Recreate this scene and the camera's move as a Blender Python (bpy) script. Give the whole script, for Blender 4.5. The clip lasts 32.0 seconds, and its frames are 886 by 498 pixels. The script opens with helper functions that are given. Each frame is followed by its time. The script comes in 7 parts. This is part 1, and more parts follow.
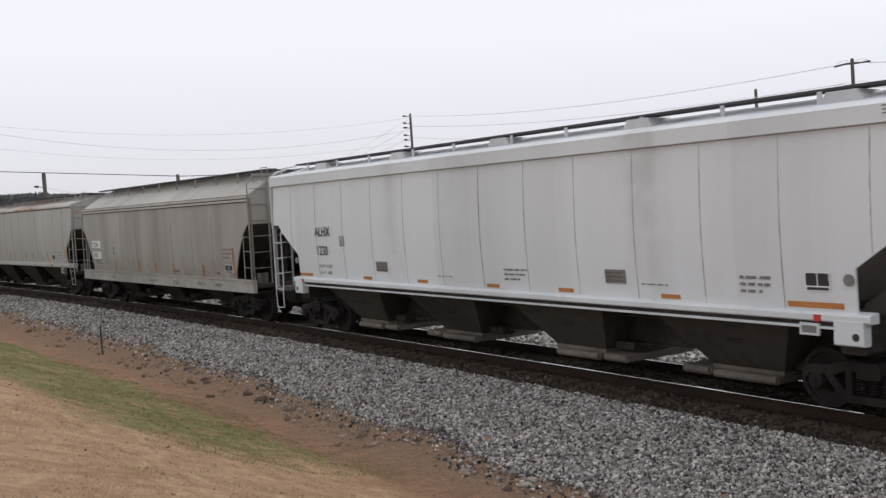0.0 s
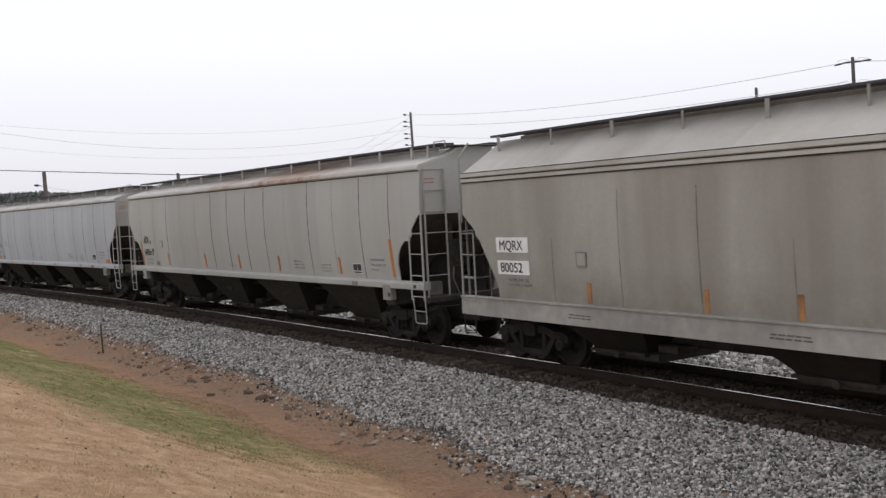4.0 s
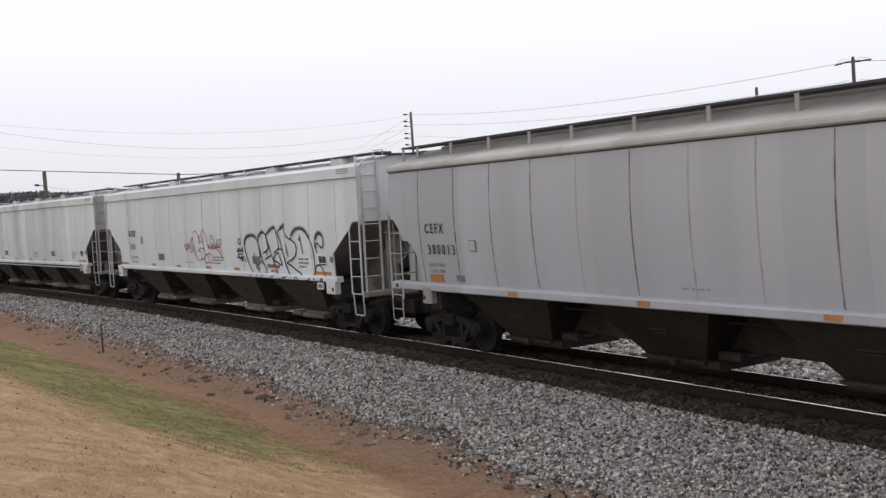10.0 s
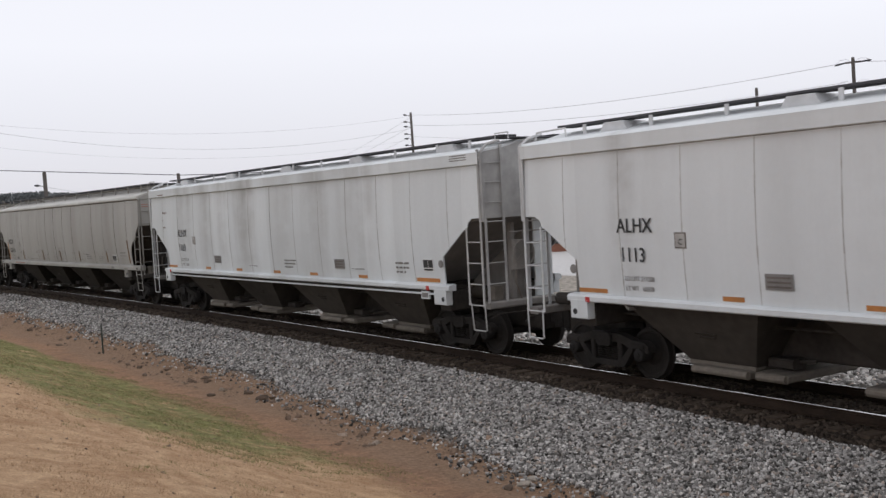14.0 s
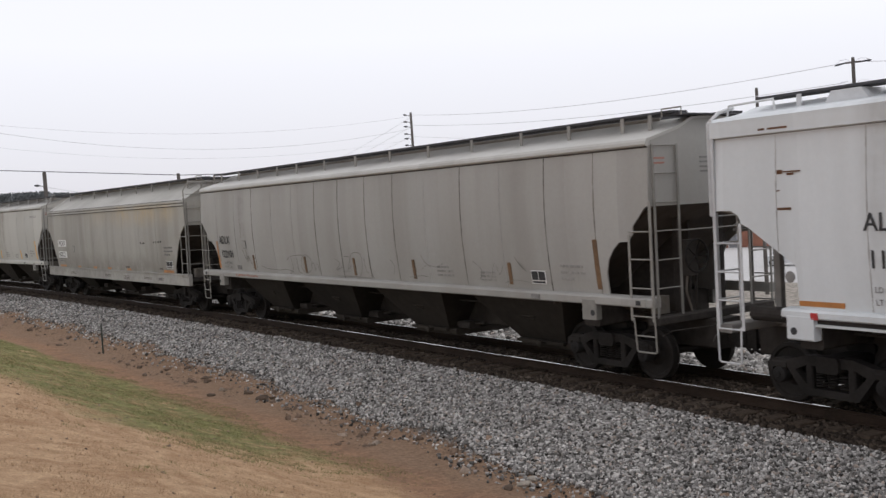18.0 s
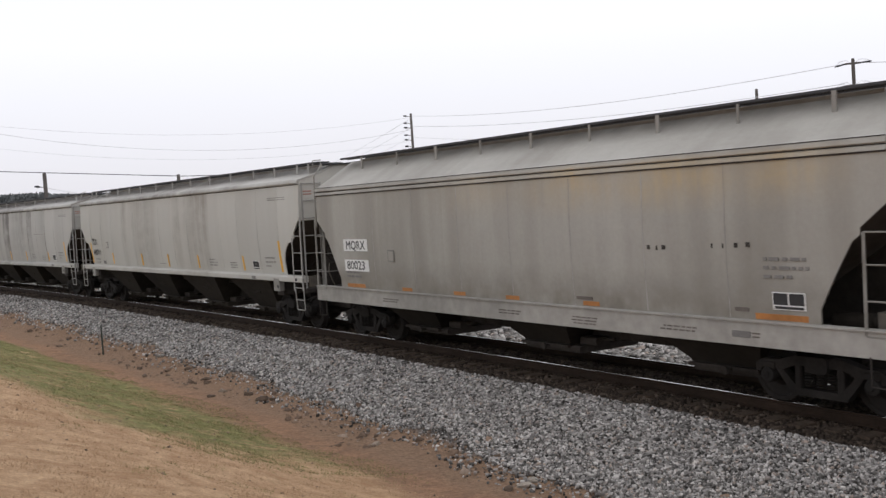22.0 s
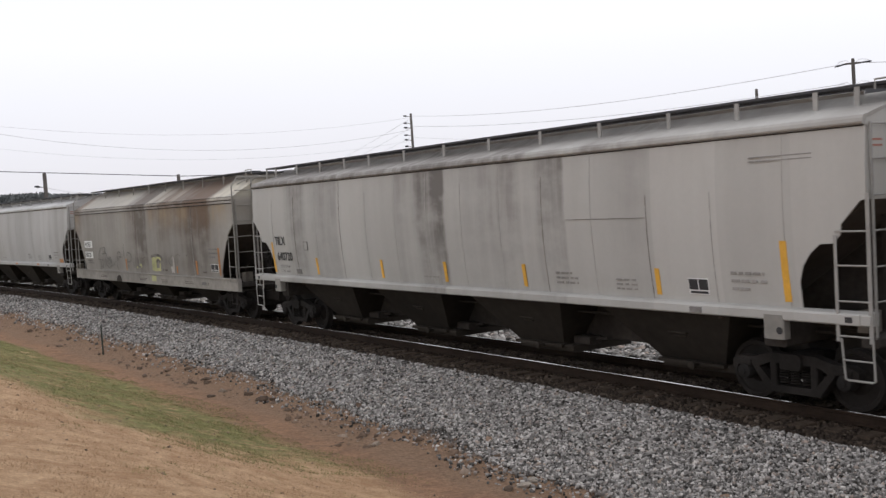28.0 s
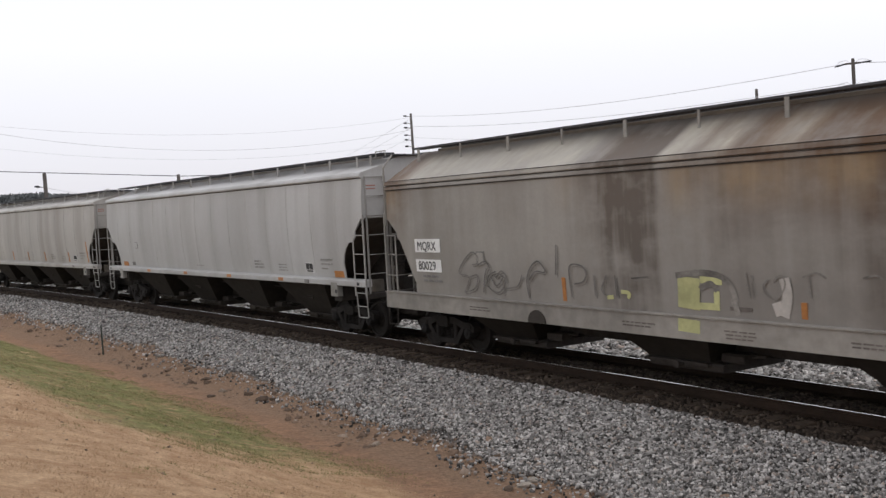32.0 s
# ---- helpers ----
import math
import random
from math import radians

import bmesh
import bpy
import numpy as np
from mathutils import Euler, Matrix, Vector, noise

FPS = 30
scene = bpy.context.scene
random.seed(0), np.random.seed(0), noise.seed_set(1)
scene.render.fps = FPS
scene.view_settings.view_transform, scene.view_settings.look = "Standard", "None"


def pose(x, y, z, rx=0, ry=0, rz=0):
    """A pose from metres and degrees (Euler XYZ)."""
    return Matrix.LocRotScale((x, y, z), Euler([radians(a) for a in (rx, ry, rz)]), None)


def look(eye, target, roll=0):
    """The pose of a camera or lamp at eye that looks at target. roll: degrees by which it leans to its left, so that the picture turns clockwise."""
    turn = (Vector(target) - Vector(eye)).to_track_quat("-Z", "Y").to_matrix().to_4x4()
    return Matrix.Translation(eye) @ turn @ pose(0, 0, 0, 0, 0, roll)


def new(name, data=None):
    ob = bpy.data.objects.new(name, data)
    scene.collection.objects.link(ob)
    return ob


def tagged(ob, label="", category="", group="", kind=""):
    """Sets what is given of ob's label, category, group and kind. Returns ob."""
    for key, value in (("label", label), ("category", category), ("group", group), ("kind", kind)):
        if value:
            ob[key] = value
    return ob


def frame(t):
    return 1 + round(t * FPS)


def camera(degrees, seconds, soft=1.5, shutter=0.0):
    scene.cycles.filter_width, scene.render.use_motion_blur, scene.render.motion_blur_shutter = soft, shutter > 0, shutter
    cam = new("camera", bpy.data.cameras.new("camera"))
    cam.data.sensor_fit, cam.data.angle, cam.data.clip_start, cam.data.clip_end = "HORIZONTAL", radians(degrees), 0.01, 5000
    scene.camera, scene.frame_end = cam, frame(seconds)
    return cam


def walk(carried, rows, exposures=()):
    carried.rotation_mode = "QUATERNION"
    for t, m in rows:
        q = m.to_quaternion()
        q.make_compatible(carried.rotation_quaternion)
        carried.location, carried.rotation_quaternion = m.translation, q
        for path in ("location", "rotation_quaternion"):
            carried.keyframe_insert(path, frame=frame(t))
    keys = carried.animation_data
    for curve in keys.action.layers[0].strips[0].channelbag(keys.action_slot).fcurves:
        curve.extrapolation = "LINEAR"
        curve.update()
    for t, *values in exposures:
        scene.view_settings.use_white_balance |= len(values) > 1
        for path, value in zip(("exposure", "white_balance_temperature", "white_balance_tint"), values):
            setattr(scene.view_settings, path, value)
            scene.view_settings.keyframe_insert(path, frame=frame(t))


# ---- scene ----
SECONDS = 32.0
RADIUS = 534.2          # the track is one gentle curve, its centre on the camera's side
EYE = Vector((0.0, -13.518, 3.326))
YAW, PITCH, ROLL = 58.178, -2.505, -3.061

cam = camera(47.11, SECONDS, soft=1.4, shutter=0.12)


def aim(left, up):
    a, b = radians(YAW + left), radians(PITCH + up)
    d = Vector((-math.sin(a) * math.cos(b), math.cos(a) * math.cos(b), math.sin(b)))
    return look(EYE, EYE + d, ROLL)


walk(cam, [(0.0, aim(-0.037, 0.0)), (2.6, aim(-0.037, 0.0)), (3.3, aim(-0.03, -0.042)), (5.5, aim(0, -0.09)),
           (13.0, aim(0, -0.09)), (14.0, aim(0, -0.06)), (20.8, aim(0, -0.06)), (21.6, aim(0, 0.0)), (SECONDS, aim(0, 0.0))],
     # the picture darkens and cools a little while the white wagons pass
     exposures=[(0.0, -0.14, 6455, 10), (1.2, -0.13, 6460, 10), (2.8, 0.0, 6500, 10), (8.5, 0.0, 6500, 10), (11.0, -0.05, 6480, 10), (13.0, -0.12, 6460, 10),
                (14.5, -0.13, 6455, 10), (17.2, -0.11, 6455, 10), (19.2, 0.0, 6500, 10), (SECONDS, 0.0, 6500, 10)])


# ---- light: a bright overcast sky ----
def sky():
    w = bpy.data.worlds.new("overcast_sky")
    scene.world = w
    w.use_nodes = True
    n, l = w.node_tree.nodes, w.node_tree.links
    n.clear()
    out, bg = n.new("ShaderNodeOutputWorld"), n.new("ShaderNodeBackground")
    tex = n.new("ShaderNodeTexSky")
    tex.sky_type, tex.sun_disc = "NISHITA", False
    tex.sun_elevation, tex.sun_rotation = radians(62), radians(18)
    dim = n.new("ShaderNodeVectorMath")
    dim.operation = "SCALE"
    dim.inputs["Scale"].default_value = 0.12
    grey = n.new("ShaderNodeMix")
    grey.data_type = "RGBA"
    grey.inputs["Factor"].default_value = 0.9
    # the cloud deck is a little greyer low down than overhead
    co, sep, ramp = n.new("ShaderNodeTexCoord"), n.new("ShaderNodeSeparateXYZ"), n.new("ShaderNodeValToRGB")
    ramp.color_ramp.elements[0].position, ramp.color_ramp.elements[0].color = 0.0, (0.815, 0.80, 0.87, 1)
    ramp.color_ramp.elements[1].position, ramp.color_ramp.elements[1].color = 0.16, (1.07, 1.065, 1.12, 1)
    l.new(co.outputs["Generated"], sep.inputs[0])
    l.new(sep.outputs["Z"], ramp.inputs[0])
    l.new(tex.outputs[0], dim.inputs[0])
    l.new(dim.outputs[0], grey.inputs[6])
    l.new(ramp.outputs[0], grey.inputs[7])
    l.new(grey.outputs[2], bg.inputs[0])
    bg.inputs[1].default_value = 1.0
    l.new(bg.outputs[0], out.inputs[0])


sky()
sun = new("sun", bpy.data.lights.new("sun", "SUN"))
sun.data.energy, sun.data.angle, sun.data.color = 0.6, radians(60), (1.0, 0.98, 0.95)
sun.matrix_world = look((0, 0, 60), (Vector((0, 0, 60)) + Vector((-0.15, -0.45, -0.88))))


# ---- geometry helpers ----
class Geo:
    """Collects vertices and faces of one mesh."""

    def __init__(self):
        self.v, self.f = [], []

    def add(self, verts, faces):
        k = len(self.v)
        self.v.extend(verts)
        self.f.extend([tuple(i + k for i in q) for q in faces])
        return self

    def loft(self, rings, closed=True, caps=True):
        n = len(rings[0])
        verts = [p for r in rings for p in r]
        faces = []
        for i in range(len(rings) - 1):
            for j in range(n if closed else n - 1):
                a, b = i * n + j, i * n + (j + 1) % n
                faces.append((a, b, b + n, a + n))
        if caps and closed:
            faces.append(tuple(reversed(range(n))))
            faces.append(tuple(range((len(rings) - 1) * n, len(rings) * n)))
        return self.add(verts, faces)

    def box(self, x0, x1, y0, y1, z0, z1, c=None):
        """A box whose long edges are chamfered."""
        d = [abs(x1 - x0), abs(y1 - y0), abs(z1 - z0)]
        lo, hi = (min(x0, x1), min(y0, y1), min(z0, z1)), (max(x0, x1), max(y0, y1), max(z0, z1))
        ax = d.index(max(d))
        p, q = [i for i in range(3) if i != ax]
        c = min(d[p], d[q]) * 0.14 if c is None else c
        ring = [(lo[p] + c, lo[q]), (hi[p] - c, lo[q]), (hi[p], lo[q] + c), (hi[p], hi[q] - c),
                (hi[p] - c, hi[q]), (lo[p] + c, hi[q]), (lo[p], hi[q] - c), (lo[p], lo[q] + c)]
        rings = []
        for e in (lo[ax], hi[ax]):
            r = []
            for a, b in ring:
                v = [0, 0, 0]
                v[ax], v[p], v[q] = e, a, b
                r.append(tuple(v))
            rings.append(r)
        return self.loft(rings)

    def tube(self, pts, r, n=6):
        """A round bar along a line of points."""
        pts = [Vector(p) for p in pts]
        rings = []
        for i, p in enumerate(pts):
            d = (pts[min(i + 1, len(pts) - 1)] - pts[max(i - 1, 0)]).normalized()
            a = d.orthogonal().normalized() if not rings else (last - d * last.dot(d)).normalized()
            last = a
            b = d.cross(a)
            rings.append([tuple(p + (a * math.cos(k * 2 * math.pi / n) + b * math.sin(k * 2 * math.pi / n)) * r) for k in range(n)])
        return self.loft(rings)

    def disc(self, centre, axis, profile, n=20):
        """A turned shape: profile is (distance along the axis, radius)."""
        axis = Vector(axis).normalized()
        a = axis.orthogonal().normalized()
        b = axis.cross(a)
        c = Vector(centre)
        rings = [[tuple(c + axis * h + (a * math.cos(k * 2 * math.pi / n) + b * math.sin(k * 2 * math.pi / n)) * r) for k in range(n)]
                 for h, r in profile]
        return self.loft(rings)

    def prism(self, outline, axis, e0, e1):
        """An outline (two coordinates) pulled along an axis: 'x' takes (y, z), 'y' takes (x, z), 'z' takes (x, y)."""
        put = {"x": lambda a, b, e: (e, a, b), "y": lambda a, b, e: (a, e, b), "z": lambda a, b, e: (a, b, e)}[axis]
        return self.loft([[put(a, b, e) for a, b in outline] for e in (e0, e1)])

    def mesh(self, name, mat, smooth=False):
        me = bpy.data.meshes.new(name)
        me.from_pydata(self.v, [], self.f)
        bm = bmesh.new()
        bm.from_mesh(me)
        bmesh.ops.recalc_face_normals(bm, faces=bm.faces)
        bm.to_mesh(me)
        bm.free()
        if smooth:
            me.polygons.foreach_set("use_smooth", [True] * len(me.polygons))
            me.set_sharp_from_angle(angle=radians(32))
        me.materials.append(mat)
        return me


def part(name, geo, mat, parent, label="", smooth=False):
    ob = new(name, geo if isinstance(geo, bpy.types.Mesh) else geo.mesh(name, mat, smooth))
    ob.parent = parent
    if label:
        ob["label"] = label
    return ob


def thing(name, label, category, group="", kind=""):
    return tagged(new(name), label, category, group, kind)


def on_track(s, side=0.0, z=0.0):
    """A point at arc length s along the track and a distance to its side (+ away from the camera)."""
    a, r = s / RADIUS, RADIUS + side
    return Vector((r * math.sin(a), r * math.cos(a) - RADIUS, z))


def at_track(s, z=0.0):
    p = on_track(s, 0, z)
    return pose(p.x, p.y, p.z, 0, 0, -math.degrees(s / RADIUS))


# ---- materials ----
def material(name):
    m = bpy.data.materials.new(name)
    m.use_nodes = True
    nt = m.node_tree
    return m, nt, nt.nodes["Principled BSDF"]


def node(nt, kind, **values):
    n = nt.nodes.new(kind)
    for k, v in values.items():
        n.inputs[k].default_value = v
    return n


def mixed(nt, fac, a, b, blend="MIX"):
    m = nt.nodes.new("ShaderNodeMix")
    m.data_type, m.blend_type = "RGBA", blend
    for sock, val in ((m.inputs[0], fac), (m.inputs[6], a), (m.inputs[7], b)):
        if isinstance(val, bpy.types.NodeSocket):
            nt.links.new(val, sock)
        elif isinstance(val, (int, float)):
            sock.default_value = val
        else:
            sock.default_value = (*val, 1)
    return m.outputs[2]


def ramped(nt, socket, stops):
    r = nt.nodes.new("ShaderNodeValToRGB")
    e = r.color_ramp.elements
    while len(e) < len(stops):
        e.new(0.5)
    for q, (pos, val) in zip(e, stops):
        q.position = pos
        q.color = (val, val, val, 1) if isinstance(val, (int, float)) else (*val, 1)
    nt.links.new(socket, r.inputs[0])
    return r.outputs[0]


def coords(nt, scale=(1, 1, 1), shift=(0, 0, 0), space="Object"):
    c, m = nt.nodes.new("ShaderNodeTexCoord"), nt.nodes.new("ShaderNodeMapping")
    m.inputs["Scale"].default_value, m.inputs["Location"].default_value = scale, shift
    nt.links.new(c.outputs[space], m.inputs["Vector"])
    return m.outputs[0]


def noisy(nt, vec, scale, detail=4.0, rough=0.55):
    n = node(nt, "ShaderNodeTexNoise", Scale=scale, Detail=detail, Roughness=rough)
    nt.links.new(vec, n.inputs["Vector"])
    return n.outputs["Fac"]


def bumped(nt, bsdf, height, strength, distance):
    b = node(nt, "ShaderNodeBump", Strength=strength, Distance=distance)
    nt.links.new(height, b.inputs["Height"])
    nt.links.new(b.outputs[0], bsdf.inputs["Normal"])


def plain(name, colour, rough=0.6, metal=0.0, vary=0.25, scale=6.0):
    """A surface with blotches at two scales."""
    m, nt, b = material(name)
    v = coords(nt)
    big = ramped(nt, noisy(nt, v, scale * 0.25), [(0.3, 1 - vary), (0.7, 1 + vary * 0.4)])
    fine = ramped(nt, noisy(nt, v, scale * 3, 6), [(0.25, 1 - vary * 0.6), (0.75, 1 + vary * 0.3)])
    c = mixed(nt, 1.0, mixed(nt, 1.0, colour, big, "MULTIPLY"), fine, "MULTIPLY")
    nt.links.new(c, b.inputs["Base Color"])
    b.inputs["Roughness"].default_value, b.inputs["Metallic"].default_value = rough, metal
    if rough > 0.7:
        b.inputs["Specular IOR Level"].default_value = 0.18
    bumped(nt, b, noisy(nt, v, scale * 6, 5), 0.15, 0.01)
    return m


def wagon_paint(name, base, grime, streaks, rust=0.0, seed=0.0, low_dirt_shade=0.25, rust_colour=(0.20, 0.10, 0.045), bands=(), band_colour=(0.16, 0.145, 0.13), rust_bands=(), stains=(), band_low=0.35, power=1.65):
    """Old freight-car paint: vertical rain streaks, road dirt and painted shade low on the side, rust bleeding from the
    roof.
    """
    m, nt, b = material(name)
    long = coords(nt, (1, 0.3, 0.10), (seed, 0, 0))
    wide = coords(nt, (0.35, 1, 0.22), (seed * 1.7, 3, seed))
    fine = coords(nt, (3, 3, 3), (seed, seed, 0))
    s1 = ramped(nt, noisy(nt, long, 0.95, 2, 0.5), [(0.46, 0.0), (0.70, 1.0)])
    s2 = ramped(nt, noisy(nt, long, 3.6, 4, 0.55), [(0.52, 0.0), (0.85, 1.0)])
    cloud = ramped(nt, noisy(nt, wide, 1.6, 5, 0.6), [(0.35, 0.0), (0.75, 1.0)])
    speck = ramped(nt, noisy(nt, fine, 4.0, 8, 0.7), [(0.3, 0.0), (0.8, 1.0)])
    col = mixed(nt, 1.0, base, ramped(nt, noisy(nt, wide, 0.8, 3), [(0.2, 0.9), (0.8, 1.05)]), "MULTIPLY")

    def per_panel(pitch):
        """Each side sheet has weathered a little differently."""
        s = nt.nodes.new("ShaderNodeSeparateXYZ")
        nt.links.new(coords(nt, (1, 1, 1), (seed * 3.1, 0, 0)), s.inputs[0])
        q = nt.nodes.new("ShaderNodeMath")
        q.operation = "SNAP"
        nt.links.new(s.outputs["X"], q.inputs[0])
        q.inputs[1].default_value = pitch
        w = nt.nodes.new("ShaderNodeTexWhiteNoise")
        w.noise_dimensions = "1D"
        nt.links.new(q.outputs[0], w.inputs["W"])
        return ramped(nt, w.outputs["Value"], [(0.0, 0.91), (1.0, 1.03)])

    col = mixed(nt, 1.0, col, per_panel(1.38), "MULTIPLY")

    def times(k, *socks):
        out = socks[0]
        for q in socks[1:]:
            mul = nt.nodes.new("ShaderNodeMath")
            mul.operation = "MULTIPLY"
            nt.links.new(out, mul.inputs[0])
            nt.links.new(q, mul.inputs[1])
            out = mul.outputs[0]
        mul = nt.nodes.new("ShaderNodeMath")
        mul.operation, mul.use_clamp = "MULTIPLY", True
        nt.links.new(out, mul.inputs[0])
        mul.inputs[1].default_value = k
        return mul.outputs[0]

    col = mixed(nt, times(streaks, s1), col, grime)
    col = mixed(nt, times(streaks * 0.4, s2), col, grime)
    col = mixed(nt, times(streaks * 0.8, cloud), col, grime)
    col = mixed(nt, times(streaks * 0.35, speck), col, (grime[0] * 0.6, grime[1] * 0.6, grime[2] * 0.6))
    sep = nt.nodes.new("ShaderNodeSeparateXYZ")
    nt.links.new(coords(nt), sep.inputs[0])
    # road dirt on the lower side, deepened to include its shade
    low = nt.nodes.new("ShaderNodeMapRange")
    low.inputs[1].default_value, low.inputs[2].default_value = 2.1, 1.4
    nt.links.new(sep.outputs["Z"], low.inputs[0])
    col = mixed(nt, times(low_dirt_shade, low.outputs[0], ramped(nt, noisy(nt, fine, 0.5, 5), [(0.3, 0.2), (0.7, 1.0)])), col, grime)
    for stops, tint, z0, z1, low, top in ((bands, band_colour, 0.9, 3.9, band_low, 9.0), (rust_bands, rust_colour, 2.5, 3.9, 0.0, 9.0)) + tuple(stains):
        if not stops:
            continue
        # stains at known places along the side, drawn down from the roof by rain
        warp = nt.nodes.new("ShaderNodeMath")
        warp.operation = "MULTIPLY_ADD"
        nt.links.new(noisy(nt, coords(nt, (1.2, 0.2, 0.5), (seed, 0, z1)), 1.2, 4, 0.6), warp.inputs[0])
        warp.inputs[1].default_value = 0.3
        nt.links.new(sep.outputs["X"], warp.inputs[2])
        span = nt.nodes.new("ShaderNodeMapRange")
        span.inputs[1].default_value, span.inputs[2].default_value = -10.35, 10.65
        nt.links.new(warp.outputs[0], span.inputs[0])
        mask = ramped(nt, span.outputs[0], [((x + 10.5) / 21, v) for x, v in stops])
        fade = nt.nodes.new("ShaderNodeMapRange")
        fade.inputs[1].default_value, fade.inputs[2].default_value = z0, z1
        fade.inputs[3].default_value, fade.inputs[4].default_value = low, 1.0
        nt.links.new(sep.outputs["Z"], fade.inputs[0])
        end = nt.nodes.new("ShaderNodeMapRange")
        end.inputs[1].default_value, end.inputs[2].default_value = top + 0.12, top
        nt.links.new(sep.outputs["Z"], end.inputs[0])
        rain = ramped(nt, noisy(nt, coords(nt, (1, 0.3, 0.10), (seed, z0, 4)), 4.2, 5, 0.6), [(0.30, 0.42), (0.60, 1.0)])
        cloudy = ramped(nt, noisy(nt, coords(nt, (0.9, 0.3, 1.6), (seed, z1, 9)), 1.4, 4, 0.6), [(0.32, 0.45), (0.60, 1.0)])
        col = mixed(nt, times(power, mask, fade.outputs[0], end.outputs[0], rain, cloudy), col, tint)
    if rust:
        high = nt.nodes.new("ShaderNodeMapRange")
        high.inputs[1].default_value, high.inputs[2].default_value = 2.6, 4.2
        nt.links.new(sep.outputs["Z"], high.inputs[0])
        col = mixed(nt, times(rust, high.outputs[0], ramped(nt, noisy(nt, coords(nt, (1, 0.3, 0.14), (seed, 5, 0)), 0.8, 4, 0.6), [(0.42, 0.0), (0.62, 1.0)])), col, rust_colour)
        col = mixed(nt, times(rust * 0.6, s2, cloud), col, rust_colour)
    # soot settles on the roof towards the walkway
    soot = nt.nodes.new("ShaderNodeMapRange")
    soot.inputs[1].default_value, soot.inputs[2].default_value = 4.26, 4.56
    nt.links.new(sep.outputs["Z"], soot.inputs[0])
    patchy = ramped(nt, noisy(nt, coords(nt, (0.8, 0.6, 0.6), (seed, 2, 0)), 1.4, 4, 0.6), [(0.35, 0.25), (0.65, 1.0)])
    col = mixed(nt, times(min(0.75, 0.18 + 0.8 * streaks), soot.outputs[0], patchy), col, (grime[0] * 0.62, grime[1] * 0.62, grime[2] * 0.62))
    nt.links.new(col, b.inputs["Base Color"])
    b.inputs["Roughness"].default_value = 0.55
    b.inputs["Specular IOR Level"].default_value = 0.35
    dents = coords(nt, (0.8, 1, 0.5), (seed, 0, 0))
    bumped(nt, b, noisy(nt, dents, 1.3, 2), 0.3, 0.08)
    return m


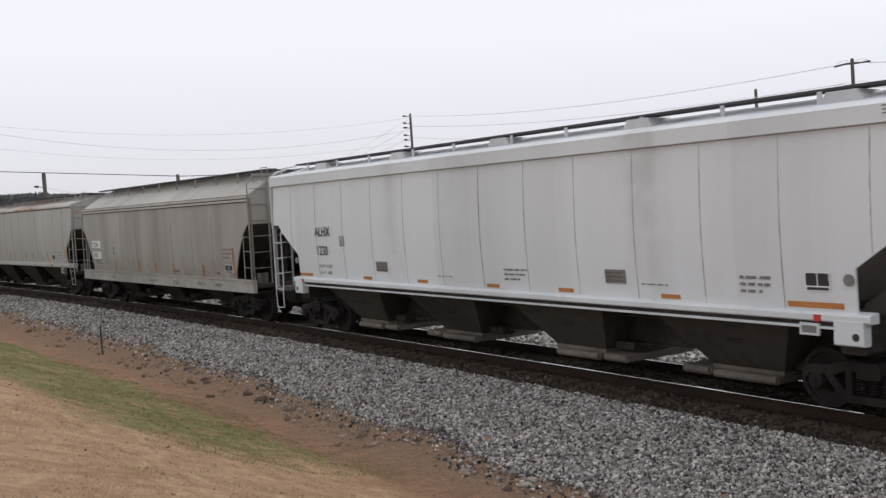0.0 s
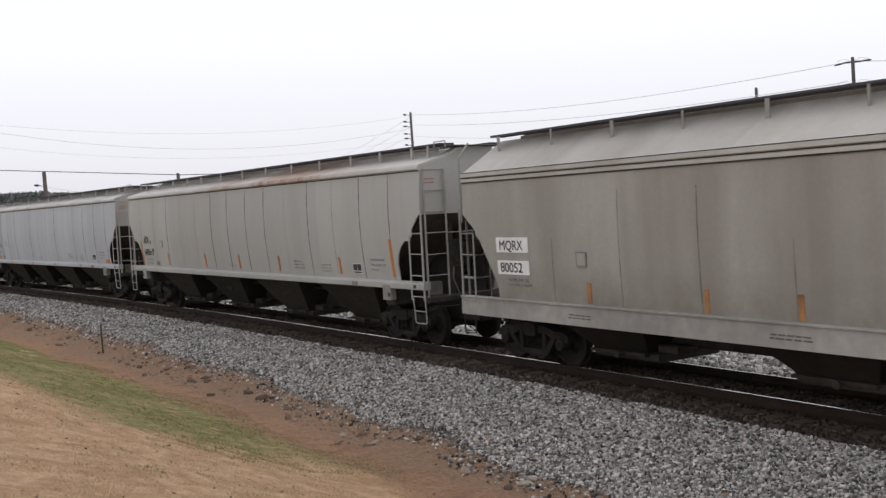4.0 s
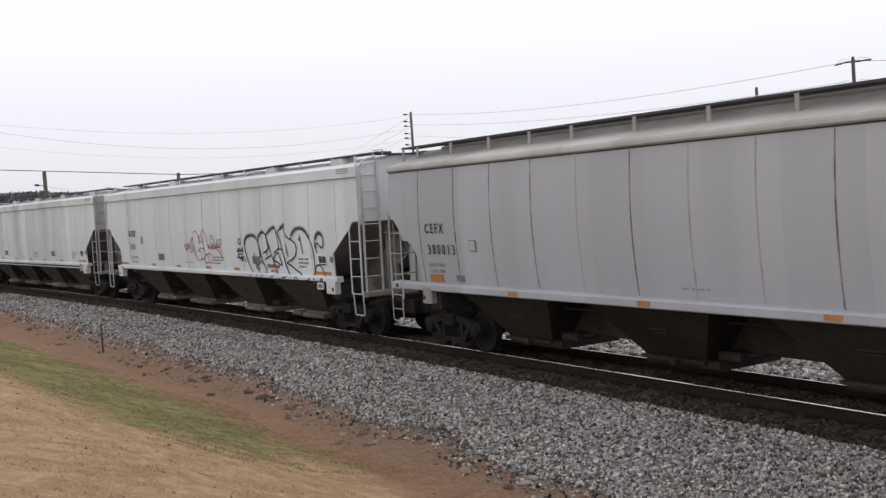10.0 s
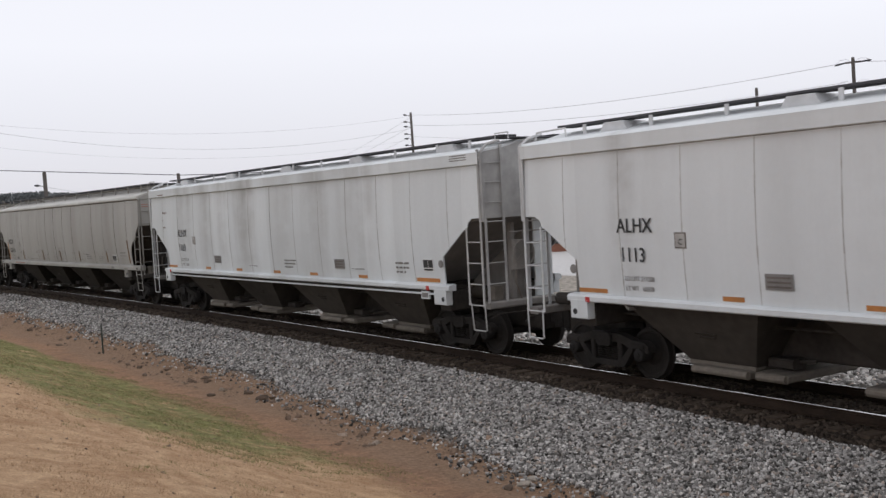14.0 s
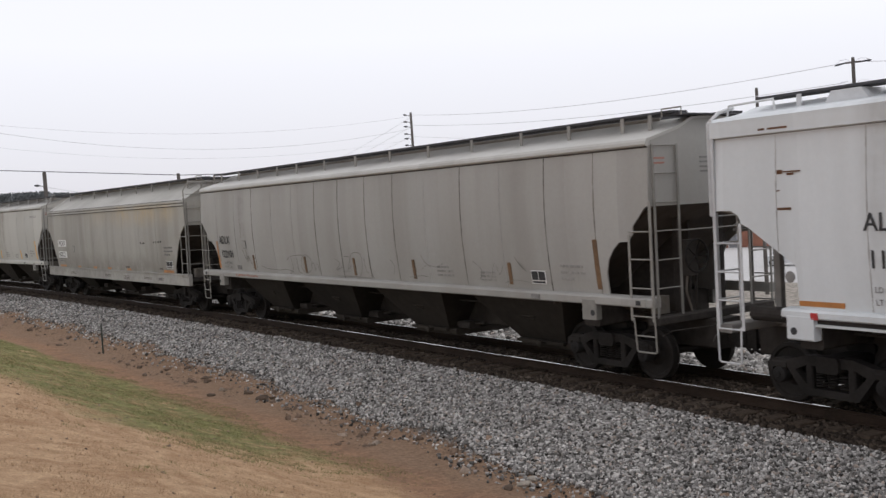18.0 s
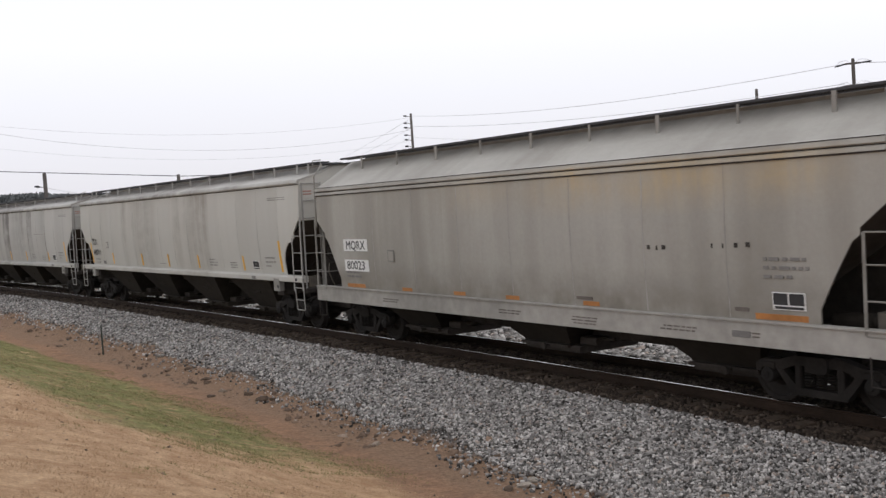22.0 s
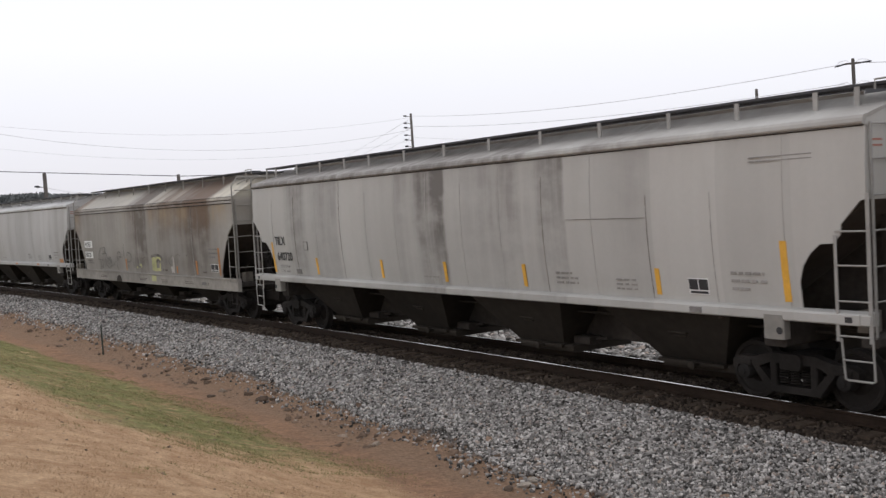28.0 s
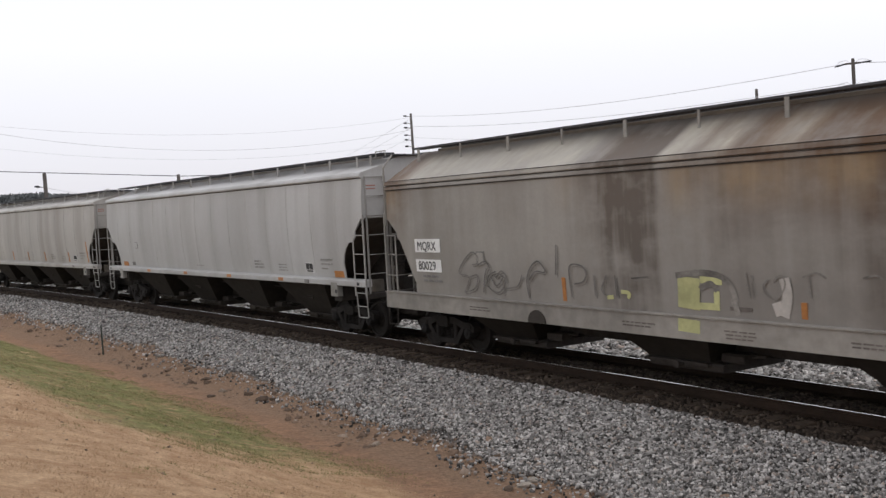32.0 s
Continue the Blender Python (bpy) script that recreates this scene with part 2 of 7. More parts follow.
def ground_material():
    """Ballast, red clay, grass and dry straw in bands at the side of the track, by the sheet's own two coordinates."""
    m, nt, b = material("trackside_ground")
    uv = nt.nodes.new("ShaderNodeUVMap")
    uv.uv_map = "track"
    sep = nt.nodes.new("ShaderNodeSeparateXYZ")
    nt.links.new(uv.outputs[0], sep.inputs[0])
    v = coords(nt)
    wob = noisy(nt, v, 0.35, 5, 0.6)
    wob2 = noisy(nt, v, 2.2, 6, 0.65)

    def plus(a, k, c):
        q = nt.nodes.new("ShaderNodeMath")
        q.operation = "MULTIPLY_ADD"
        nt.links.new(a, q.inputs[0])
        q.inputs[1].default_value = k
        if isinstance(c, bpy.types.NodeSocket):
            nt.links.new(c, q.inputs[2])
        else:
            q.inputs[2].default_value = c
        return q.outputs[0]

    warp = plus(wob2, 0.7, plus(wob, 1.6, -1.15))
    along = sep.outputs["X"]

    def band(lo, hi, lean, at, wide=1.0):
        """0 on the camera's side of a line, 1 beyond it; the line leans away from the track's own by so much a metre."""
        q = nt.nodes.new("ShaderNodeMath")
        q.operation = "ADD"
        nt.links.new(plus(warp, wide, sep.outputs["Y"]), q.inputs[0])
        nt.links.new(plus(along, -lean, lean * at), q.inputs[1])
        r = nt.nodes.new("ShaderNodeMapRange")
        r.interpolation_type = "SMOOTHSTEP"
        r.inputs[1].default_value, r.inputs[2].default_value = lo, hi
        nt.links.new(q.outputs[0], r.inputs[0])
        return r.outputs[0]

    def beyond_s(lo, hi):
        r = nt.nodes.new("ShaderNodeMapRange")
        r.interpolation_type = "SMOOTHSTEP"
        r.inputs[1].default_value, r.inputs[2].default_value = lo, hi
        nt.links.new(plus(warp, 2.2, along), r.inputs[0])
        return r.outputs[0]

    fine = noisy(nt, v, 14, 8, 0.7)
    mid = noisy(nt, coords(nt, (1.2, 0.55, 1.0)), 3.0, 6, 0.65)
    lain = coords(nt, (1.0, 0.85, 1.0))
    tuft = noisy(nt, lain, 5.0, 5, 0.7)
    broad = noisy(nt, v, 0.9, 5, 0.65)
    crumb = noisy(nt, v, 38, 4, 0.7)

    def product(p, q):
        r = nt.nodes.new("ShaderNodeMath")
        r.operation = "MULTIPLY"
        nt.links.new(p, r.inputs[0])
        nt.links.new(q, r.inputs[1])
        return r.outputs[0]

    def inverse(p):
        return plus(p, -1.0, 1.0)

    grit = ramped(nt, crumb, [(0.25, 0.62), (0.75, 1.25)])
    straw = mixed(nt, ramped(nt, tuft, [(0.38, 0), (0.60, 1)]), (0.44, 0.285, 0.169), (0.56, 0.382, 0.234))
    straw = mixed(nt, ramped(nt, noisy(nt, lain, 1.8, 6, 0.7), [(0.44, 0), (0.62, 0.7)]), straw, (0.34, 0.20, 0.11))
    straw = mixed(nt, ramped(nt, noisy(nt, lain, 9.0, 5, 0.75), [(0.62, 0), (0.74, 0.5)]), straw, (0.24, 0.145, 0.085))
    straw = mixed(nt, ramped(nt, noisy(nt, v, 1.7, 6, 0.7), [(0.60, 0), (0.72, 0.35)]), straw, (0.22, 0.20, 0.08))
    straw = mixed(nt, 1.0, straw, grit, "MULTIPLY")
    green = mixed(nt, ramped(nt, tuft, [(0.35, 0), (0.65, 1)]), (0.135, 0.135, 0.055), (0.29, 0.270, 0.115))
    green = mixed(nt, ramped(nt, mid, [(0.54, 0), (0.74, 0.7)]), green, (0.36, 0.25, 0.13))
    green = mixed(nt, 1.0, green, grit, "MULTIPLY")
    red = mixed(nt, ramped(nt, fine, [(0.3, 0), (0.75, 1)]), (0.20, 0.116, 0.072), (0.42, 0.258, 0.162))
    red = mixed(nt, ramped(nt, mid, [(0.48, 0), (0.66, 0.6)]), red, (0.15, 0.096, 0.066))
    clay = mixed(nt, ramped(nt, fine, [(0.3, 0), (0.75, 1)]), (0.150, 0.096, 0.063), (0.37, 0.25, 0.168))
    clay = mixed(nt, ramped(nt, mid, [(0.45, 0), (0.8, 0.5)]), clay, (0.22, 0.13, 0.085))
    # bed under the loose stones, coloured dark for the shade in their gaps
    stone = mixed(nt, ramped(nt, noisy(nt, v, 26, 4, 0.7), [(0.3, 0), (0.7, 1)]), (0.035, 0.033, 0.03), (0.20, 0.19, 0.18))
    lot = mixed(nt, ramped(nt, mid, [(0.3, 0), (0.7, 1)]), (0.45, 0.44, 0.43), (0.56, 0.55, 0.54))
    rock = mixed(nt, ramped(nt, mid, [(0.35, 0), (0.65, 1)]), (0.14, 0.125, 0.105), (0.42, 0.38, 0.33))
    zone = product(inverse(beyond_s(-16.0, -14.2)), band(-10.3, -8.8, 0.14, -14.5, 1.5))
    sward = product(zone, ramped(nt, plus(mid, 0.45, plus(broad, 0.6, 0.0)), [(0.56, 1.0), (0.68, 0.10)]))
    c = mixed(nt, sward, straw, green)
    c = mixed(nt, band(-6.7, -6.0, 0.0, 0, 0.9), c, red)
    c = mixed(nt, band(-5.75, -5.15, 0.0, 0, 0.8), c, clay)
    c = mixed(nt, band(-3.95, -3.6, -0.035, -24, 0.4), c, stone)
    oily = mixed(nt, ramped(nt, fine, [(0.3, 0), (0.7, 1)]), (0.018, 0.013, 0.010), (0.050, 0.038, 0.029))
    c = mixed(nt, product(band(-1.75, -1.55, 0.0, 0, 0.1), inverse(band(1.6, 1.9, 0.0, 0, 0.2))), c, oily)
    c = mixed(nt, band(9.0, 10.5, 0.0, 0), c, rock)
    c = mixed(nt, band(56.5, 58.5, 0.0, 0), c, lot)
    nt.links.new(c, b.inputs["Base Color"])
    b.inputs["Roughness"].default_value = 0.95
    b.inputs["Specular IOR Level"].default_value = 0.15
    bumped(nt, b, noisy(nt, v, 7, 8, 0.75), 0.9, 0.08)
    return m


def stone_material(name, dark, light, brown):
    m, nt, b = material(name)
    g = nt.nodes.new("ShaderNodeNewGeometry")
    mid = tuple(0.70 * a + 0.30 * q for a, q in zip(dark, light))
    most = tuple(0.35 * a + 0.65 * q for a, q in zip(dark, light))
    tone = ramped(nt, g.outputs["Random Per Island"], [(0.0, dark), (0.4, mid), (0.75, most), (0.9, light), (0.93, brown), (1.0, mid)])
    v = coords(nt)
    c = mixed(nt, 1.0, tone, ramped(nt, noisy(nt, v, 30, 5), [(0.25, 0.7), (0.75, 1.15)]), "MULTIPLY")
    nt.links.new(c, b.inputs["Base Color"])
    b.inputs["Roughness"].default_value = 0.9
    b.inputs["Specular IOR Level"].default_value = 0.18
    return m


MAT = {}
MAT["ground"] = ground_material()
MAT["stone"] = stone_material("crushed_granite", (0.036, 0.033, 0.030), (0.67, 0.64, 0.605), (0.41, 0.33, 0.275))
MAT["oiled_stone"] = stone_material("oily_ballast", (0.028, 0.021, 0.016), (0.105, 0.080, 0.061), (0.15, 0.12, 0.095))
MAT["clod"] = stone_material("clay_clod", (0.11, 0.078, 0.057), (0.31, 0.215, 0.155), (0.36, 0.30, 0.24))
MAT["tie"] = plain("creosoted_timber", (0.112, 0.083, 0.061), 0.9, vary=0.5, scale=5)
MAT["rail"] = plain("rusty_rail_steel", (0.036, 0.024, 0.017), 0.75, 0.2, 0.35, 8)
MAT["rail_top"] = plain("polished_rail_steel", (0.66, 0.65, 0.64), 0.16, 1.0, 0.1, 4)
MAT["truck"] = plain("greasy_cast_steel", (0.028, 0.025, 0.023), 0.85, 0.0, 0.5, 6)
MAT["wheel"] = plain("worn_wheel_steel", (0.027, 0.024, 0.022), 0.75, 0.0, 0.4, 6)
MAT["bearing"] = plain("dusty_bearing_steel", (0.026, 0.024, 0.023), 0.75, 0.0, 0.4, 6)
# very dark tones for the steel below the wagon bodies
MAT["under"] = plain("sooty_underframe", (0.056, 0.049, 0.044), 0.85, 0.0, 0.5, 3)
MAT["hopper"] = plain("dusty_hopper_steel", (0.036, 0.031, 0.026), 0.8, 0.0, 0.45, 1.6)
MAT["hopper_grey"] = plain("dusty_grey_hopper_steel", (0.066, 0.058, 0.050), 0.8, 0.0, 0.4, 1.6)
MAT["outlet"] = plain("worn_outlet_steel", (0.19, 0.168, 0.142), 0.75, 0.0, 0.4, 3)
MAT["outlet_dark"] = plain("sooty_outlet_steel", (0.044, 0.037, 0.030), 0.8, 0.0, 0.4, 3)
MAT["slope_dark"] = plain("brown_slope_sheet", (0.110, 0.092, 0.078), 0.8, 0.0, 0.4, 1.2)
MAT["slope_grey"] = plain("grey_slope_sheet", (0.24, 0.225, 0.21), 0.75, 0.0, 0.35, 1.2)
MAT["walkway"] = plain("galvanised_grating", (0.055, 0.055, 0.06), 0.7, 0.1, 0.3, 5)
MAT["black"] = plain("black_stencil_paint", (0.03, 0.03, 0.032), 0.6, 0, 0.3, 8)
MAT["faded"] = plain("faded_grey_lettering", (0.22, 0.21, 0.20), 0.7, 0, 0.3, 8)
MAT["white_paint"] = plain("white_stencil_paint", (0.78, 0.78, 0.76), 0.6, 0, 0.12, 6)
MAT["orange"] = plain("faded_orange_reflector", (0.45, 0.185, 0.052), 0.45, 0, 0.3, 6)
MAT["yellow"] = plain("yellow_reflector", (0.74, 0.40, 0.055), 0.45, 0, 0.2, 6)
MAT["red"] = plain("red_reflector", (0.45, 0.03, 0.03), 0.45, 0, 0.2, 6)
MAT["red_spray"] = plain("red_spray_paint", (0.27, 0.035, 0.035), 0.6, 0, 0.25, 8)
MAT["black_spray"] = plain("black_spray_paint", (0.025, 0.025, 0.027), 0.55, 0, 0.3, 8)
MAT["overspray"] = plain("thin_black_overspray", (0.13, 0.13, 0.135), 0.6, 0, 0.4, 14)
MAT["thin_overspray"] = plain("faint_black_overspray", (0.40, 0.41, 0.415), 0.6, 0, 0.3, 14)
MAT["dirty_reflector"] = plain("grimy_reflector", (0.17, 0.095, 0.045), 0.65, 0, 0.5, 9)
MAT["rusty_reflector"] = plain("rust_washed_reflector", (0.40, 0.19, 0.065), 0.7, 0, 0.55, 9)
MAT["seam_pale"] = plain("pale_weathered_seam", (0.49, 0.48, 0.45), 0.75, 0, 0.3, 2)
MAT["seam_tan"] = plain("grimy_tan_seam", (0.235, 0.215, 0.19), 0.8, 0, 0.5, 2)
MAT["worn_spray"] = plain("half_gone_spray", (0.245, 0.23, 0.207), 0.75, 0, 0.5, 7)
MAT["end_grey"] = plain("grimy_white_end_paint", (0.40, 0.395, 0.385), 0.65, 0, 0.4, 1.3)
MAT["sill"] = plain("dusty_sill_paint", (0.345, 0.33, 0.30), 0.65, 0, 0.35, 1.6)
MAT["sill_dark"] = plain("brown_dusty_sill_paint", (0.285, 0.265, 0.235), 0.65, 0, 0.4, 1.6)
MAT["grey_spray"] = plain("weathered_dark_spray", (0.178, 0.168, 0.154), 0.7, 0, 0.5, 5)
MAT["lime_spray"] = plain("pale_lime_spray", (0.50, 0.50, 0.24), 0.65, 0, 0.3, 4)
MAT["pale_spray"] = plain("pale_grey_spray", (0.50, 0.47, 0.43), 0.7, 0, 0.3, 4)
MAT["repaint"] = plain("fresh_white_repaint", (0.70, 0.71, 0.73), 0.5, 0, 0.1, 2)
MAT["scribble"] = plain("rubbed_marker_ink", (0.235, 0.22, 0.20), 0.75, 0, 0.4, 8)
MAT["red_faded"] = plain("faded_red_marking", (0.40, 0.20, 0.16), 0.75, 0, 0.3, 8)
MAT["rust"] = plain("brown_rust_mark", (0.15, 0.075, 0.04), 0.9, 0, 0.4, 8)
# near-black for painted shadow lines under the eaves and for paint smears
MAT["shade_and_smear"] = plain("dirt_filled_groove", (0.065, 0.058, 0.052), 0.85, 0, 0.4, 2)
MAT["trim"] = plain("pale_trim_paint", (0.35, 0.34, 0.318), 0.6, 0, 0.3, 2)
MAT["trim_white"] = plain("white_trim_paint", (0.55, 0.555, 0.56), 0.6, 0, 0.25, 2)
MAT["trim_tan"] = plain("tan_trim_paint", (0.27, 0.257, 0.232), 0.6, 0.0, 0.3, 2)
MAT["faint"] = plain("washed_out_lettering", (0.31, 0.295, 0.275), 0.7, 0, 0.35, 8)
MAT["seam"] = plain("dark_weld_seam", (0.17, 0.15, 0.135), 0.8, 0, 0.5, 2)
MAT["seam_light"] = plain("weathered_light_seam", (0.42, 0.405, 0.385), 0.75, 0, 0.35, 2)
# weathered wood, its grey raised to hold the haze of distance
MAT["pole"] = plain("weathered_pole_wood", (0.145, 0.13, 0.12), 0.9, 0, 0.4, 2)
MAT["wire"] = plain("grey_cable", (0.70, 0.70, 0.73), 0.7, 0, 0.1, 1)
MAT["cable"] = plain("dark_cable", (0.12, 0.12, 0.13), 0.7, 0, 0.1, 1)
MAT["brick"] = plain("red_brown_brick", (0.28, 0.13, 0.09), 0.9, 0, 0.3, 1.5)
MAT["wall_white"] = plain("white_render", (0.75, 0.74, 0.72), 0.85, 0, 0.12, 1)
MAT["door_red"] = plain("red_door_paint", (0.32, 0.05, 0.04), 0.6, 0, 0.15, 2)
MAT["roof"] = plain("grey_roofing", (0.22, 0.22, 0.23), 0.85, 0, 0.2, 1)
MAT["car_silver"] = plain("silver_car_paint", (0.60, 0.61, 0.62), 0.3, 0.3, 0.06, 1)
MAT["car_white"] = plain("white_car_paint", (0.78, 0.78, 0.78), 0.3, 0.0, 0.05, 1)
MAT["glass"] = plain("dark_car_glass", (0.03, 0.035, 0.04), 0.08, 0.0, 0.05, 1)
MAT["tyre"] = plain("black_rubber", (0.03, 0.03, 0.03), 0.85, 0, 0.2, 6)
MAT["grass"] = stone_material("short_grass", (0.115, 0.125, 0.046), (0.275, 0.265, 0.105), (0.46, 0.36, 0.20))
MAT["straw"] = stone_material("dry_straw", (0.32, 0.208, 0.122), (0.53, 0.360, 0.220), (0.62, 0.445, 0.285))
# distance haze is mixed into the leaf colour as grey
MAT["foliage"] = plain("hazy_far_foliage", (0.15, 0.16, 0.16), 0.95, 0, 0.25, 0.5)
MAT["rock"] = plain("pale_field_stone", (0.36, 0.32, 0.27), 0.9, 0, 0.35, 9)
MAT["earth"] = plain("dark_hard_clay", (0.12, 0.088, 0.066), 0.95, 0, 0.4, 9)
MAT["post"] = plain("dark_green_steel", (0.05, 0.06, 0.05), 0.7, 0.2, 0.3, 6)


# ---- ground, ballast and track ----
PROFILE = [(-400, 3.0), (-60, 2.2), (-20, 1.75), (-13.5, 1.55), (-11, 0.85), (-9, 0.10), (-7.4, -0.50), (-6.0, -0.86), (-4.6, -0.92),
           (-3.9, -0.80), (-1.75, -0.26), (-1.3, -0.24), (-0.95, -0.225), (-0.55, -0.20), (0.55, -0.20), (0.95, -0.225), (1.3, -0.24), (1.75, -0.26), (3.2, -0.62), (6, -0.7), (16.5, -0.75),
           (19, -1.6), (26, -4.7), (3000, -4.7)]


def height(side):
    for (a, za), (b, zb) in zip(PROFILE, PROFILE[1:]):
        if side <= b:
            return za + (zb - za) * (side - a) / (b - a)
    return PROFILE[-1][1]


def relief(p, side):
    if side > 1.3 and side < 4 or -3.9 < side < 1.3:
        return noise.noise(p * 1.4) * 0.03
    return noise.fractal(p * 0.45, 1.0, 2.0, 5) * 0.05 + noise.fractal(p * 2.1, 1.0, 2.0, 4) * 0.045


GRID = {}


def lie(s, l):
    """Height of the ground sheet at many places at once."""
    ss, ls, zz = GRID["s"], GRID["l"], GRID["z"]
    i, j = np.clip(np.searchsorted(ss, s) - 1, 0, len(ss) - 2), np.clip(np.searchsorted(ls, l) - 1, 0, len(ls) - 2)
    a, b = (s - ss[i]) / (ss[i + 1] - ss[i]), (l - ls[j]) / (ls[j + 1] - ls[j])
    return (zz[i, j] * (1 - a) + zz[i + 1, j] * a) * (1 - b) + (zz[i, j + 1] * (1 - a) + zz[i + 1, j + 1] * a) * b


def ground():
    ss = [-780, -500, -320, -220, -150, -110, -90] + list(np.arange(-75, -8, 0.3)) + [-6, -2, 4, 12, 30, 80, 200, 400, 780]
    ls = ([-400, -200, -100, -50, -30, -20, -16] + list(np.arange(-13, -1.3, 0.22)) + [-1.3, -0.95, -0.55, 0, 0.55, 0.95, 1.3] + list(np.arange(1.7, 5, 0.3))
          + [6, 8, 10, 12, 14, 16.5, 18, 19, 22, 26, 35, 50, 80, 120, 200, 400, 900, 2000, 3000])
    verts, uvs = [], []
    for s in ss:
        for l in ls:
            p = on_track(s, l, 0)
            near = -75 <= s <= -8 and abs(l) < 20
            p.z = height(l) + (relief(Vector((p.x, p.y, 0)), l) if near else 0)
            verts.append(tuple(p))
            uvs.append((s, l))
    n = len(ls)
    GRID.update(s=np.array(ss, float), l=np.array(ls, float), z=np.array([v[2] for v in verts]).reshape(len(ss), n))
    faces = [(i * n + j, (i + 1) * n + j, (i + 1) * n + j + 1, i * n + j + 1) for i in range(len(ss) - 1) for j in range(n - 1)]
    me = bpy.data.meshes.new("ground")
    me.from_pydata(verts, [], faces)
    layer = me.uv_layers.new(name="track")
    for loop in me.loops:
        layer.data[loop.index].uv = uvs[loop.vertex_index]
    me.polygons.foreach_set("use_smooth", [True] * len(me.polygons))
    me.materials.append(MAT["ground"])
    tagged(new("ground", me), "sloping trackside ground of dry straw, patchy grass and red clay", "ground", kind="structure")


ground()

CUBE = [(-1, -1, -1), (1, -1, -1), (1, 1, -1), (-1, 1, -1), (-1, -1, 1), (1, -1, 1), (1, 1, 1), (-1, 1, 1)]
CUBE_F = [(3, 2, 1, 0), (4, 5, 6, 7), (0, 1, 5, 4), (1, 2, 6, 5), (2, 3, 7, 6), (3, 0, 4, 7)]


def scatter_stones(name, label, category, mat, spots, sizes, seed):
    """Many angular stones as one mesh. spots: arc length, side and height of each."""
    rng = np.random.default_rng(seed)
    n = len(spots)
    base = np.array(CUBE)
    shape = (base[None] + rng.uniform(-0.55, 0.55, (n, 8, 3))) * rng.uniform(0.45, 1.35, (n, 1, 3)) * sizes[:, None, None] * 0.8
    yaw, tip = rng.uniform(0, 2 * np.pi, n), rng.uniform(-1.2, 1.2, n)
    cy, sy, ct, st = np.cos(yaw)[:, None], np.sin(yaw)[:, None], np.cos(tip)[:, None], np.sin(tip)[:, None]
    x, y, z = shape[..., 0], shape[..., 1] * ct - shape[..., 2] * st, shape[..., 1] * st + shape[..., 2] * ct
    x, y = x * cy - y * sy, x * sy + y * cy
    a = spots[:, 0] / RADIUS
    r = RADIUS + spots[:, 1]
    v = np.stack([x + (r * np.sin(a))[:, None], y + (r * np.cos(a) - RADIUS)[:, None], z + spots[:, 2][:, None]], -1).reshape(-1, 3)
    f = (np.array(CUBE_F)[None] + 8 * np.arange(n)[:, None, None]).reshape(-1, 4)
    me = bpy.data.meshes.new(name)
    me.vertices.add(len(v))
    me.vertices.foreach_set("co", v.astype(np.float32).ravel())
    me.loops.add(f.size)
    me.loops.foreach_set("vertex_index", f.astype(np.int32).ravel())
    me.polygons.add(len(f))
    me.polygons.foreach_set("loop_start", np.arange(0, f.size, 4, dtype=np.int32))
    me.update(calc_edges=True)
    me.materials.append(mat)
    return tagged(new(name, me), label, category, kind="stuff")


def toe(s):
    """Where the ballast's foot lies beside the track."""
    return np.interp(s, [-60, -44, -26, -11], [-3.2, -3.40, -3.74, -4.30])


def strew(rng, s0, s1, density, lo, hi, foot=False):
    """Spots over a strip beside the track; the density falls with the distance from the camera's end."""
    out = []
    s = s1
    while s > s0:
        d = density * min(1.0, (16.0 / (abs(s) + 4)) ** 1.1 + 0.1)
        k = int(d * (hi - lo))
        a = rng.uniform(s - 1, s, k)
        l = rng.uniform(lo, hi, k)
        if foot:
            edge = toe(a) + 0.25 * np.sin(a * 1.1) * np.sin(a * 0.37 + 1) - 0.9 * rng.uniform(0, 1, k) ** 22 + 0.05
            a, l = a[l > edge], l[l > edge]
        out.append(np.stack([a, l, lie(a, l)], 1))
        s -= 1
    return np.concatenate(out)


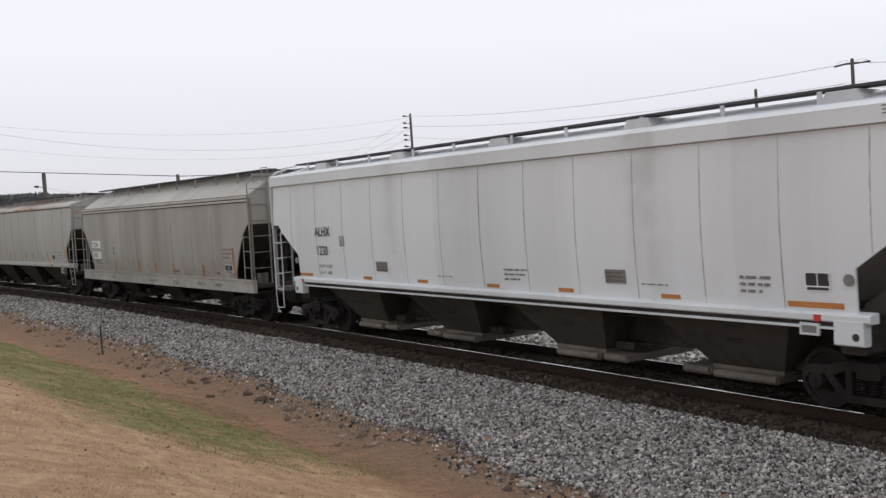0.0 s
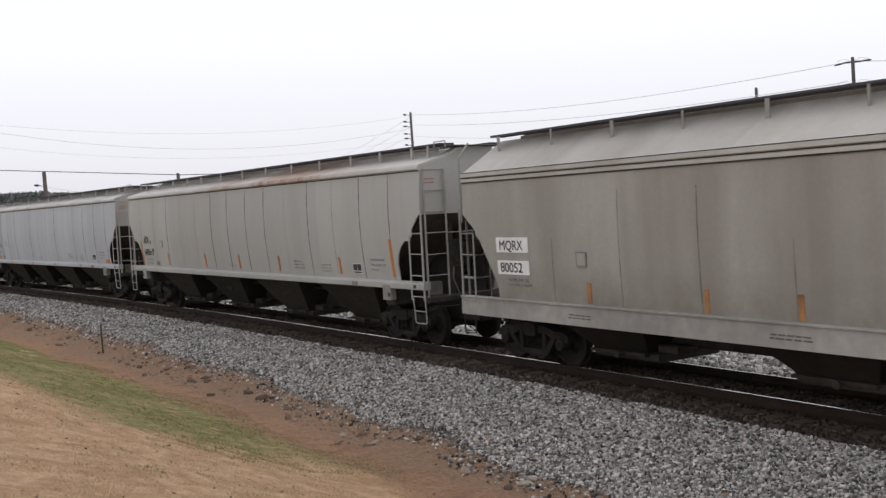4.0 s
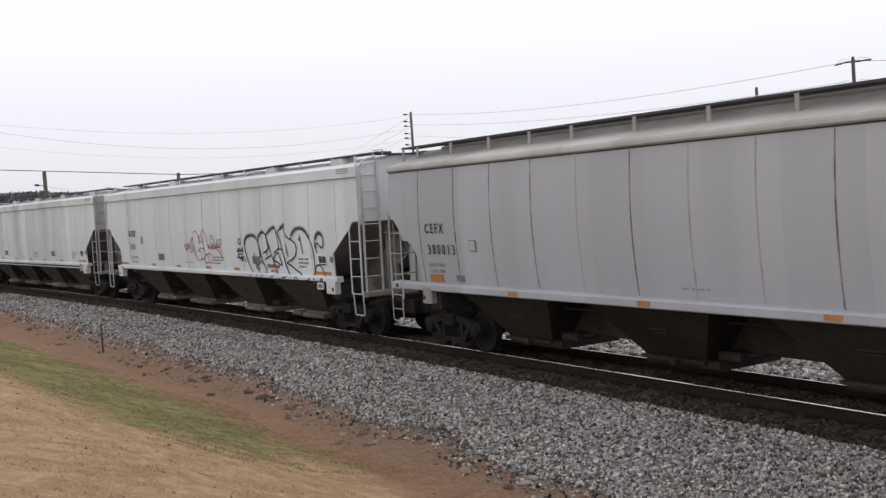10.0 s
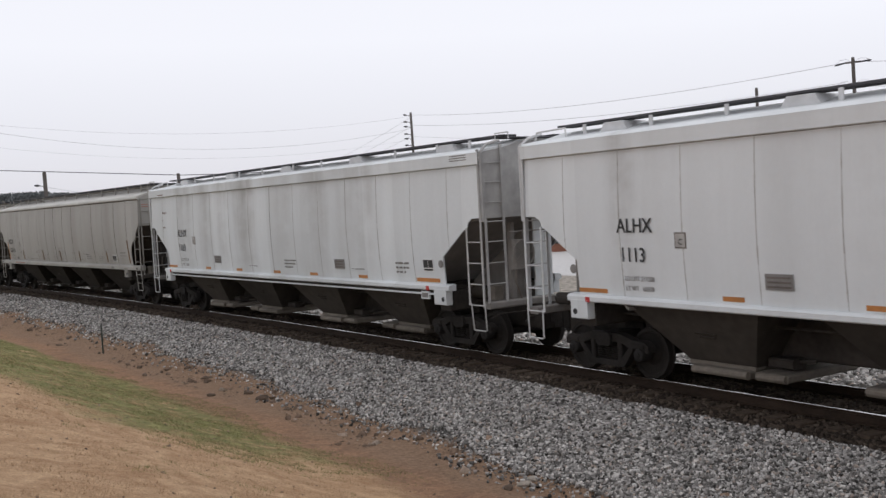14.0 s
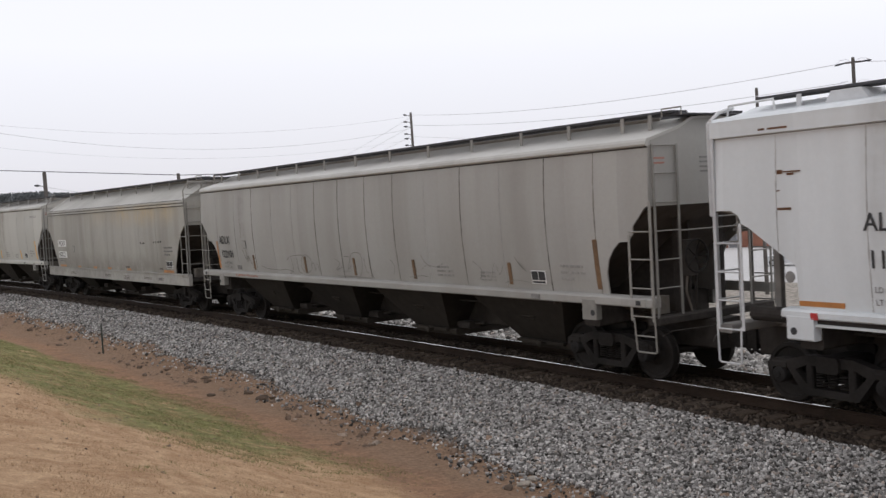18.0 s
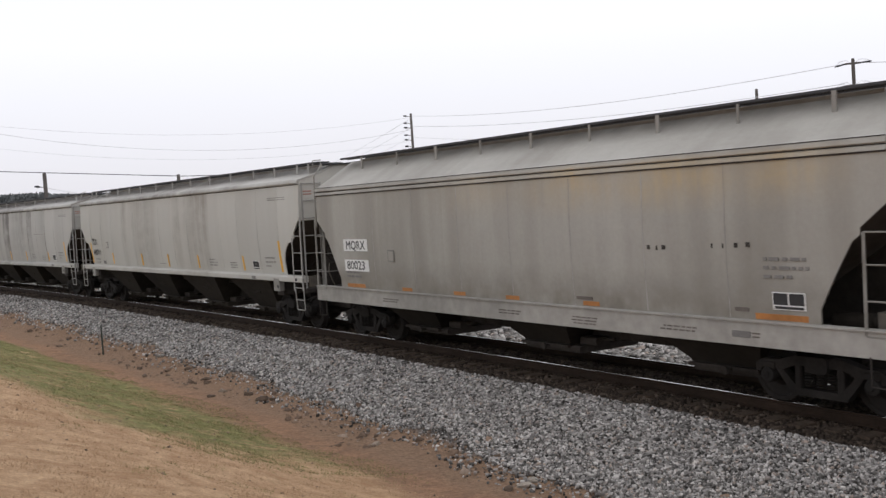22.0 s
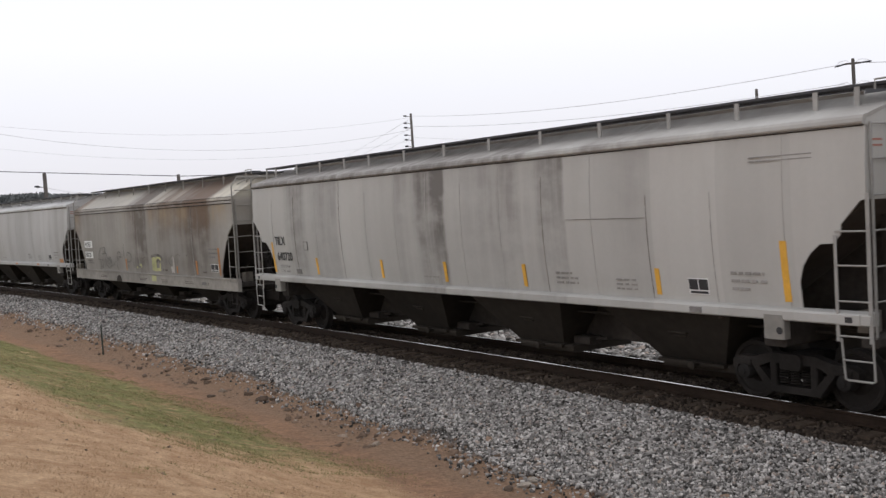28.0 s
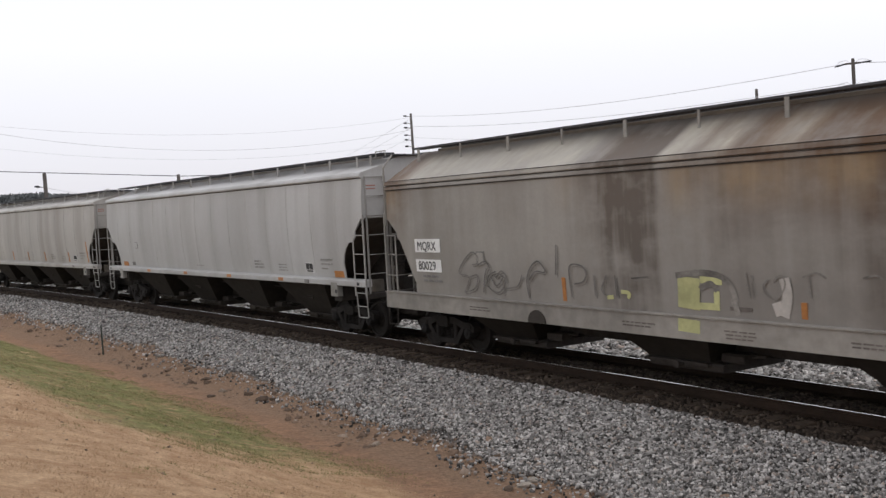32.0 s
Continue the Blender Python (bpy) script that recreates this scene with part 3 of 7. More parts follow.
def ballast():
    rng = np.random.default_rng(5)
    near = strew(rng, -66, -7, 2400, -5.3, -1.72, True)
    near[:, 2] += rng.uniform(-0.015, 0.04, len(near))
    scatter_stones("ballast", "grey crushed granite ballast on the track shoulder", "ballast", MAT["stone"], near, rng.uniform(0.010, 0.026, len(near)) * (1 + (abs(near[:, 0]) / 60)), 6)
    far = strew(rng, -66, -9, 330, 1.5, 8.5)
    far[:, 2] += rng.uniform(-0.01, 0.06, len(far))
    scatter_stones("ballast", "grey crushed granite ballast beyond the rails", "ballast", MAT["stone"], far, rng.uniform(0.03, 0.06, len(far)) * (1 + (abs(far[:, 0]) / 60)), 7)
    mid = strew(rng, -66, -7, 700, -1.85, 1.5)
    mid[:, 2] += rng.uniform(-0.05, 0.02, len(mid)) - 0.012
    scatter_stones("ballast", "dark oily ballast between the wooden ties", "ballast", MAT["oiled_stone"], mid, rng.uniform(0.018, 0.036, len(mid)) * (1 + (abs(mid[:, 0]) / 60)), 8)
    clods = strew(rng, -60, -8, 150, -5.9, -3.5)
    crumbled = np.array([noise.noise(Vector((a * 0.7, q * 0.9, 4.0))) + 0.55 * (q + 4.7) > -0.05 for a, q in clods[:, :2]])
    clods = clods[crumbled]
    bits = strew(rng, -30, -8, 8, -12.5, -5.9)
    clods = np.concatenate([clods, bits])
    big = rng.uniform(0, 1, len(clods)) ** 22
    big[-len(bits):] = 0
    clods[:, 2] -= 0.004 + 0.02 * big
    scatter_stones("clay_clods", "brown clay clods and loose stones beside the ballast", "clods", MAT["clod"], clods, 0.005 + 0.018 * rng.uniform(0, 1, len(clods)) ** 3 + 0.085 * big, 9)


ballast()


def blades(name, label, mat, spots, tall, wide, seed, flat=0.2):
    """Many single blades of grass as one mesh."""
    rng = np.random.default_rng(seed)
    n = len(spots)
    a = spots[:, 0] / RADIUS
    r = RADIUS + spots[:, 1]
    foot = np.stack([r * np.sin(a), r * np.cos(a) - RADIUS, spots[:, 2] - 0.01], 1)
    turn, lean = rng.uniform(0, 2 * np.pi, n), rng.uniform(flat, max(1.3, flat + 0.4), n)
    tall = rng.uniform(0.5, 1.0, n) * tall
    across = np.stack([np.cos(turn), np.sin(turn), np.zeros(n)], 1) * (wide * rng.uniform(0.6, 1.4, n))[:, None]
    up = np.stack([-np.sin(turn) * np.sin(lean), np.cos(turn) * np.sin(lean), np.cos(lean)], 1) * tall[:, None]
    v = np.stack([foot - across, foot + across, foot + up], 1).reshape(-1, 3)
    me = bpy.data.meshes.new(name)
    me.from_pydata(v.tolist(), [], np.arange(3 * n).reshape(-1, 3).tolist())
    me.materials.append(mat)
    tagged(new(name, me), label, "grass", kind="stuff")


def verge():
    rng = np.random.default_rng(31)

    def clumped(s, l, level):
        return np.array([noise.noise(Vector((a * 0.45, q * 0.8, 3.0))) + 0.5 * noise.noise(Vector((a * 1.6, q * 2.0, 7))) + 0.7 * noise.noise(Vector((a * 4, q * 5, 2))) > level for a, q in zip(s, l)])

    n = 170000
    s = -13.2 - 32 * rng.uniform(0, 1, n) ** 1.4
    l = rng.uniform(-11.0, -5.6, n)
    keep = clumped(s, l, -0.12) & (l < -5.75 + 0.25 * np.sin(s * 0.8) - 0.07 * np.clip(-26 - s, 0, 20)) & (l > -9.2 - 0.14 * np.clip(-14.5 - s, 0, 12) + rng.normal(0, 0.6, n)) & (s < -14.0 - 1.6 * np.clip(-9.0 - l, 0, 2) + rng.normal(0, 0.5, n))
    # a few weeds in the dry straw
    m = 34
    cs, cl = -9.5 - 9 * rng.uniform(0, 1, m), rng.uniform(-11.5, -6.0, m)
    ws = np.repeat(cs, 45) + rng.normal(0, 0.10, m * 45)
    wl = np.repeat(cl, 45) + rng.normal(0, 0.07, m * 45)
    s, l = np.concatenate([s[keep], ws]), np.concatenate([l[keep], wl])
    blades("grass", "short patchy green grass on the bank", MAT["grass"], np.stack([s, l, lie(s, l)], 1), 0.06, 0.0042, 32, 0.25)
    n = 210000
    s = -7.0 - 24 * rng.uniform(0, 1, n) ** 1.5
    l = rng.uniform(-13.2, -5.9, n)
    keep = np.array([noise.noise(Vector((a * 1.3, q * 1.6, 11.0))) + 0.8 * noise.noise(Vector((a * 4.5, q * 5.5, 5))) > 0.0 for a, q in zip(s, l)])
    s, l = s[keep], l[keep]
    blades("dry_grass", "trampled dry straw-coloured grass", MAT["straw"], np.stack([s, l, lie(s, l)], 1), 0.055, 0.0040, 33, 0.45)


verge()


def track():
    top = thing("railway_track", "railway track with rusty rails on dark wooden ties", "railway track", kind="structure")
    arc = list(np.arange(-140, 60.1, 1.0))
    section = [(-0.07, -0.17), (0.07, -0.17), (0.07, -0.158), (0.012, -0.135), (0.009, -0.045), (0.036, -0.034), (0.036, -0.004),
               (0.030, 0.0), (-0.030, 0.0), (-0.036, -0.004), (-0.036, -0.034), (-0.009, -0.045), (-0.012, -0.135), (-0.07, -0.158)]
    for side in (-0.755, 0.755):
        g = Geo()
        g.loft([[tuple(on_track(s, side + a, z - 0.003)) for a, z in section] for s in arc])
        rail = part("rail", g, MAT["rail"], top, smooth=True)
        g = Geo()
        g.loft([[tuple(on_track(s, side + a, z)) for a, z in ((-0.016, -0.003), (0.018, -0.003), (0.015, 0.0015), (-0.013, 0.0015))] for s in arc])
        part("running_surface", g, MAT["rail_top"], rail, "worn bright steel running surface")
    rng = random.Random(4)
    blank = []
    for k in range(3):
        g = Geo().box(-0.115 + 0.005 * k, 0.115, -1.3, 1.3 - 0.02 * k, -0.36, -0.185, 0.012)
        blank.append(g.mesh("tie", MAT["tie"]))
    plate = Geo()
    for side in (-0.755, 0.755):
        plate.box(-0.09, 0.09, side - 0.17, side + 0.17, -0.186, -0.168, 0.004)
        for dx in (-0.06, 0.06):
            for dy in (-0.095, 0.095):
                plate.box(dx - 0.012, dx + 0.012, side + dy - 0.02, side + dy + 0.02, -0.17, -0.14, 0.004)
    plate = plate.mesh("tie_plate", MAT["rail"])
    s = -64.0
    while s < -5:
        m = at_track(s + rng.uniform(-0.03, 0.03), rng.uniform(-0.012, 0.008)) @ pose(0, rng.uniform(-0.06, 0.06), 0, 0, 0, rng.uniform(-1.5, 1.5))
        tie = part("tie", blank[rng.randrange(3)], None, top)
        tie.matrix_basis = m
        p = part("tie_plate", plate, None, tie)
        s += 0.535
    # the stretches that are seen at a shallow angle
    g = Geo()
    for s in list(np.arange(-140, -64.3, 0.535)) + list(np.arange(-4.6, 40, 0.535)):
        a, b = on_track(s, -1.3), on_track(s, 1.3)
        d = (on_track(s + 0.11, 0) - on_track(s - 0.11, 0)) * 0.5
        ring = [a - d, a + d, b + d, b - d]
        g.loft([[(p.x, p.y, z) for p in ring] for z in (-0.36, -0.19)])
    tagged(part("far_ties", g, MAT["tie"], top), kind="stuff")


track()


def rock(s, l, size, mat, label, seed, sink=0.3):
    """A single loose stone or clod, knocked into flats."""
    rng = random.Random(seed)
    t = thing("rock", label, "rock", "loose rocks beside the track")
    bm = bmesh.new()
    bmesh.ops.create_icosphere(bm, subdivisions=2, radius=1.0)
    cuts = [Vector((rng.gauss(0, 1), rng.gauss(0, 1), rng.gauss(0, 1))).normalized() for _ in range(9)]
    for v in bm.verts:
        reach = min(min(0.72 / max(0.05, v.co.dot(q)), 1.15) for q in cuts)
        v.co = v.co * reach * (1 + 0.10 * noise.noise(v.co * 2.3 + Vector((seed, 0, 0))))
        v.co = Vector((v.co.x * size[0], v.co.y * size[1], v.co.z * size[2]))
    me = bpy.data.meshes.new("stone")
    bm.to_mesh(me)
    bm.free()
    me.materials.append(mat)
    part("stone", me, None, t)
    p = on_track(s, l)
    z = float(lie(np.array([s]), np.array([l]))[0])
    t.matrix_basis = pose(p.x, p.y, z + size[2] * (0.7 - sink), rng.uniform(-12, 12), rng.uniform(-12, 12), rng.uniform(0, 180))


def rocks():
    for s, l, size, kind, seed in ((-22.9, -4.54, (0.12, 0.09, 0.07), 0, 1), (-22.0, -4.62, (0.18, 0.10, 0.07), 0, 2), (-21.8, -4.42, (0.09, 0.07, 0.05), 0, 3),
                                   (-12.15, -4.70, (0.13, 0.09, 0.06), 1, 4), (-12.25, -4.47, (0.11, 0.07, 0.05), 1, 5), (-33.3, -3.36, (0.14, 0.10, 0.07), 0, 6),
                                   (-28.3, -3.45, (0.13, 0.10, 0.07), 0, 7), (-23.4, -5.28, (0.11, 0.08, 0.05), 0, 8), (-26.1, -4.40, (0.13, 0.09, 0.05), 0, 9), (-12.15, -5.0, (0.09, 0.07, 0.05), 0, 10)):
        rock(s, l, size, MAT["rock"] if kind else MAT["earth"], "pale grey stone lying on bare clay" if kind else "dark clod of hard clay beside the ballast", seed)


rocks()


def post():
    t = thing("marker_post", "thin dark steel post standing in bare clay", "post")
    p = on_track(-34.0, -4.68)
    z = height(-4.68)
    g = Geo()
    g.prism([(-0.028, -0.004), (0.028, -0.004), (0.028, 0.004), (0.004, 0.004), (0.004, 0.04), (-0.004, 0.04), (-0.004, 0.004), (-0.028, 0.004)], "z", -0.12, 0.93)
    part("shaft", g, MAT["post"], t)
    for k in range(9):
        part("stud", Geo().box(-0.008, 0.008, -0.014, -0.004, 0.1 + k * 0.09, 0.12 + k * 0.09), MAT["post"], t)
    t.matrix_basis = pose(p.x, p.y, z, 0, -1.2, 25)


post()


# ---- covered hopper wagons ----
class Kind:
    """Measures of one type of wagon, in metres from its middle and from the rail."""

    def __init__(self, length, eave, side, cut, roof, sill, bays, bay_half, ladder, truck, brackets):
        self.length, self.eave, self.side, self.cut, self.roof = length, eave, side, cut, roof
        self.sill, self.bays, self.bay_half, self.ladder, self.truck = sill, bays, bay_half, ladder, truck
        self.brackets = brackets
        self.joints = []

    def hollow(self, x):
        """The sheets are drawn in a little between their welded joints."""
        for p, q in zip(self.joints, self.joints[1:]):
            if p <= x <= q:
                return 0.016 * abs(math.sin(math.pi * (x - p) / (q - p))) ** 0.8
        return 0.0

    def half_width(self, z):
        q = self.side
        for (za, ya), (zb, yb) in zip(q, q[1:]):
            if z <= zb:
                return ya + (yb - ya) * max(0.0, z - za) / (zb - za)
        return q[-1][1]

    def surface(self, z):
        """Outermost face at a height, the side sill included."""
        out = 1.605 if self.eave < 4 else 1.625
        return max(self.half_width(z), out if self.sill[0] <= z <= self.sill[1] - 0.02 else 0)

    def bottom(self, x):
        """Lower edge of the side sheet at x: cut away at both ends."""
        d = self.length / 2 - abs(x)
        q = self.cut
        for (da, za), (db, zb) in zip(q, q[1:]):
            if d <= db:
                return za + (zb - za) * (d - da) / max(1e-6, db - da)
        return q[-1][1]


ROUND = Kind(20.25, 4.10, [(1.38, 1.44), (1.7, 1.49), (2.1, 1.54), (2.6, 1.585), (3.1, 1.60), (3.6, 1.59), (4.1, 1.555)],
             [(0, 3.10), (0.08, 3.08), (0.40, 2.76), (0.41, 2.62), (0.55, 2.50), (0.75, 2.49), (0.92, 2.36), (1.06, 2.18), (1.14, 1.95), (1.145, 1.5), (3, 1.5)],
             [(1.555, 4.10), (1.60, 4.11), (1.612, 4.135), (1.597, 4.185), (1.565, 4.228), (1.525, 4.245), (1.505, 4.240), (1.2, 4.33), (0.85, 4.42), (0.6, 4.53), (0.45, 4.60), (0.0, 4.62)],
             (1.38, 1.545, 10.15), [-6.1, -2.03, 2.03, 6.1], 1.5, (9.64, 10.15, 2.62, 0.62), 8.47,
             [-10.42, -9.77, -8.35, -6.9, -5.5, -4.2, -2.5, -0.79, 0.92, 2.62, 4.33, 6.04, 7.49, 8.93, 9.61])
FLAT = Kind(20.2, 4.10, [(1.38, 1.50), (1.75, 1.53), (2.2, 1.565), (2.7, 1.585), (3.3, 1.58), (3.8, 1.56), (4.1, 1.545)],
            [(0, 2.98), (0.34, 2.975), (0.47, 2.90), (0.515, 2.83), (0.52, 2.78), (0.66, 2.72), (1.49, 2.16), (1.495, 1.74), (1.50, 1.5), (3, 1.5)],
            [(1.57, 4.09), (1.62, 4.095), (1.62, 4.34), (1.53, 4.39), (1.0, 4.47), (0.75, 4.53), (0.5, 4.60), (0.0, 4.62)],
            (1.415, 1.54, 8.85), [-6.08, -2.06, 1.93, 5.95], 1.45, (9.58, 10.08, 2.78, 0.63), 8.47,
            [-8.95, -7.2, -5.5, -3.4, -1.7, 0.4, 2.1, 4.1, 5.9, 7.7, 8.95])
DEEP = Kind(16.5, 3.75, [(0.95, 1.53), (1.35, 1.53), (2.0, 1.57), (2.8, 1.59), (3.75, 1.57)],
            [(0, 3.05), (0.03, 3.04), (0.43, 2.72), (0.435, 2.62), (0.56, 2.53), (0.83, 2.08), (1.11, 1.57), (1.115, 1.3), (3, 1.3)],
            [(1.57, 3.73), (1.605, 3.735), (1.592, 3.795), (1.562, 3.812), (1.607, 3.840), (1.590, 3.912), (1.50, 3.955), (1.0, 4.26), (0.62, 4.50), (0.45, 4.60), (0.0, 4.62)],
            (0.96, 1.345, 8.42), [-4.6, 0.0, 4.6], 1.35, (7.88, 8.35, 2.66, 1.26), 6.72,
            [-7.86, -6.11, -4.36, -2.62, -0.87, 0.87, 2.62, 4.36, 6.11, 7.86])

ROUND.joints = [-8.8, -7.4, -6.05, -4.7, -3.38, -2.0, -0.67, 0.67, 2.0, 3.34, 4.7, 6.05, 7.44, 8.8]
FLAT.joints = [1.482 * i for i in range(-6, 7)]
DEEP.joints = [-7.15, -5.33, -3.5, -1.7, 0.1, 1.93, 3.75, 5.5, 7.15]


def side_sheet(k, sgn):
    """One side of the shell, a bent sheet 3 cm thick."""
    h = k.length / 2
    ends = [d for d, _ in k.cut if d < 2.5]
    xs = sorted(set([round(-h + d, 4) for d in ends] + [round(h - d, 4) for d in ends] + [round(-h + 1.5, 3), round(h - 1.5, 3)] + [round(p + (q - p) * i / 6, 3) for p, q in zip(k.joints, k.joints[1:]) for i in range(7)]))
    rows = 9
    g = Geo()
    outer, inner = [], []
    for x in xs:
        lo = k.bottom(x)
        for r in range(rows):
            z = lo + (k.eave - lo) * r / (rows - 1)
            w = k.half_width(z) - k.hollow(x) * min(1.0, (z - lo) * 2.5, (k.eave - z) * 2.5)
            outer.append((x, sgn * w, z))
            inner.append((x, sgn * (w - 0.03), z))
    n = len(xs)
    m = n * rows
    faces = []
    for i in range(n - 1):
        for j in range(rows - 1):
            a = i * rows + j
            faces.append((a, a + rows, a + rows + 1, a + 1))
            faces.append((m + a, m + a + 1, m + a + rows + 1, m + a + rows))
        for j in (0, rows - 1):
            a = i * rows + j
            faces.append((a, a + rows, m + a + rows, m + a))
    for i in (0, n - 1):
        for j in range(rows - 1):
            a = i * rows + j
            faces.append((a, a + 1, m + a + 1, m + a))
    return g.add(outer + inner, faces)


def roof_shell(k):
    h = k.length / 2
    out = [(-y, z) for y, z in k.roof] + [(y, z) for y, z in reversed(k.roof[:-1])]
    inner = [(y * 0.96, z - 0.04) for y, z in out]
    n = len(out)
    g = Geo()
    for ring, e in ((out, 0), (inner, 1)):
        g.loft([[(x, y, z) for y, z in ring] for x in (-h, h)], closed=False)
    for x in (-h, h):
        for i in range(n - 1):
            g.add([(x, *out[i]), (x, *out[i + 1]), (x, *inner[i + 1]), (x, *inner[i])], [(0, 1, 2, 3)])
    for i in (0, n - 1):
        g.add([(-h, *out[i]), (h, *out[i]), (h, *inner[i]), (-h, *inner[i])], [(0, 1, 2, 3)])
    return g


def end_sheet(k, e):
    """The upper end wall and its frame."""
    h = k.length / 2
    zc = k.cut[0][1]
    w = [(k.half_width(z), z) for z in (zc, 3.3, 3.6, 3.9, k.eave) if zc <= z <= k.eave]
    up = [(y * 0.985, z - 0.01) for y, z in w] + [(y * 0.97, z - 0.02) for y, z in k.roof[1:]]
    poly = [(y, z) for y, z in up] + [(-y, z) for y, z in reversed(up[:-1])]
    return Geo().prism(poly, "x", e * (h - 0.05), e * (h - 0.012))


def slope_sheet(k, e):
    """The sloping floor of the end bay, with its stiffeners."""
    h = k.length / 2
    z0, x1, z1 = k.cut[0][1], h - 2.75, 1.30
    a, b = (e * (h - 0.03), z0), (e * x1, z1)
    g = Geo()
    if k is FLAT:
        bend = (e * (h - 0.50), 2.90)
        outline = [(a[0], 2.975), bend, b, (b[0], b[1] + 0.06), (bend[0], bend[1] + 0.06), (a[0], 3.03)]
    else:
        outline = [a, b, (b[0], b[1] + 0.06), (a[0] - e * 0.06, a[1] + 0.04)]
    g.prism(outline, "y", -(1.42 if k is ROUND else 1.50), 1.42 if k is ROUND else 1.50)
    return g


def hopper(k, c):
    """One funnel-shaped bay, its four sheets drawn in steeply to the outlet."""
    b = k.bay_half
    z0 = k.sill[1] - 0.06
    rings = []
    for z, x0, x1, hy in ((z0, -b, b, 1.40), (z0 - 0.10, -b * 0.985, b * 0.985, 1.39), (0.50, -0.66, 0.84, 0.78), (0.42, -0.62, 0.80, 0.72)):
        rings.append([(c + x0, -hy, z), (c + x1, -hy, z), (c + x1, hy, z), (c + x0, hy, z)])
    return Geo().loft(list(reversed(rings)))


def outlet(k, c, turned):
    """The sliding gate below a bay with its frame, end stops and operating shaft."""
    g = Geo()
    if k is FLAT:
        long, short = ((-0.46, 0.78), (0.90, 1.52)) if not turned else ((-0.50, 0.80), (-1.16, -0.56))
        for (x0, x1), z0 in ((long, 0.25), (short, 0.27)):
            g.box(c + x0, c + x1, -0.86, 0.86, z0, z0 + 0.13, 0.03)
            g.tube([(c + x0 + 0.03, -0.86, z0 + 0.06), (c + x1 - 0.03, -0.86, z0 + 0.06)], 0.07, 10)
        g.box(c - 0.60, c + 0.82, -0.76, 0.76, 0.37, 0.44, 0.02)
    else:
        g.box(c - 0.56, c + 1.12, -0.78, 0.78, 0.29, 0.43, 0.03)
        g.box(c - 0.62, c + 0.86, -0.86, 0.86, 0.38, 0.44, 0.02)
        g.tube([(c + 0.30, -0.98, 0.40), (c + 0.30, 0.98, 0.40)], 0.03, 6)
        g.disc((c + 0.30, -0.98, 0.40), (0, -1, 0), [(0, 0.07), (0.05, 0.07), (0.06, 0.04)], 10)
    return g


def gate_gear(c, bay):
    """Rack housing and rods beside a gate, under the centre sill."""
    part("gear_housing", Geo().box(c + 0.95, c + 1.42, -0.62, -0.30, 0.44, 0.60, 0.03), MAT["under"], bay)
    part("gate_rod", Geo().tube([(c + 0.7, -0.46, 0.40), (c + 1.0, -0.46, 0.50), (c + 1.7, -0.40, 0.58)], 0.03, 6), MAT["under"], bay)
    part("gate_rod", Geo().tube([(c + 1.3, 0.35, 0.46), (c + 2.0, 0.30, 0.62)], 0.025, 6), MAT["under"], bay)


def cover_plates(c, bay):
    """Small poke-hole covers on the face of a bay."""
    for dx, w, z in ((-0.22, 0.44, 0.96), (-0.14, 0.30, 0.90)):
        t = (z - 0.50) / 0.88
        y = -(0.78 + 0.61 * t) - 0.012
        part("cover_plate", Geo().box(c + 0.1 + dx, c + 0.1 + dx + w, y - 0.02, y + 0.03, z - 0.014, z + 0.014, 0.004), MAT["outlet_dark"], bay)


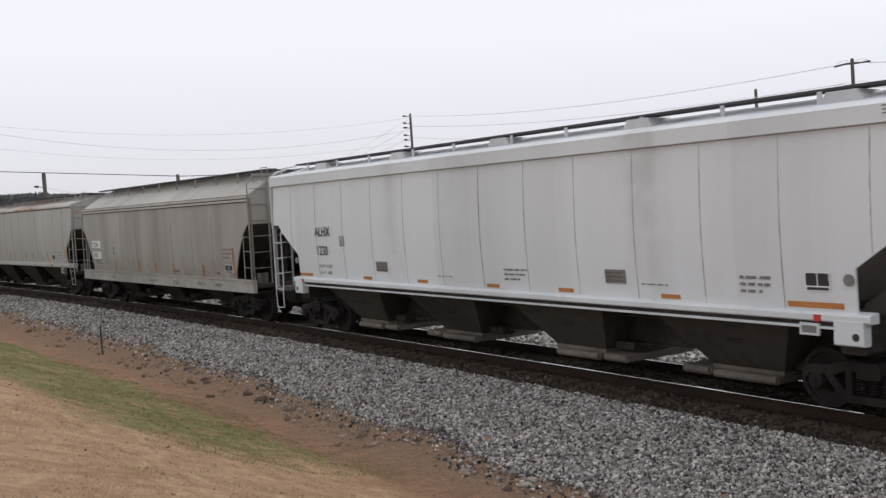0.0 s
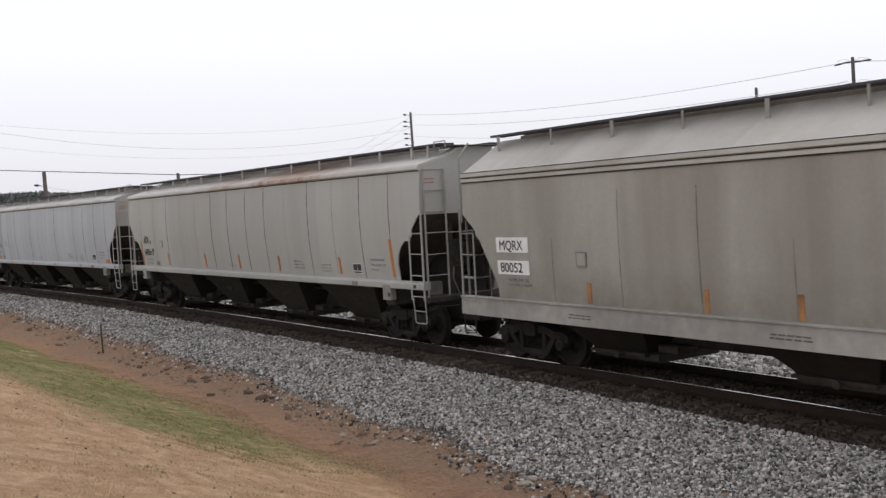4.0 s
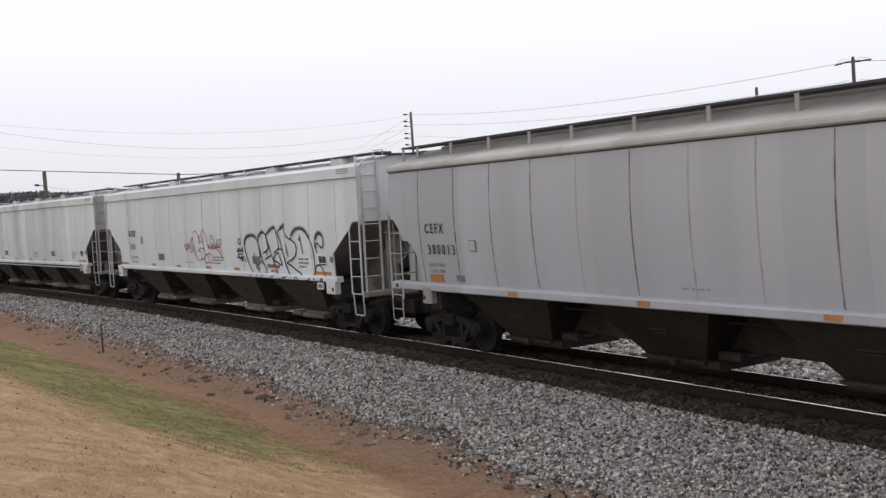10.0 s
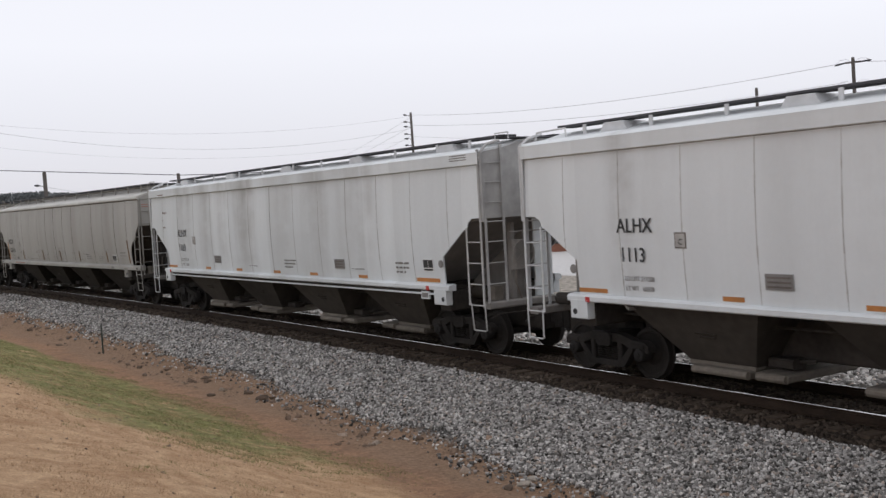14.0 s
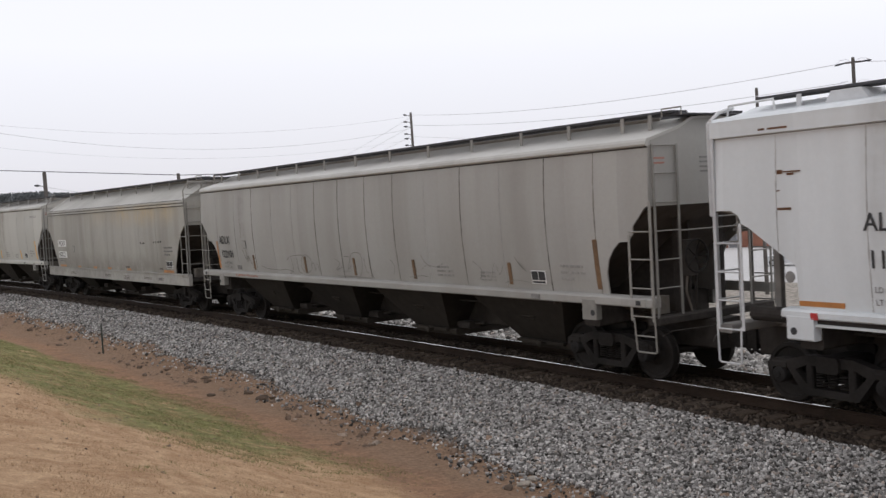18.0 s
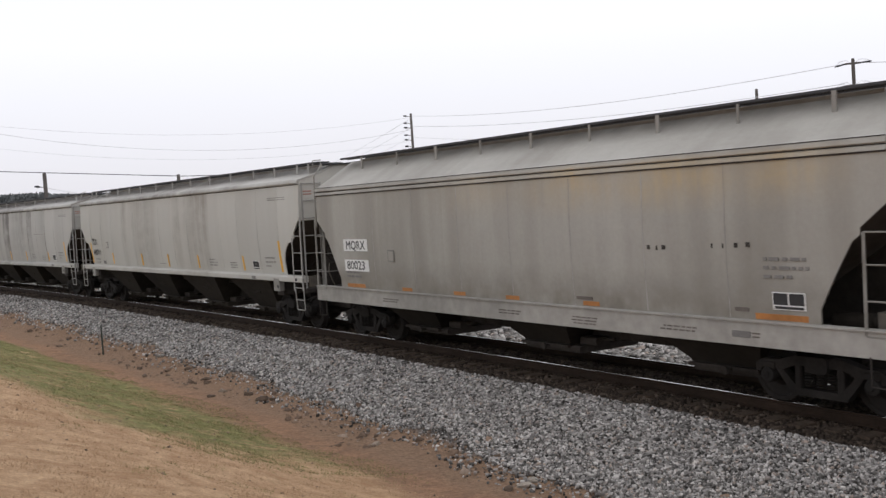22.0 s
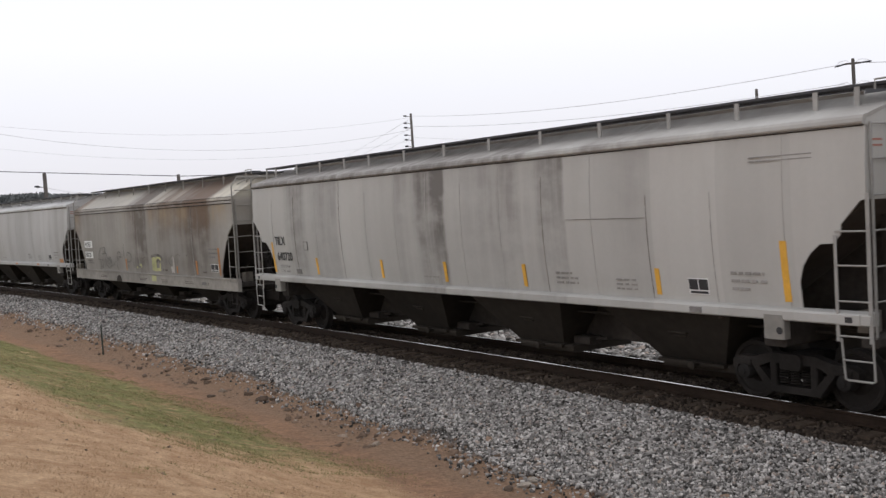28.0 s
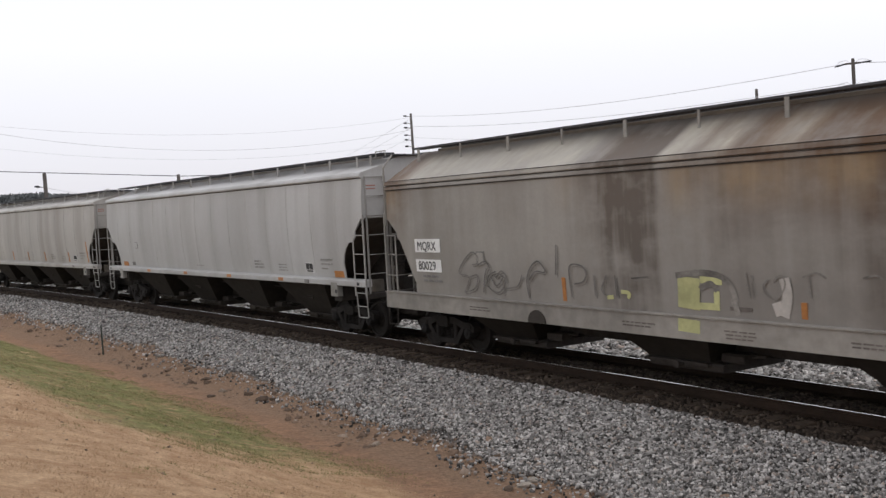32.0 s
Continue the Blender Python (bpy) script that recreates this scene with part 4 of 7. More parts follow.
def ladder(k, car, paint, e, sgn):
    """Side ladder at one corner with its stirrup step, and the rungs round on the end."""
    xa, xb, ztop, zfoot = k.ladder
    y = sgn * 1.60
    lo = 1.15 if k is not DEEP else 1.26
    zt_b = 3.18 if k is not FLAT else 4.40
    stile = Geo().box(e * (xb - 0.03), e * (xb + 0.03), y - 0.008, y + 0.008, lo, zt_b, 0.002)
    stile.box(e * xb - 0.006, e * xb + 0.006, y - 0.035 * sgn, y, lo, zt_b, 0.002)
    t = part("side_ladder", stile, paint, car, smooth=False)
    part("stile", Geo().box(e * (xa - 0.025), e * (xa + 0.025), y - 0.008, y + 0.008, lo, ztop, 0.002), paint, t)
    steps = [2.67, 2.20, 1.71, 1.23] if k is ROUND else [2.48, 2.04, 1.60, 1.16] if k is FLAT else [2.66, 2.22, 1.73, 1.25]
    for z in steps:
        part("rung", Geo().tube([(e * xa, y, z), (e * xb, y, z)], 0.014, 6), paint, t)
    if k is not DEEP:
        part("stirrup_step", Geo().tube([(e * (xa + 0.05), y, 1.2), (e * (xa + 0.08), y - 0.02 * sgn, zfoot + 0.02), (e * (xa + 0.12), y - 0.02 * sgn, zfoot),
                                         (e * (xb - 0.02), y - 0.02 * sgn, zfoot), (e * (xb + 0.02), y - 0.02 * sgn, zfoot + 0.02), (e * (xb + 0.02), y, 1.2)], 0.016, 6), paint, t)
        if k is ROUND:
            part("rung", Geo().tube([(e * (xa + 0.06), y, 0.90), (e * (xb + 0.02), y, 0.90)], 0.013, 6), paint, t)
    else:
        part("stirrup_step", Geo().tube([(e * (xa + 0.05), y, 0.98), (e * (xa + 0.06), y, 0.58), (e * (xb - 0.02), y, 0.56), (e * (xb - 0.02), y, 0.98)], 0.016, 6), MAT["under"], t)
    # rungs on the end
    xe = e * (k.length / 2 + 0.03)
    top = 2.95 if e < 0 else 4.5 if k is not ROUND else 4.13
    yo, yi, w = (1.50, 1.02, 0.03) if k is FLAT else (1.48, 0.90, 0.024)
    t = part("end_ladder", Geo().box(xe - 0.01, xe + 0.01, sgn * yo - w, sgn * yo + w, 1.2, min(top, k.eave + 0.08), 0.002), paint, car)
    part("stile", Geo().box(xe - 0.01, xe + 0.01, sgn * yi - w, sgn * yi + w, 1.2, top, 0.002), paint, t)
    for z in [q for q in ((4.12, 3.72, 3.30, 2.90, 2.48, 2.04, 1.60) if k is FLAT else (4.11, 3.64, 3.15, 2.67, 2.18, 1.70)) if q < top]:
        part("rung", Geo().tube([(xe, sgn * yo, z), (xe, sgn * yi, z)], 0.013, 6), paint, t)


SHARED = {}


def shared(key, build):
    if key not in SHARED:
        SHARED[key] = build()
    return SHARED[key]


def wheelset_mesh():
    g = Geo()
    for sgn in (-1, 1):
        g.disc((0, sgn * 0.755, 0), (0, sgn, 0), [(-0.095, 0.12), (-0.09, 0.35), (-0.088, 0.475), (-0.06, 0.482), (-0.052, 0.457), (0.06, 0.452), (0.064, 0.39), (0.03, 0.37), (0.0, 0.22), (0.05, 0.14), (0.08, 0.11)], 28)
        g.disc((0, sgn * 0.83, 0), (0, sgn, 0), [(0, 0.085), (0.2, 0.085)], 12)
    g.tube([(0, -0.72, 0), (0, 0.72, 0)], 0.085, 12)
    return g.mesh("wheelset", MAT["wheel"], True)


def side_frame_mesh():
    """Cast three-piece truck side: arched top chord, sagging bottom chord, pedestals over the bearings."""
    g = Geo()
    for y in (-1.0,):
        top = [(-1.12, 0.50), (-1.12, 0.62), (-0.98, 0.70), (-0.72, 0.70), (-0.40, 0.79), (0.40, 0.79), (0.72, 0.70), (0.98, 0.70), (1.12, 0.62), (1.12, 0.50),
               (1.03, 0.50), (1.00, 0.60), (0.78, 0.60), (0.70, 0.52), (0.42, 0.64), (-0.42, 0.64), (-0.70, 0.52), (-0.78, 0.60), (-1.00, 0.60), (-1.03, 0.50)]
        g.prism(top, "y", y - 0.09, y + 0.09)
        low = [(-0.78, 0.60), (-0.66, 0.60), (-0.36, 0.30), (0.36, 0.30), (0.66, 0.60), (0.78, 0.60), (0.46, 0.19), (-0.46, 0.19)]
        g.prism(low, "y", y - 0.08, y + 0.08)
        for x in (-0.36, 0.36):
            g.box(x - 0.06, x + 0.06, y - 0.085, y + 0.085, 0.28, 0.66, 0.02)
        for x in (-0.889, 0.889):
            g.box(x - 0.13, x + 0.13, y - 0.11, y + 0.07, 0.55, 0.66, 0.02)
    return g.mesh("side_frame", MAT["truck"], True)


def spring_mesh():
    g = Geo()
    for x in (0.0,):
        n = 40
        g.tube([(x + 0.07 * math.cos(i * 0.9), -1.0 + 0.07 * math.sin(i * 0.9), 0.32 + 0.24 * i / n) for i in range(n + 1)], 0.014, 5)
    return g.mesh("spring", MAT["truck"], True)


def bearing_mesh():
    g = Geo()
    for x in (0.0,):
        g.disc((x, -1.02, 0.457), (0, -1, 0), [(-0.1, 0.13), (0.06, 0.13), (0.10, 0.115), (0.11, 0.09), (0.115, 0.05), (0.13, 0.045)], 18)
    return g.mesh("bearing_cap", MAT["bearing"], True)


WHEELS = []


def truck(car, x):
    g = shared("bolster", lambda: Geo().box(-0.19, 0.19, -1.15, 1.15, 0.56, 0.80, 0.04).box(-0.25, 0.25, -0.35, 0.35, 0.78, 0.92, 0.04).tube([(-0.45, -0.9, 0.42), (-0.45, 0.9, 0.42)], 0.05).tube([(0.45, -0.9, 0.42), (0.45, 0.9, 0.42)], 0.05).mesh("truck", MAT["truck"]))
    t = part("truck", g, None, car, "greasy black cast-steel truck")
    t.location = (x, 0, 0)
    for x in (-0.32, 0.32):
        part("brake_beam", shared("beam%.1f" % x, lambda: Geo().box(x - 0.06, x + 0.06, -0.72, 0.72, 0.30, 0.52, 0.02).mesh("brake_beam", MAT["under"])), None, t)
    for rot in (0, 180):
        for nm, build in (("side_frame", side_frame_mesh),):
            o = part(nm, shared(nm, build), None, t)
            o.rotation_euler = (0, 0, radians(rot))
        for dx in (-0.2, 0.0, 0.2):
            o = part("spring", shared("spring", spring_mesh), None, t)
            o.rotation_euler, o.location = (0, 0, radians(rot)), (dx, 0, 0)
        for dx in (-0.889, 0.889):
            o = part("bearing_cap", shared("bearing_cap", bearing_mesh), None, t)
            o.rotation_euler, o.location = (0, 0, radians(rot)), (dx, 0, 0)
    for dx in (-0.889, 0.889):
        w = part("wheelset", shared("wheelset", wheelset_mesh), None, t)
        w.location = (dx, 0, 0.457)
        WHEELS.append((w, dx))


def coupler(car, k, e):
    h = k.length / 2
    g = Geo()
    g.box(e * (h - 2.2), e * (h + 0.30), -0.3, 0.3, 0.56, 1.08, 0.03)
    part("draft_sill", g, MAT["under"], car)
    g = Geo().box(e * (h + 0.28), e * (h + 0.56), -0.11, 0.11, 0.68, 0.97, 0.03)
    g.prism([(e * (h + 0.5), -0.17), (e * (h + 0.72), -0.14), (e * (h + 0.72), 0.02), (e * (h + 0.62), 0.16), (e * (h + 0.5), 0.17)], "z", 0.60, 1.03)
    part("coupler", g, MAT["truck"], car, "rusty knuckle coupler")
    g = Geo().tube([(e * (h + 0.3), 0.1, 0.85), (e * (h + 0.45), 0.14, 0.62), (e * (h + 0.62), 0.12, 0.48), (e * (h + 0.72), 0.06, 0.55)], 0.03, 6)
    part("air_hose", g, MAT["tyre"], car)
    g = Geo().tube([(e * (h + 0.16), -1.55, 0.92), (e * (h + 0.24), -1.4, 1.0), (e * (h + 0.4), -0.25, 1.0), (e * (h + 0.5), -0.05, 1.05)], 0.012, 5)
    part("uncoupling_lever", g, MAT["under"], car)


def end_frame(car, k, e, paint, light):
    """Platform, posts and braces at the open end below the slope sheet."""
    h = k.length / 2
    mat = MAT["slope_grey"] if light else MAT["trim_tan"]
    part("end_platform", Geo().box(e * (h - 0.2), e * (h + 0.06), -1.5, 1.5, 1.08, 1.22, 0.02).box(e * (h - 1.9), e * (h - 0.1), -0.35, 0.35, 1.06, 1.12, 0.01), MAT["slope_grey"] if light else MAT["under"], car)
    for y in (-0.55, 0.55):
        if light and y > 0:
            part("end_post", Geo().box(e * (h - 0.36), e * (h - 0.30), 0.05, 0.55, 1.15, 2.95, 0.012), paint, car, "wide pale end post")
            continue
        part("end_post", Geo().box(e * (h - 0.42), e * (h - 0.30), y - 0.06, y + 0.06, 1.15, 2.85, 0.015), MAT["slope_grey"] if light else MAT["under"], car)
    part("handrail", Geo().tube([(e * (h + 0.15), -1.0, 2.66), (e * (h + 0.15), 1.0, 2.66)], 0.014, 6), mat, car)
    if e > 0:
        # brake wheel on its gear box
        x = h + 0.10
        g = Geo()
        pts = [(x, -0.58 + 0.28 * math.cos(i * math.pi / 12), 2.2 + 0.28 * math.sin(i * math.pi / 12)) for i in range(25)]
        g.tube(pts, 0.018, 6)
        for i in range(5):
            a = i * 2 * math.pi / 5
            g.tube([(x - 0.03, -0.58, 2.2), (x, -0.58 + 0.27 * math.cos(a), 2.2 + 0.27 * math.sin(a))], 0.012, 5)
        part("brake_wheel", g, MAT["slope_grey"] if light else MAT["truck"], car, "spoked hand brake wheel")
        part("brake_gear", Geo().box(x - 0.24, x - 0.06, -0.80, -0.44, 1.86, 2.48, 0.05), MAT["slope_grey"] if light else MAT["under"], car, "dusty brake gear housing")
        part("brake_chain", Geo().tube([(x - 0.10, -0.72, 1.9), (x - 0.12, -0.74, 1.6), (x - 0.2, -0.5, 1.15)], 0.018, 6), MAT["outlet"], car)
        part("brake_cylinder", Geo().disc((x - 1.1, -0.85, 1.34), (1, 0, 0), [(-0.36, 0.04), (-0.34, 0.13), (0.28, 0.13), (0.3, 0.09), (0.62, 0.03)], 14), MAT["outlet_dark"], car, "dusty brake cylinder")
        part("brake_valve", Geo().box(x - 0.62, x - 0.38, -1.15, -0.85, 1.22, 1.52, 0.04), MAT["outlet"], car)
        part("brake_rod", Geo().tube([(x - 0.14, -0.45, 1.85), (x - 0.3, -0.3, 1.1)], 0.02), MAT["under"], car)
    else:
        part("air_reservoir", Geo().disc((-(h - 0.75), -0.9, 1.34), (-1, 0, 0), [(-0.68, 0.05), (-0.62, 0.12), (0.62, 0.12), (0.68, 0.05)], 14), MAT["under"], car)


def roof_fittings(car, k, paint, hatch, end_paint=None, brackets=None):
    h = k.length / 2
    zr = k.roof[-1][1]
    ya, yb = (0.52, 0.95) if k is not DEEP else (0.5, 0.86)
    zt = 4.66
    for sgn in (-1, 1):
        g = Geo()
        for j in range(5):
            w = (yb - ya) / 5
            g.box(-h + (0.35 if k is FLAT else -0.38 if k is ROUND else 0.1), h - 0.03, sgn * (ya + j * w), sgn * (ya + j * w + w * 0.72), zt, zt + 0.045, 0.006)
        part("running_board", g, MAT["walkway"], car, "grey grating walkway along the roof")
        if k is not FLAT:
            part("hatch_coaming", Geo().box(-h + 0.7, h - 0.7, sgn * 0.455, sgn * 0.485, 4.55, 4.646, 0.006), paint, car)
        for i, x in enumerate(brackets or k.brackets):
            w = 0.024 if k is DEEP and i % 2 else 0.042
            zb = 4.36 if k is ROUND else 4.42 if k is FLAT else 4.28
            yo = yb - 0.02
            part("walkway_bracket", Geo().box(x - w, x + w, sgn * (yo - 0.012), sgn * (yo + 0.012), zb - 0.02, zt + 0.005, 0.003)
                 .box(x - w - 0.012, x + w + 0.012, sgn * (yo - 0.02), sgn * (yo + 0.045), zb - 0.035, zb - 0.012, 0.004), paint, car)
    if hatch == "trough":
        g = Geo()
        n = 4
        for i in range(n):
            x0 = -h + 0.7 + i * (2 * h - 1.4) / n
            g.prism([(-0.42, zr - 0.04), (-0.42, zr + 0.05), (-0.28, zr + 0.09), (0.28, zr + 0.09), (0.42, zr + 0.05), (0.42, zr - 0.04)], "x", x0 + 0.03, x0 + (2 * h - 1.4) / n - 0.03)
        part("hatch_cover", g, MAT["walkway"], car, "long trough hatch covers")
    else:
        for i in range(5):
            x0 = -h + 2.0 + i * (2 * h - 4.0) / 4
            for sgn in (-1, 1):
                part("hatch_cover", Geo().prism([(x0 - 0.40, zr - 0.20), (x0 - 0.26, zr + 0.02), (x0 + 0.22, zr + 0.02), (x0 + 0.40, zr - 0.20)], "y", sgn * 0.98, sgn * 0.40), paint, car)
    for e in (-1, 1):
        if e > 0:
            part("end_walkway", Geo().box(h - 0.28, h + 0.10, -0.86, 0.86, 4.615, 4.65, 0.01), MAT["walkway"], car)
            if k is DEEP:
                part("end_beam", Geo().box(h - 0.01, h + 0.05, -1.38, 1.38, 4.48, 4.555, 0.01), paint, car)
                part("beam_brace", Geo().tube([(h + 0.03, -1.36, 4.30), (h + 0.03, -0.90, 4.50)], 0.018, 6), paint, car)
        if e > 0:
            part("roof_grab_iron", Geo().tube([(h - 0.22, -0.95, 4.6), (h - 0.22, -0.95, 4.735), (h + 0.22, -0.95, 4.735), (h + 0.22, -0.95, 4.6)], 0.014, 6), paint, car)
        elif k is FLAT:
            part("roof_grab_iron", Geo().tube([(-h + 0.04, -1.25, 4.42), (-h + 0.06, -1.22, 4.60), (-h + 0.90, -1.2, 4.62), (-h + 0.92, -1.2, 4.45)], 0.018, 6), paint, car)
        if k is not ROUND:
            part("corner_post", Geo().tube([(e * (h + 0.05), -1.58, 2.9), (e * (h + 0.05), -1.58, 4.34 if k is FLAT else 4.25), (e * (h + 0.02), -1.38 if k is FLAT else -1.34, 4.50 if k is FLAT else 4.56)] + ([(e * (h + 0.02), -1.05, 4.58)] if k is FLAT else []), 0.03 if k is FLAT else 0.023, 8), end_paint if end_paint and e > 0 else paint, car)


FONT = {}


def letters(car, k, text, x, z, size, mat, squeeze=0.8, name="lettering", gap=1.0, lift=0.0):
    """Stencilled words lying on the bent side sheet, x and z at their lower left."""
    key = (text, size, squeeze, gap)
    if key not in FONT:
        cu = bpy.data.curves.new("letters", "FONT")
        cu.body, cu.size, cu.fill_mode = text, size / 0.72, "FRONT"
        cu.resolution_u, cu.space_character = 3, gap
        ob = bpy.data.objects.new("letters", cu)
        me = bpy.data.meshes.new_from_object(ob)
        FONT[key] = ([tuple(v.co) for v in me.vertices], [tuple(p.vertices) for p in me.polygons])
        bpy.data.objects.remove(ob)
        bpy.data.meshes.remove(me)
    vs, fs = FONT[key]
    g = Geo()
    # the stencil's stroke is thickened by laying it down four times, a hair apart
    for i, (dx, dz) in enumerate(((0, 0), (1, 0), (0, 1), (1, 1))):
        g.add([(x + a * squeeze + dx * size * 0.045, -(k.half_width(z + b) + 0.006 + lift + 0.0003 * i), z + b + dz * size * 0.02) for a, b, _ in vs], fs)
    return part(name, g, mat, car)


def plate(car, k, name, x0, x1, z0, z1, mat, proud=0.008, label=""):
    """A thin plate or painted patch on the side sheet."""
    rows = max(2, int((z1 - z0) / 0.15) + 1)
    rings = []
    for i in range(rows):
        z = z0 + (z1 - z0) * i / (rows - 1)
        w = k.half_width(z)
        rings.append([(x0, -(w - 0.005), z), (x1, -(w - 0.005), z), (x1, -(w + proud), z), (x0, -(w + proud), z)])
    return part(name, Geo().loft(rings), mat, car, label)


def bars(car, k, x, z, widths, h, gap, mat):
    """Small writing that cannot be read: rows of short bars."""
    rng = random.Random(int(x * 1000) + int(z * 977))
    for w in widths:
        g = Geo()
        u = 0.0
        while u < w:
            step = min(rng.uniform(0.06, 0.2), w - u)
            y = k.half_width(z) + 0.005
            g.box(x + u, x + u + step, -y, -y + 0.008, z, z + h, 0.002)
            u += step + rng.uniform(0.03, 0.07)
        tagged(part("small_lettering", g, mat, car), kind="stuff")
        z -= h + gap


def spray(car, k, strokes, x, z, sx, sz, width, mat, name="graffiti", lift=0.0):
    """Painted lines on the side sheet: smooth strokes of an even width."""
    for stroke in strokes:
        p = [Vector((x + a * sx, z + b * sz)) for a, b in stroke]
        fine = []
        for i in range(len(p) - 1):
            a, b, c, d = p[max(i - 1, 0)], p[i], p[i + 1], p[min(i + 2, len(p) - 1)]
            for j in range(5):
                t = j / 5
                fine.append(0.5 * ((2 * b) + (c - a) * t + (2 * a - 5 * b + 4 * c - d) * t * t + (3 * b - a - 3 * c + d) * t ** 3))
        fine.append(p[-1])
        verts, faces = [], []
        for i, q in enumerate(fine):
            d = (fine[min(i + 1, len(fine) - 1)] - fine[max(i - 1, 0)])
            d = d.normalized() if d.length > 1e-6 else Vector((1, 0))
            nrm = Vector((-d.y, d.x)) * width / 2
            for e in (q - nrm, q + nrm):
                verts.append((e.x, -(k.surface(e.y) + 0.009 - lift), e.y))
            if i:
                a = 2 * i
                faces.append((a - 2, a, a + 1, a - 1))
        part(name, Geo().add(verts, faces), mat, car)


def seams(car, k, xs, mat, width=0.016, worn=False):
    """Welded joints between the side sheets."""
    rng = random.Random(int(xs[0] * 100) + len(car.name))
    wide = width
    for x in xs:
        lo = max(k.bottom(x), k.sill[1]) + 0.02
        hi = k.eave - (rng.choice((0.05, 0.35, 0.8, 1.2)) if worn else 0.03)
        rings = []
        x += rng.uniform(-0.02, 0.02)
        for i in range(22):
            z = lo + (hi - lo) * i / 21
            width = wide * rng.choice((0.35, 0.6, 0.9, 1.2, 1.6))
            w = k.half_width(z)
            rings.append([(x - width / 2, -(w - 0.004), z), (x + width / 2, -(w - 0.004), z), (x + width / 2, -(w + 0.004), z), (x - width / 2, -(w + 0.004), z)])
        part("weld_seam", Geo().loft(rings), rng.choice(mat) if isinstance(mat, tuple) else mat, car)


def wagon(k, label, paint, paint_low, under, slope, light_ends, group, roof_paint=None, trim_paint=None, flange=True, end_paint=None, brackets=None):
    car = thing("covered_hopper_wagon", label, "freight wagon", group)
    h = k.length / 2
    for sgn in (-1, 1):
        part("side_sheet", side_sheet(k, sgn), paint, car, smooth=True)
        s0, s1, sx = k.sill
        g = Geo()
        if k is DEEP:
            g.prism([(sgn * 1.48, s0), (sgn * 1.605, s0), (sgn * 1.605, s1 - 0.03), (sgn * 1.64, s1 - 0.02), (sgn * 1.64, s1), (sgn * 1.48, s1 + 0.01)], "x", -sx, sx)
        else:
            g.prism([(sgn * 1.42, s0), (sgn * 1.60, s0), (sgn * 1.625, s0 + 0.02), (sgn * 1.625, s1 - 0.03), (sgn * 1.59, s1), (sgn * 1.42, s1 + 0.02)], "x", -sx, sx)
        part("side_sill", g, paint_low, car)
    part("roof", roof_shell(k), roof_paint or paint, car)
    # dark strips draw the shadow lines that the roof edge throws
    if k is DEEP:
        for sgn in (-1, 1):
            for z, y, t in ((3.720, 1.586, 0.011), (3.818, 1.578, 0.009), (3.926, 1.584, 0.006)):
                part("eave_joint", Geo().box(-h + 0.02, h - 0.02, sgn * (y - 0.03), sgn * (y + 0.006), z - t, z + t, 0.002), MAT["shade_and_smear"], car, "dark strip painted for the shadow below the roof edge")
    if k is not DEEP:
        for sgn in (-1, 1):
            w = k.half_width(k.eave)
            part("eave_joint", Geo().box(-h + 0.02, h - 0.02, sgn * (w - 0.01), sgn * (w + 0.012), k.eave - 0.026, k.eave - 0.006, 0.003), MAT["shade_and_smear"], car, "dark strip painted for the shadow below the roof edge")
    part("floor", Geo().box(-h + 2.3, h - 2.3, -1.38, 1.38, k.sill[1] - 0.10, k.sill[1] - 0.02, 0.01), MAT["under"], car)
    for c in k.bays:
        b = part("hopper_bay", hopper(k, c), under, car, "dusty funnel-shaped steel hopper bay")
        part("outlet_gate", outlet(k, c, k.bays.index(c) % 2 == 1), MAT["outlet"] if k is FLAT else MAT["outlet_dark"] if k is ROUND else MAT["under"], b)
        gate_gear(c, b)
        if k is not DEEP:
            cover_plates(c, b)
    if k is FLAT and flange:
        for sgn in (-1, 1):
            part("sill_flange", Geo().box(-h + 1.5, h - 1.5, sgn * 1.44, sgn * 1.585, 1.305, 1.345, 0.006), paint_low, car)
            # near-black strip gives the gap above the flange its shade
            part("sill_recess", Geo().box(-h + 1.5, h - 1.5, sgn * 1.44, sgn * 1.545, 1.345, 1.42, 0.004), MAT["under"], car, "dark strip painted for shade in the recess under the side sill")
    # added plate that blocks the view below the slope sheet at the brake end
    z0, x1 = k.cut[0][1], h - 2.75
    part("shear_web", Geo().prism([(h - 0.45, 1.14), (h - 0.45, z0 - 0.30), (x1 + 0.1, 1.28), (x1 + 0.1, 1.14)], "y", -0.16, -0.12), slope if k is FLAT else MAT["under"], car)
    for e in (-1, 1):
        part("body_bolster", Geo().box(e * (k.truck - 0.2), e * (k.truck + 0.2), -1.45, 1.45, 0.96, 1.40 if k is not DEEP else 1.3, 0.03), MAT["under"], car)
        part("end_sheet", end_sheet(k, e), end_paint if end_paint and e > 0 else paint, car)
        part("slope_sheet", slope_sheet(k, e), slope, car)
        end_frame(car, k, e, paint, light_ends)
        coupler(car, k, e)
        truck(car, e * k.truck)
        for sgn in (-1, 1):
            ladder(k, car, end_paint if end_paint and e > 0 else trim_paint or paint, e, sgn)
        if k is not DEEP:
            x, w = (e * (k.truck + 0.05), 0.23) if k is FLAT else (e * (k.truck + 0.11), 0.18)
            for sgn in (-1, 1):
                p = part("jacking_pad", Geo().box(x - w, x + w, sgn * 1.46, sgn * 1.632, 1.10, 1.46, 0.02), paint_low if k is FLAT else MAT["trim_tan"], car)
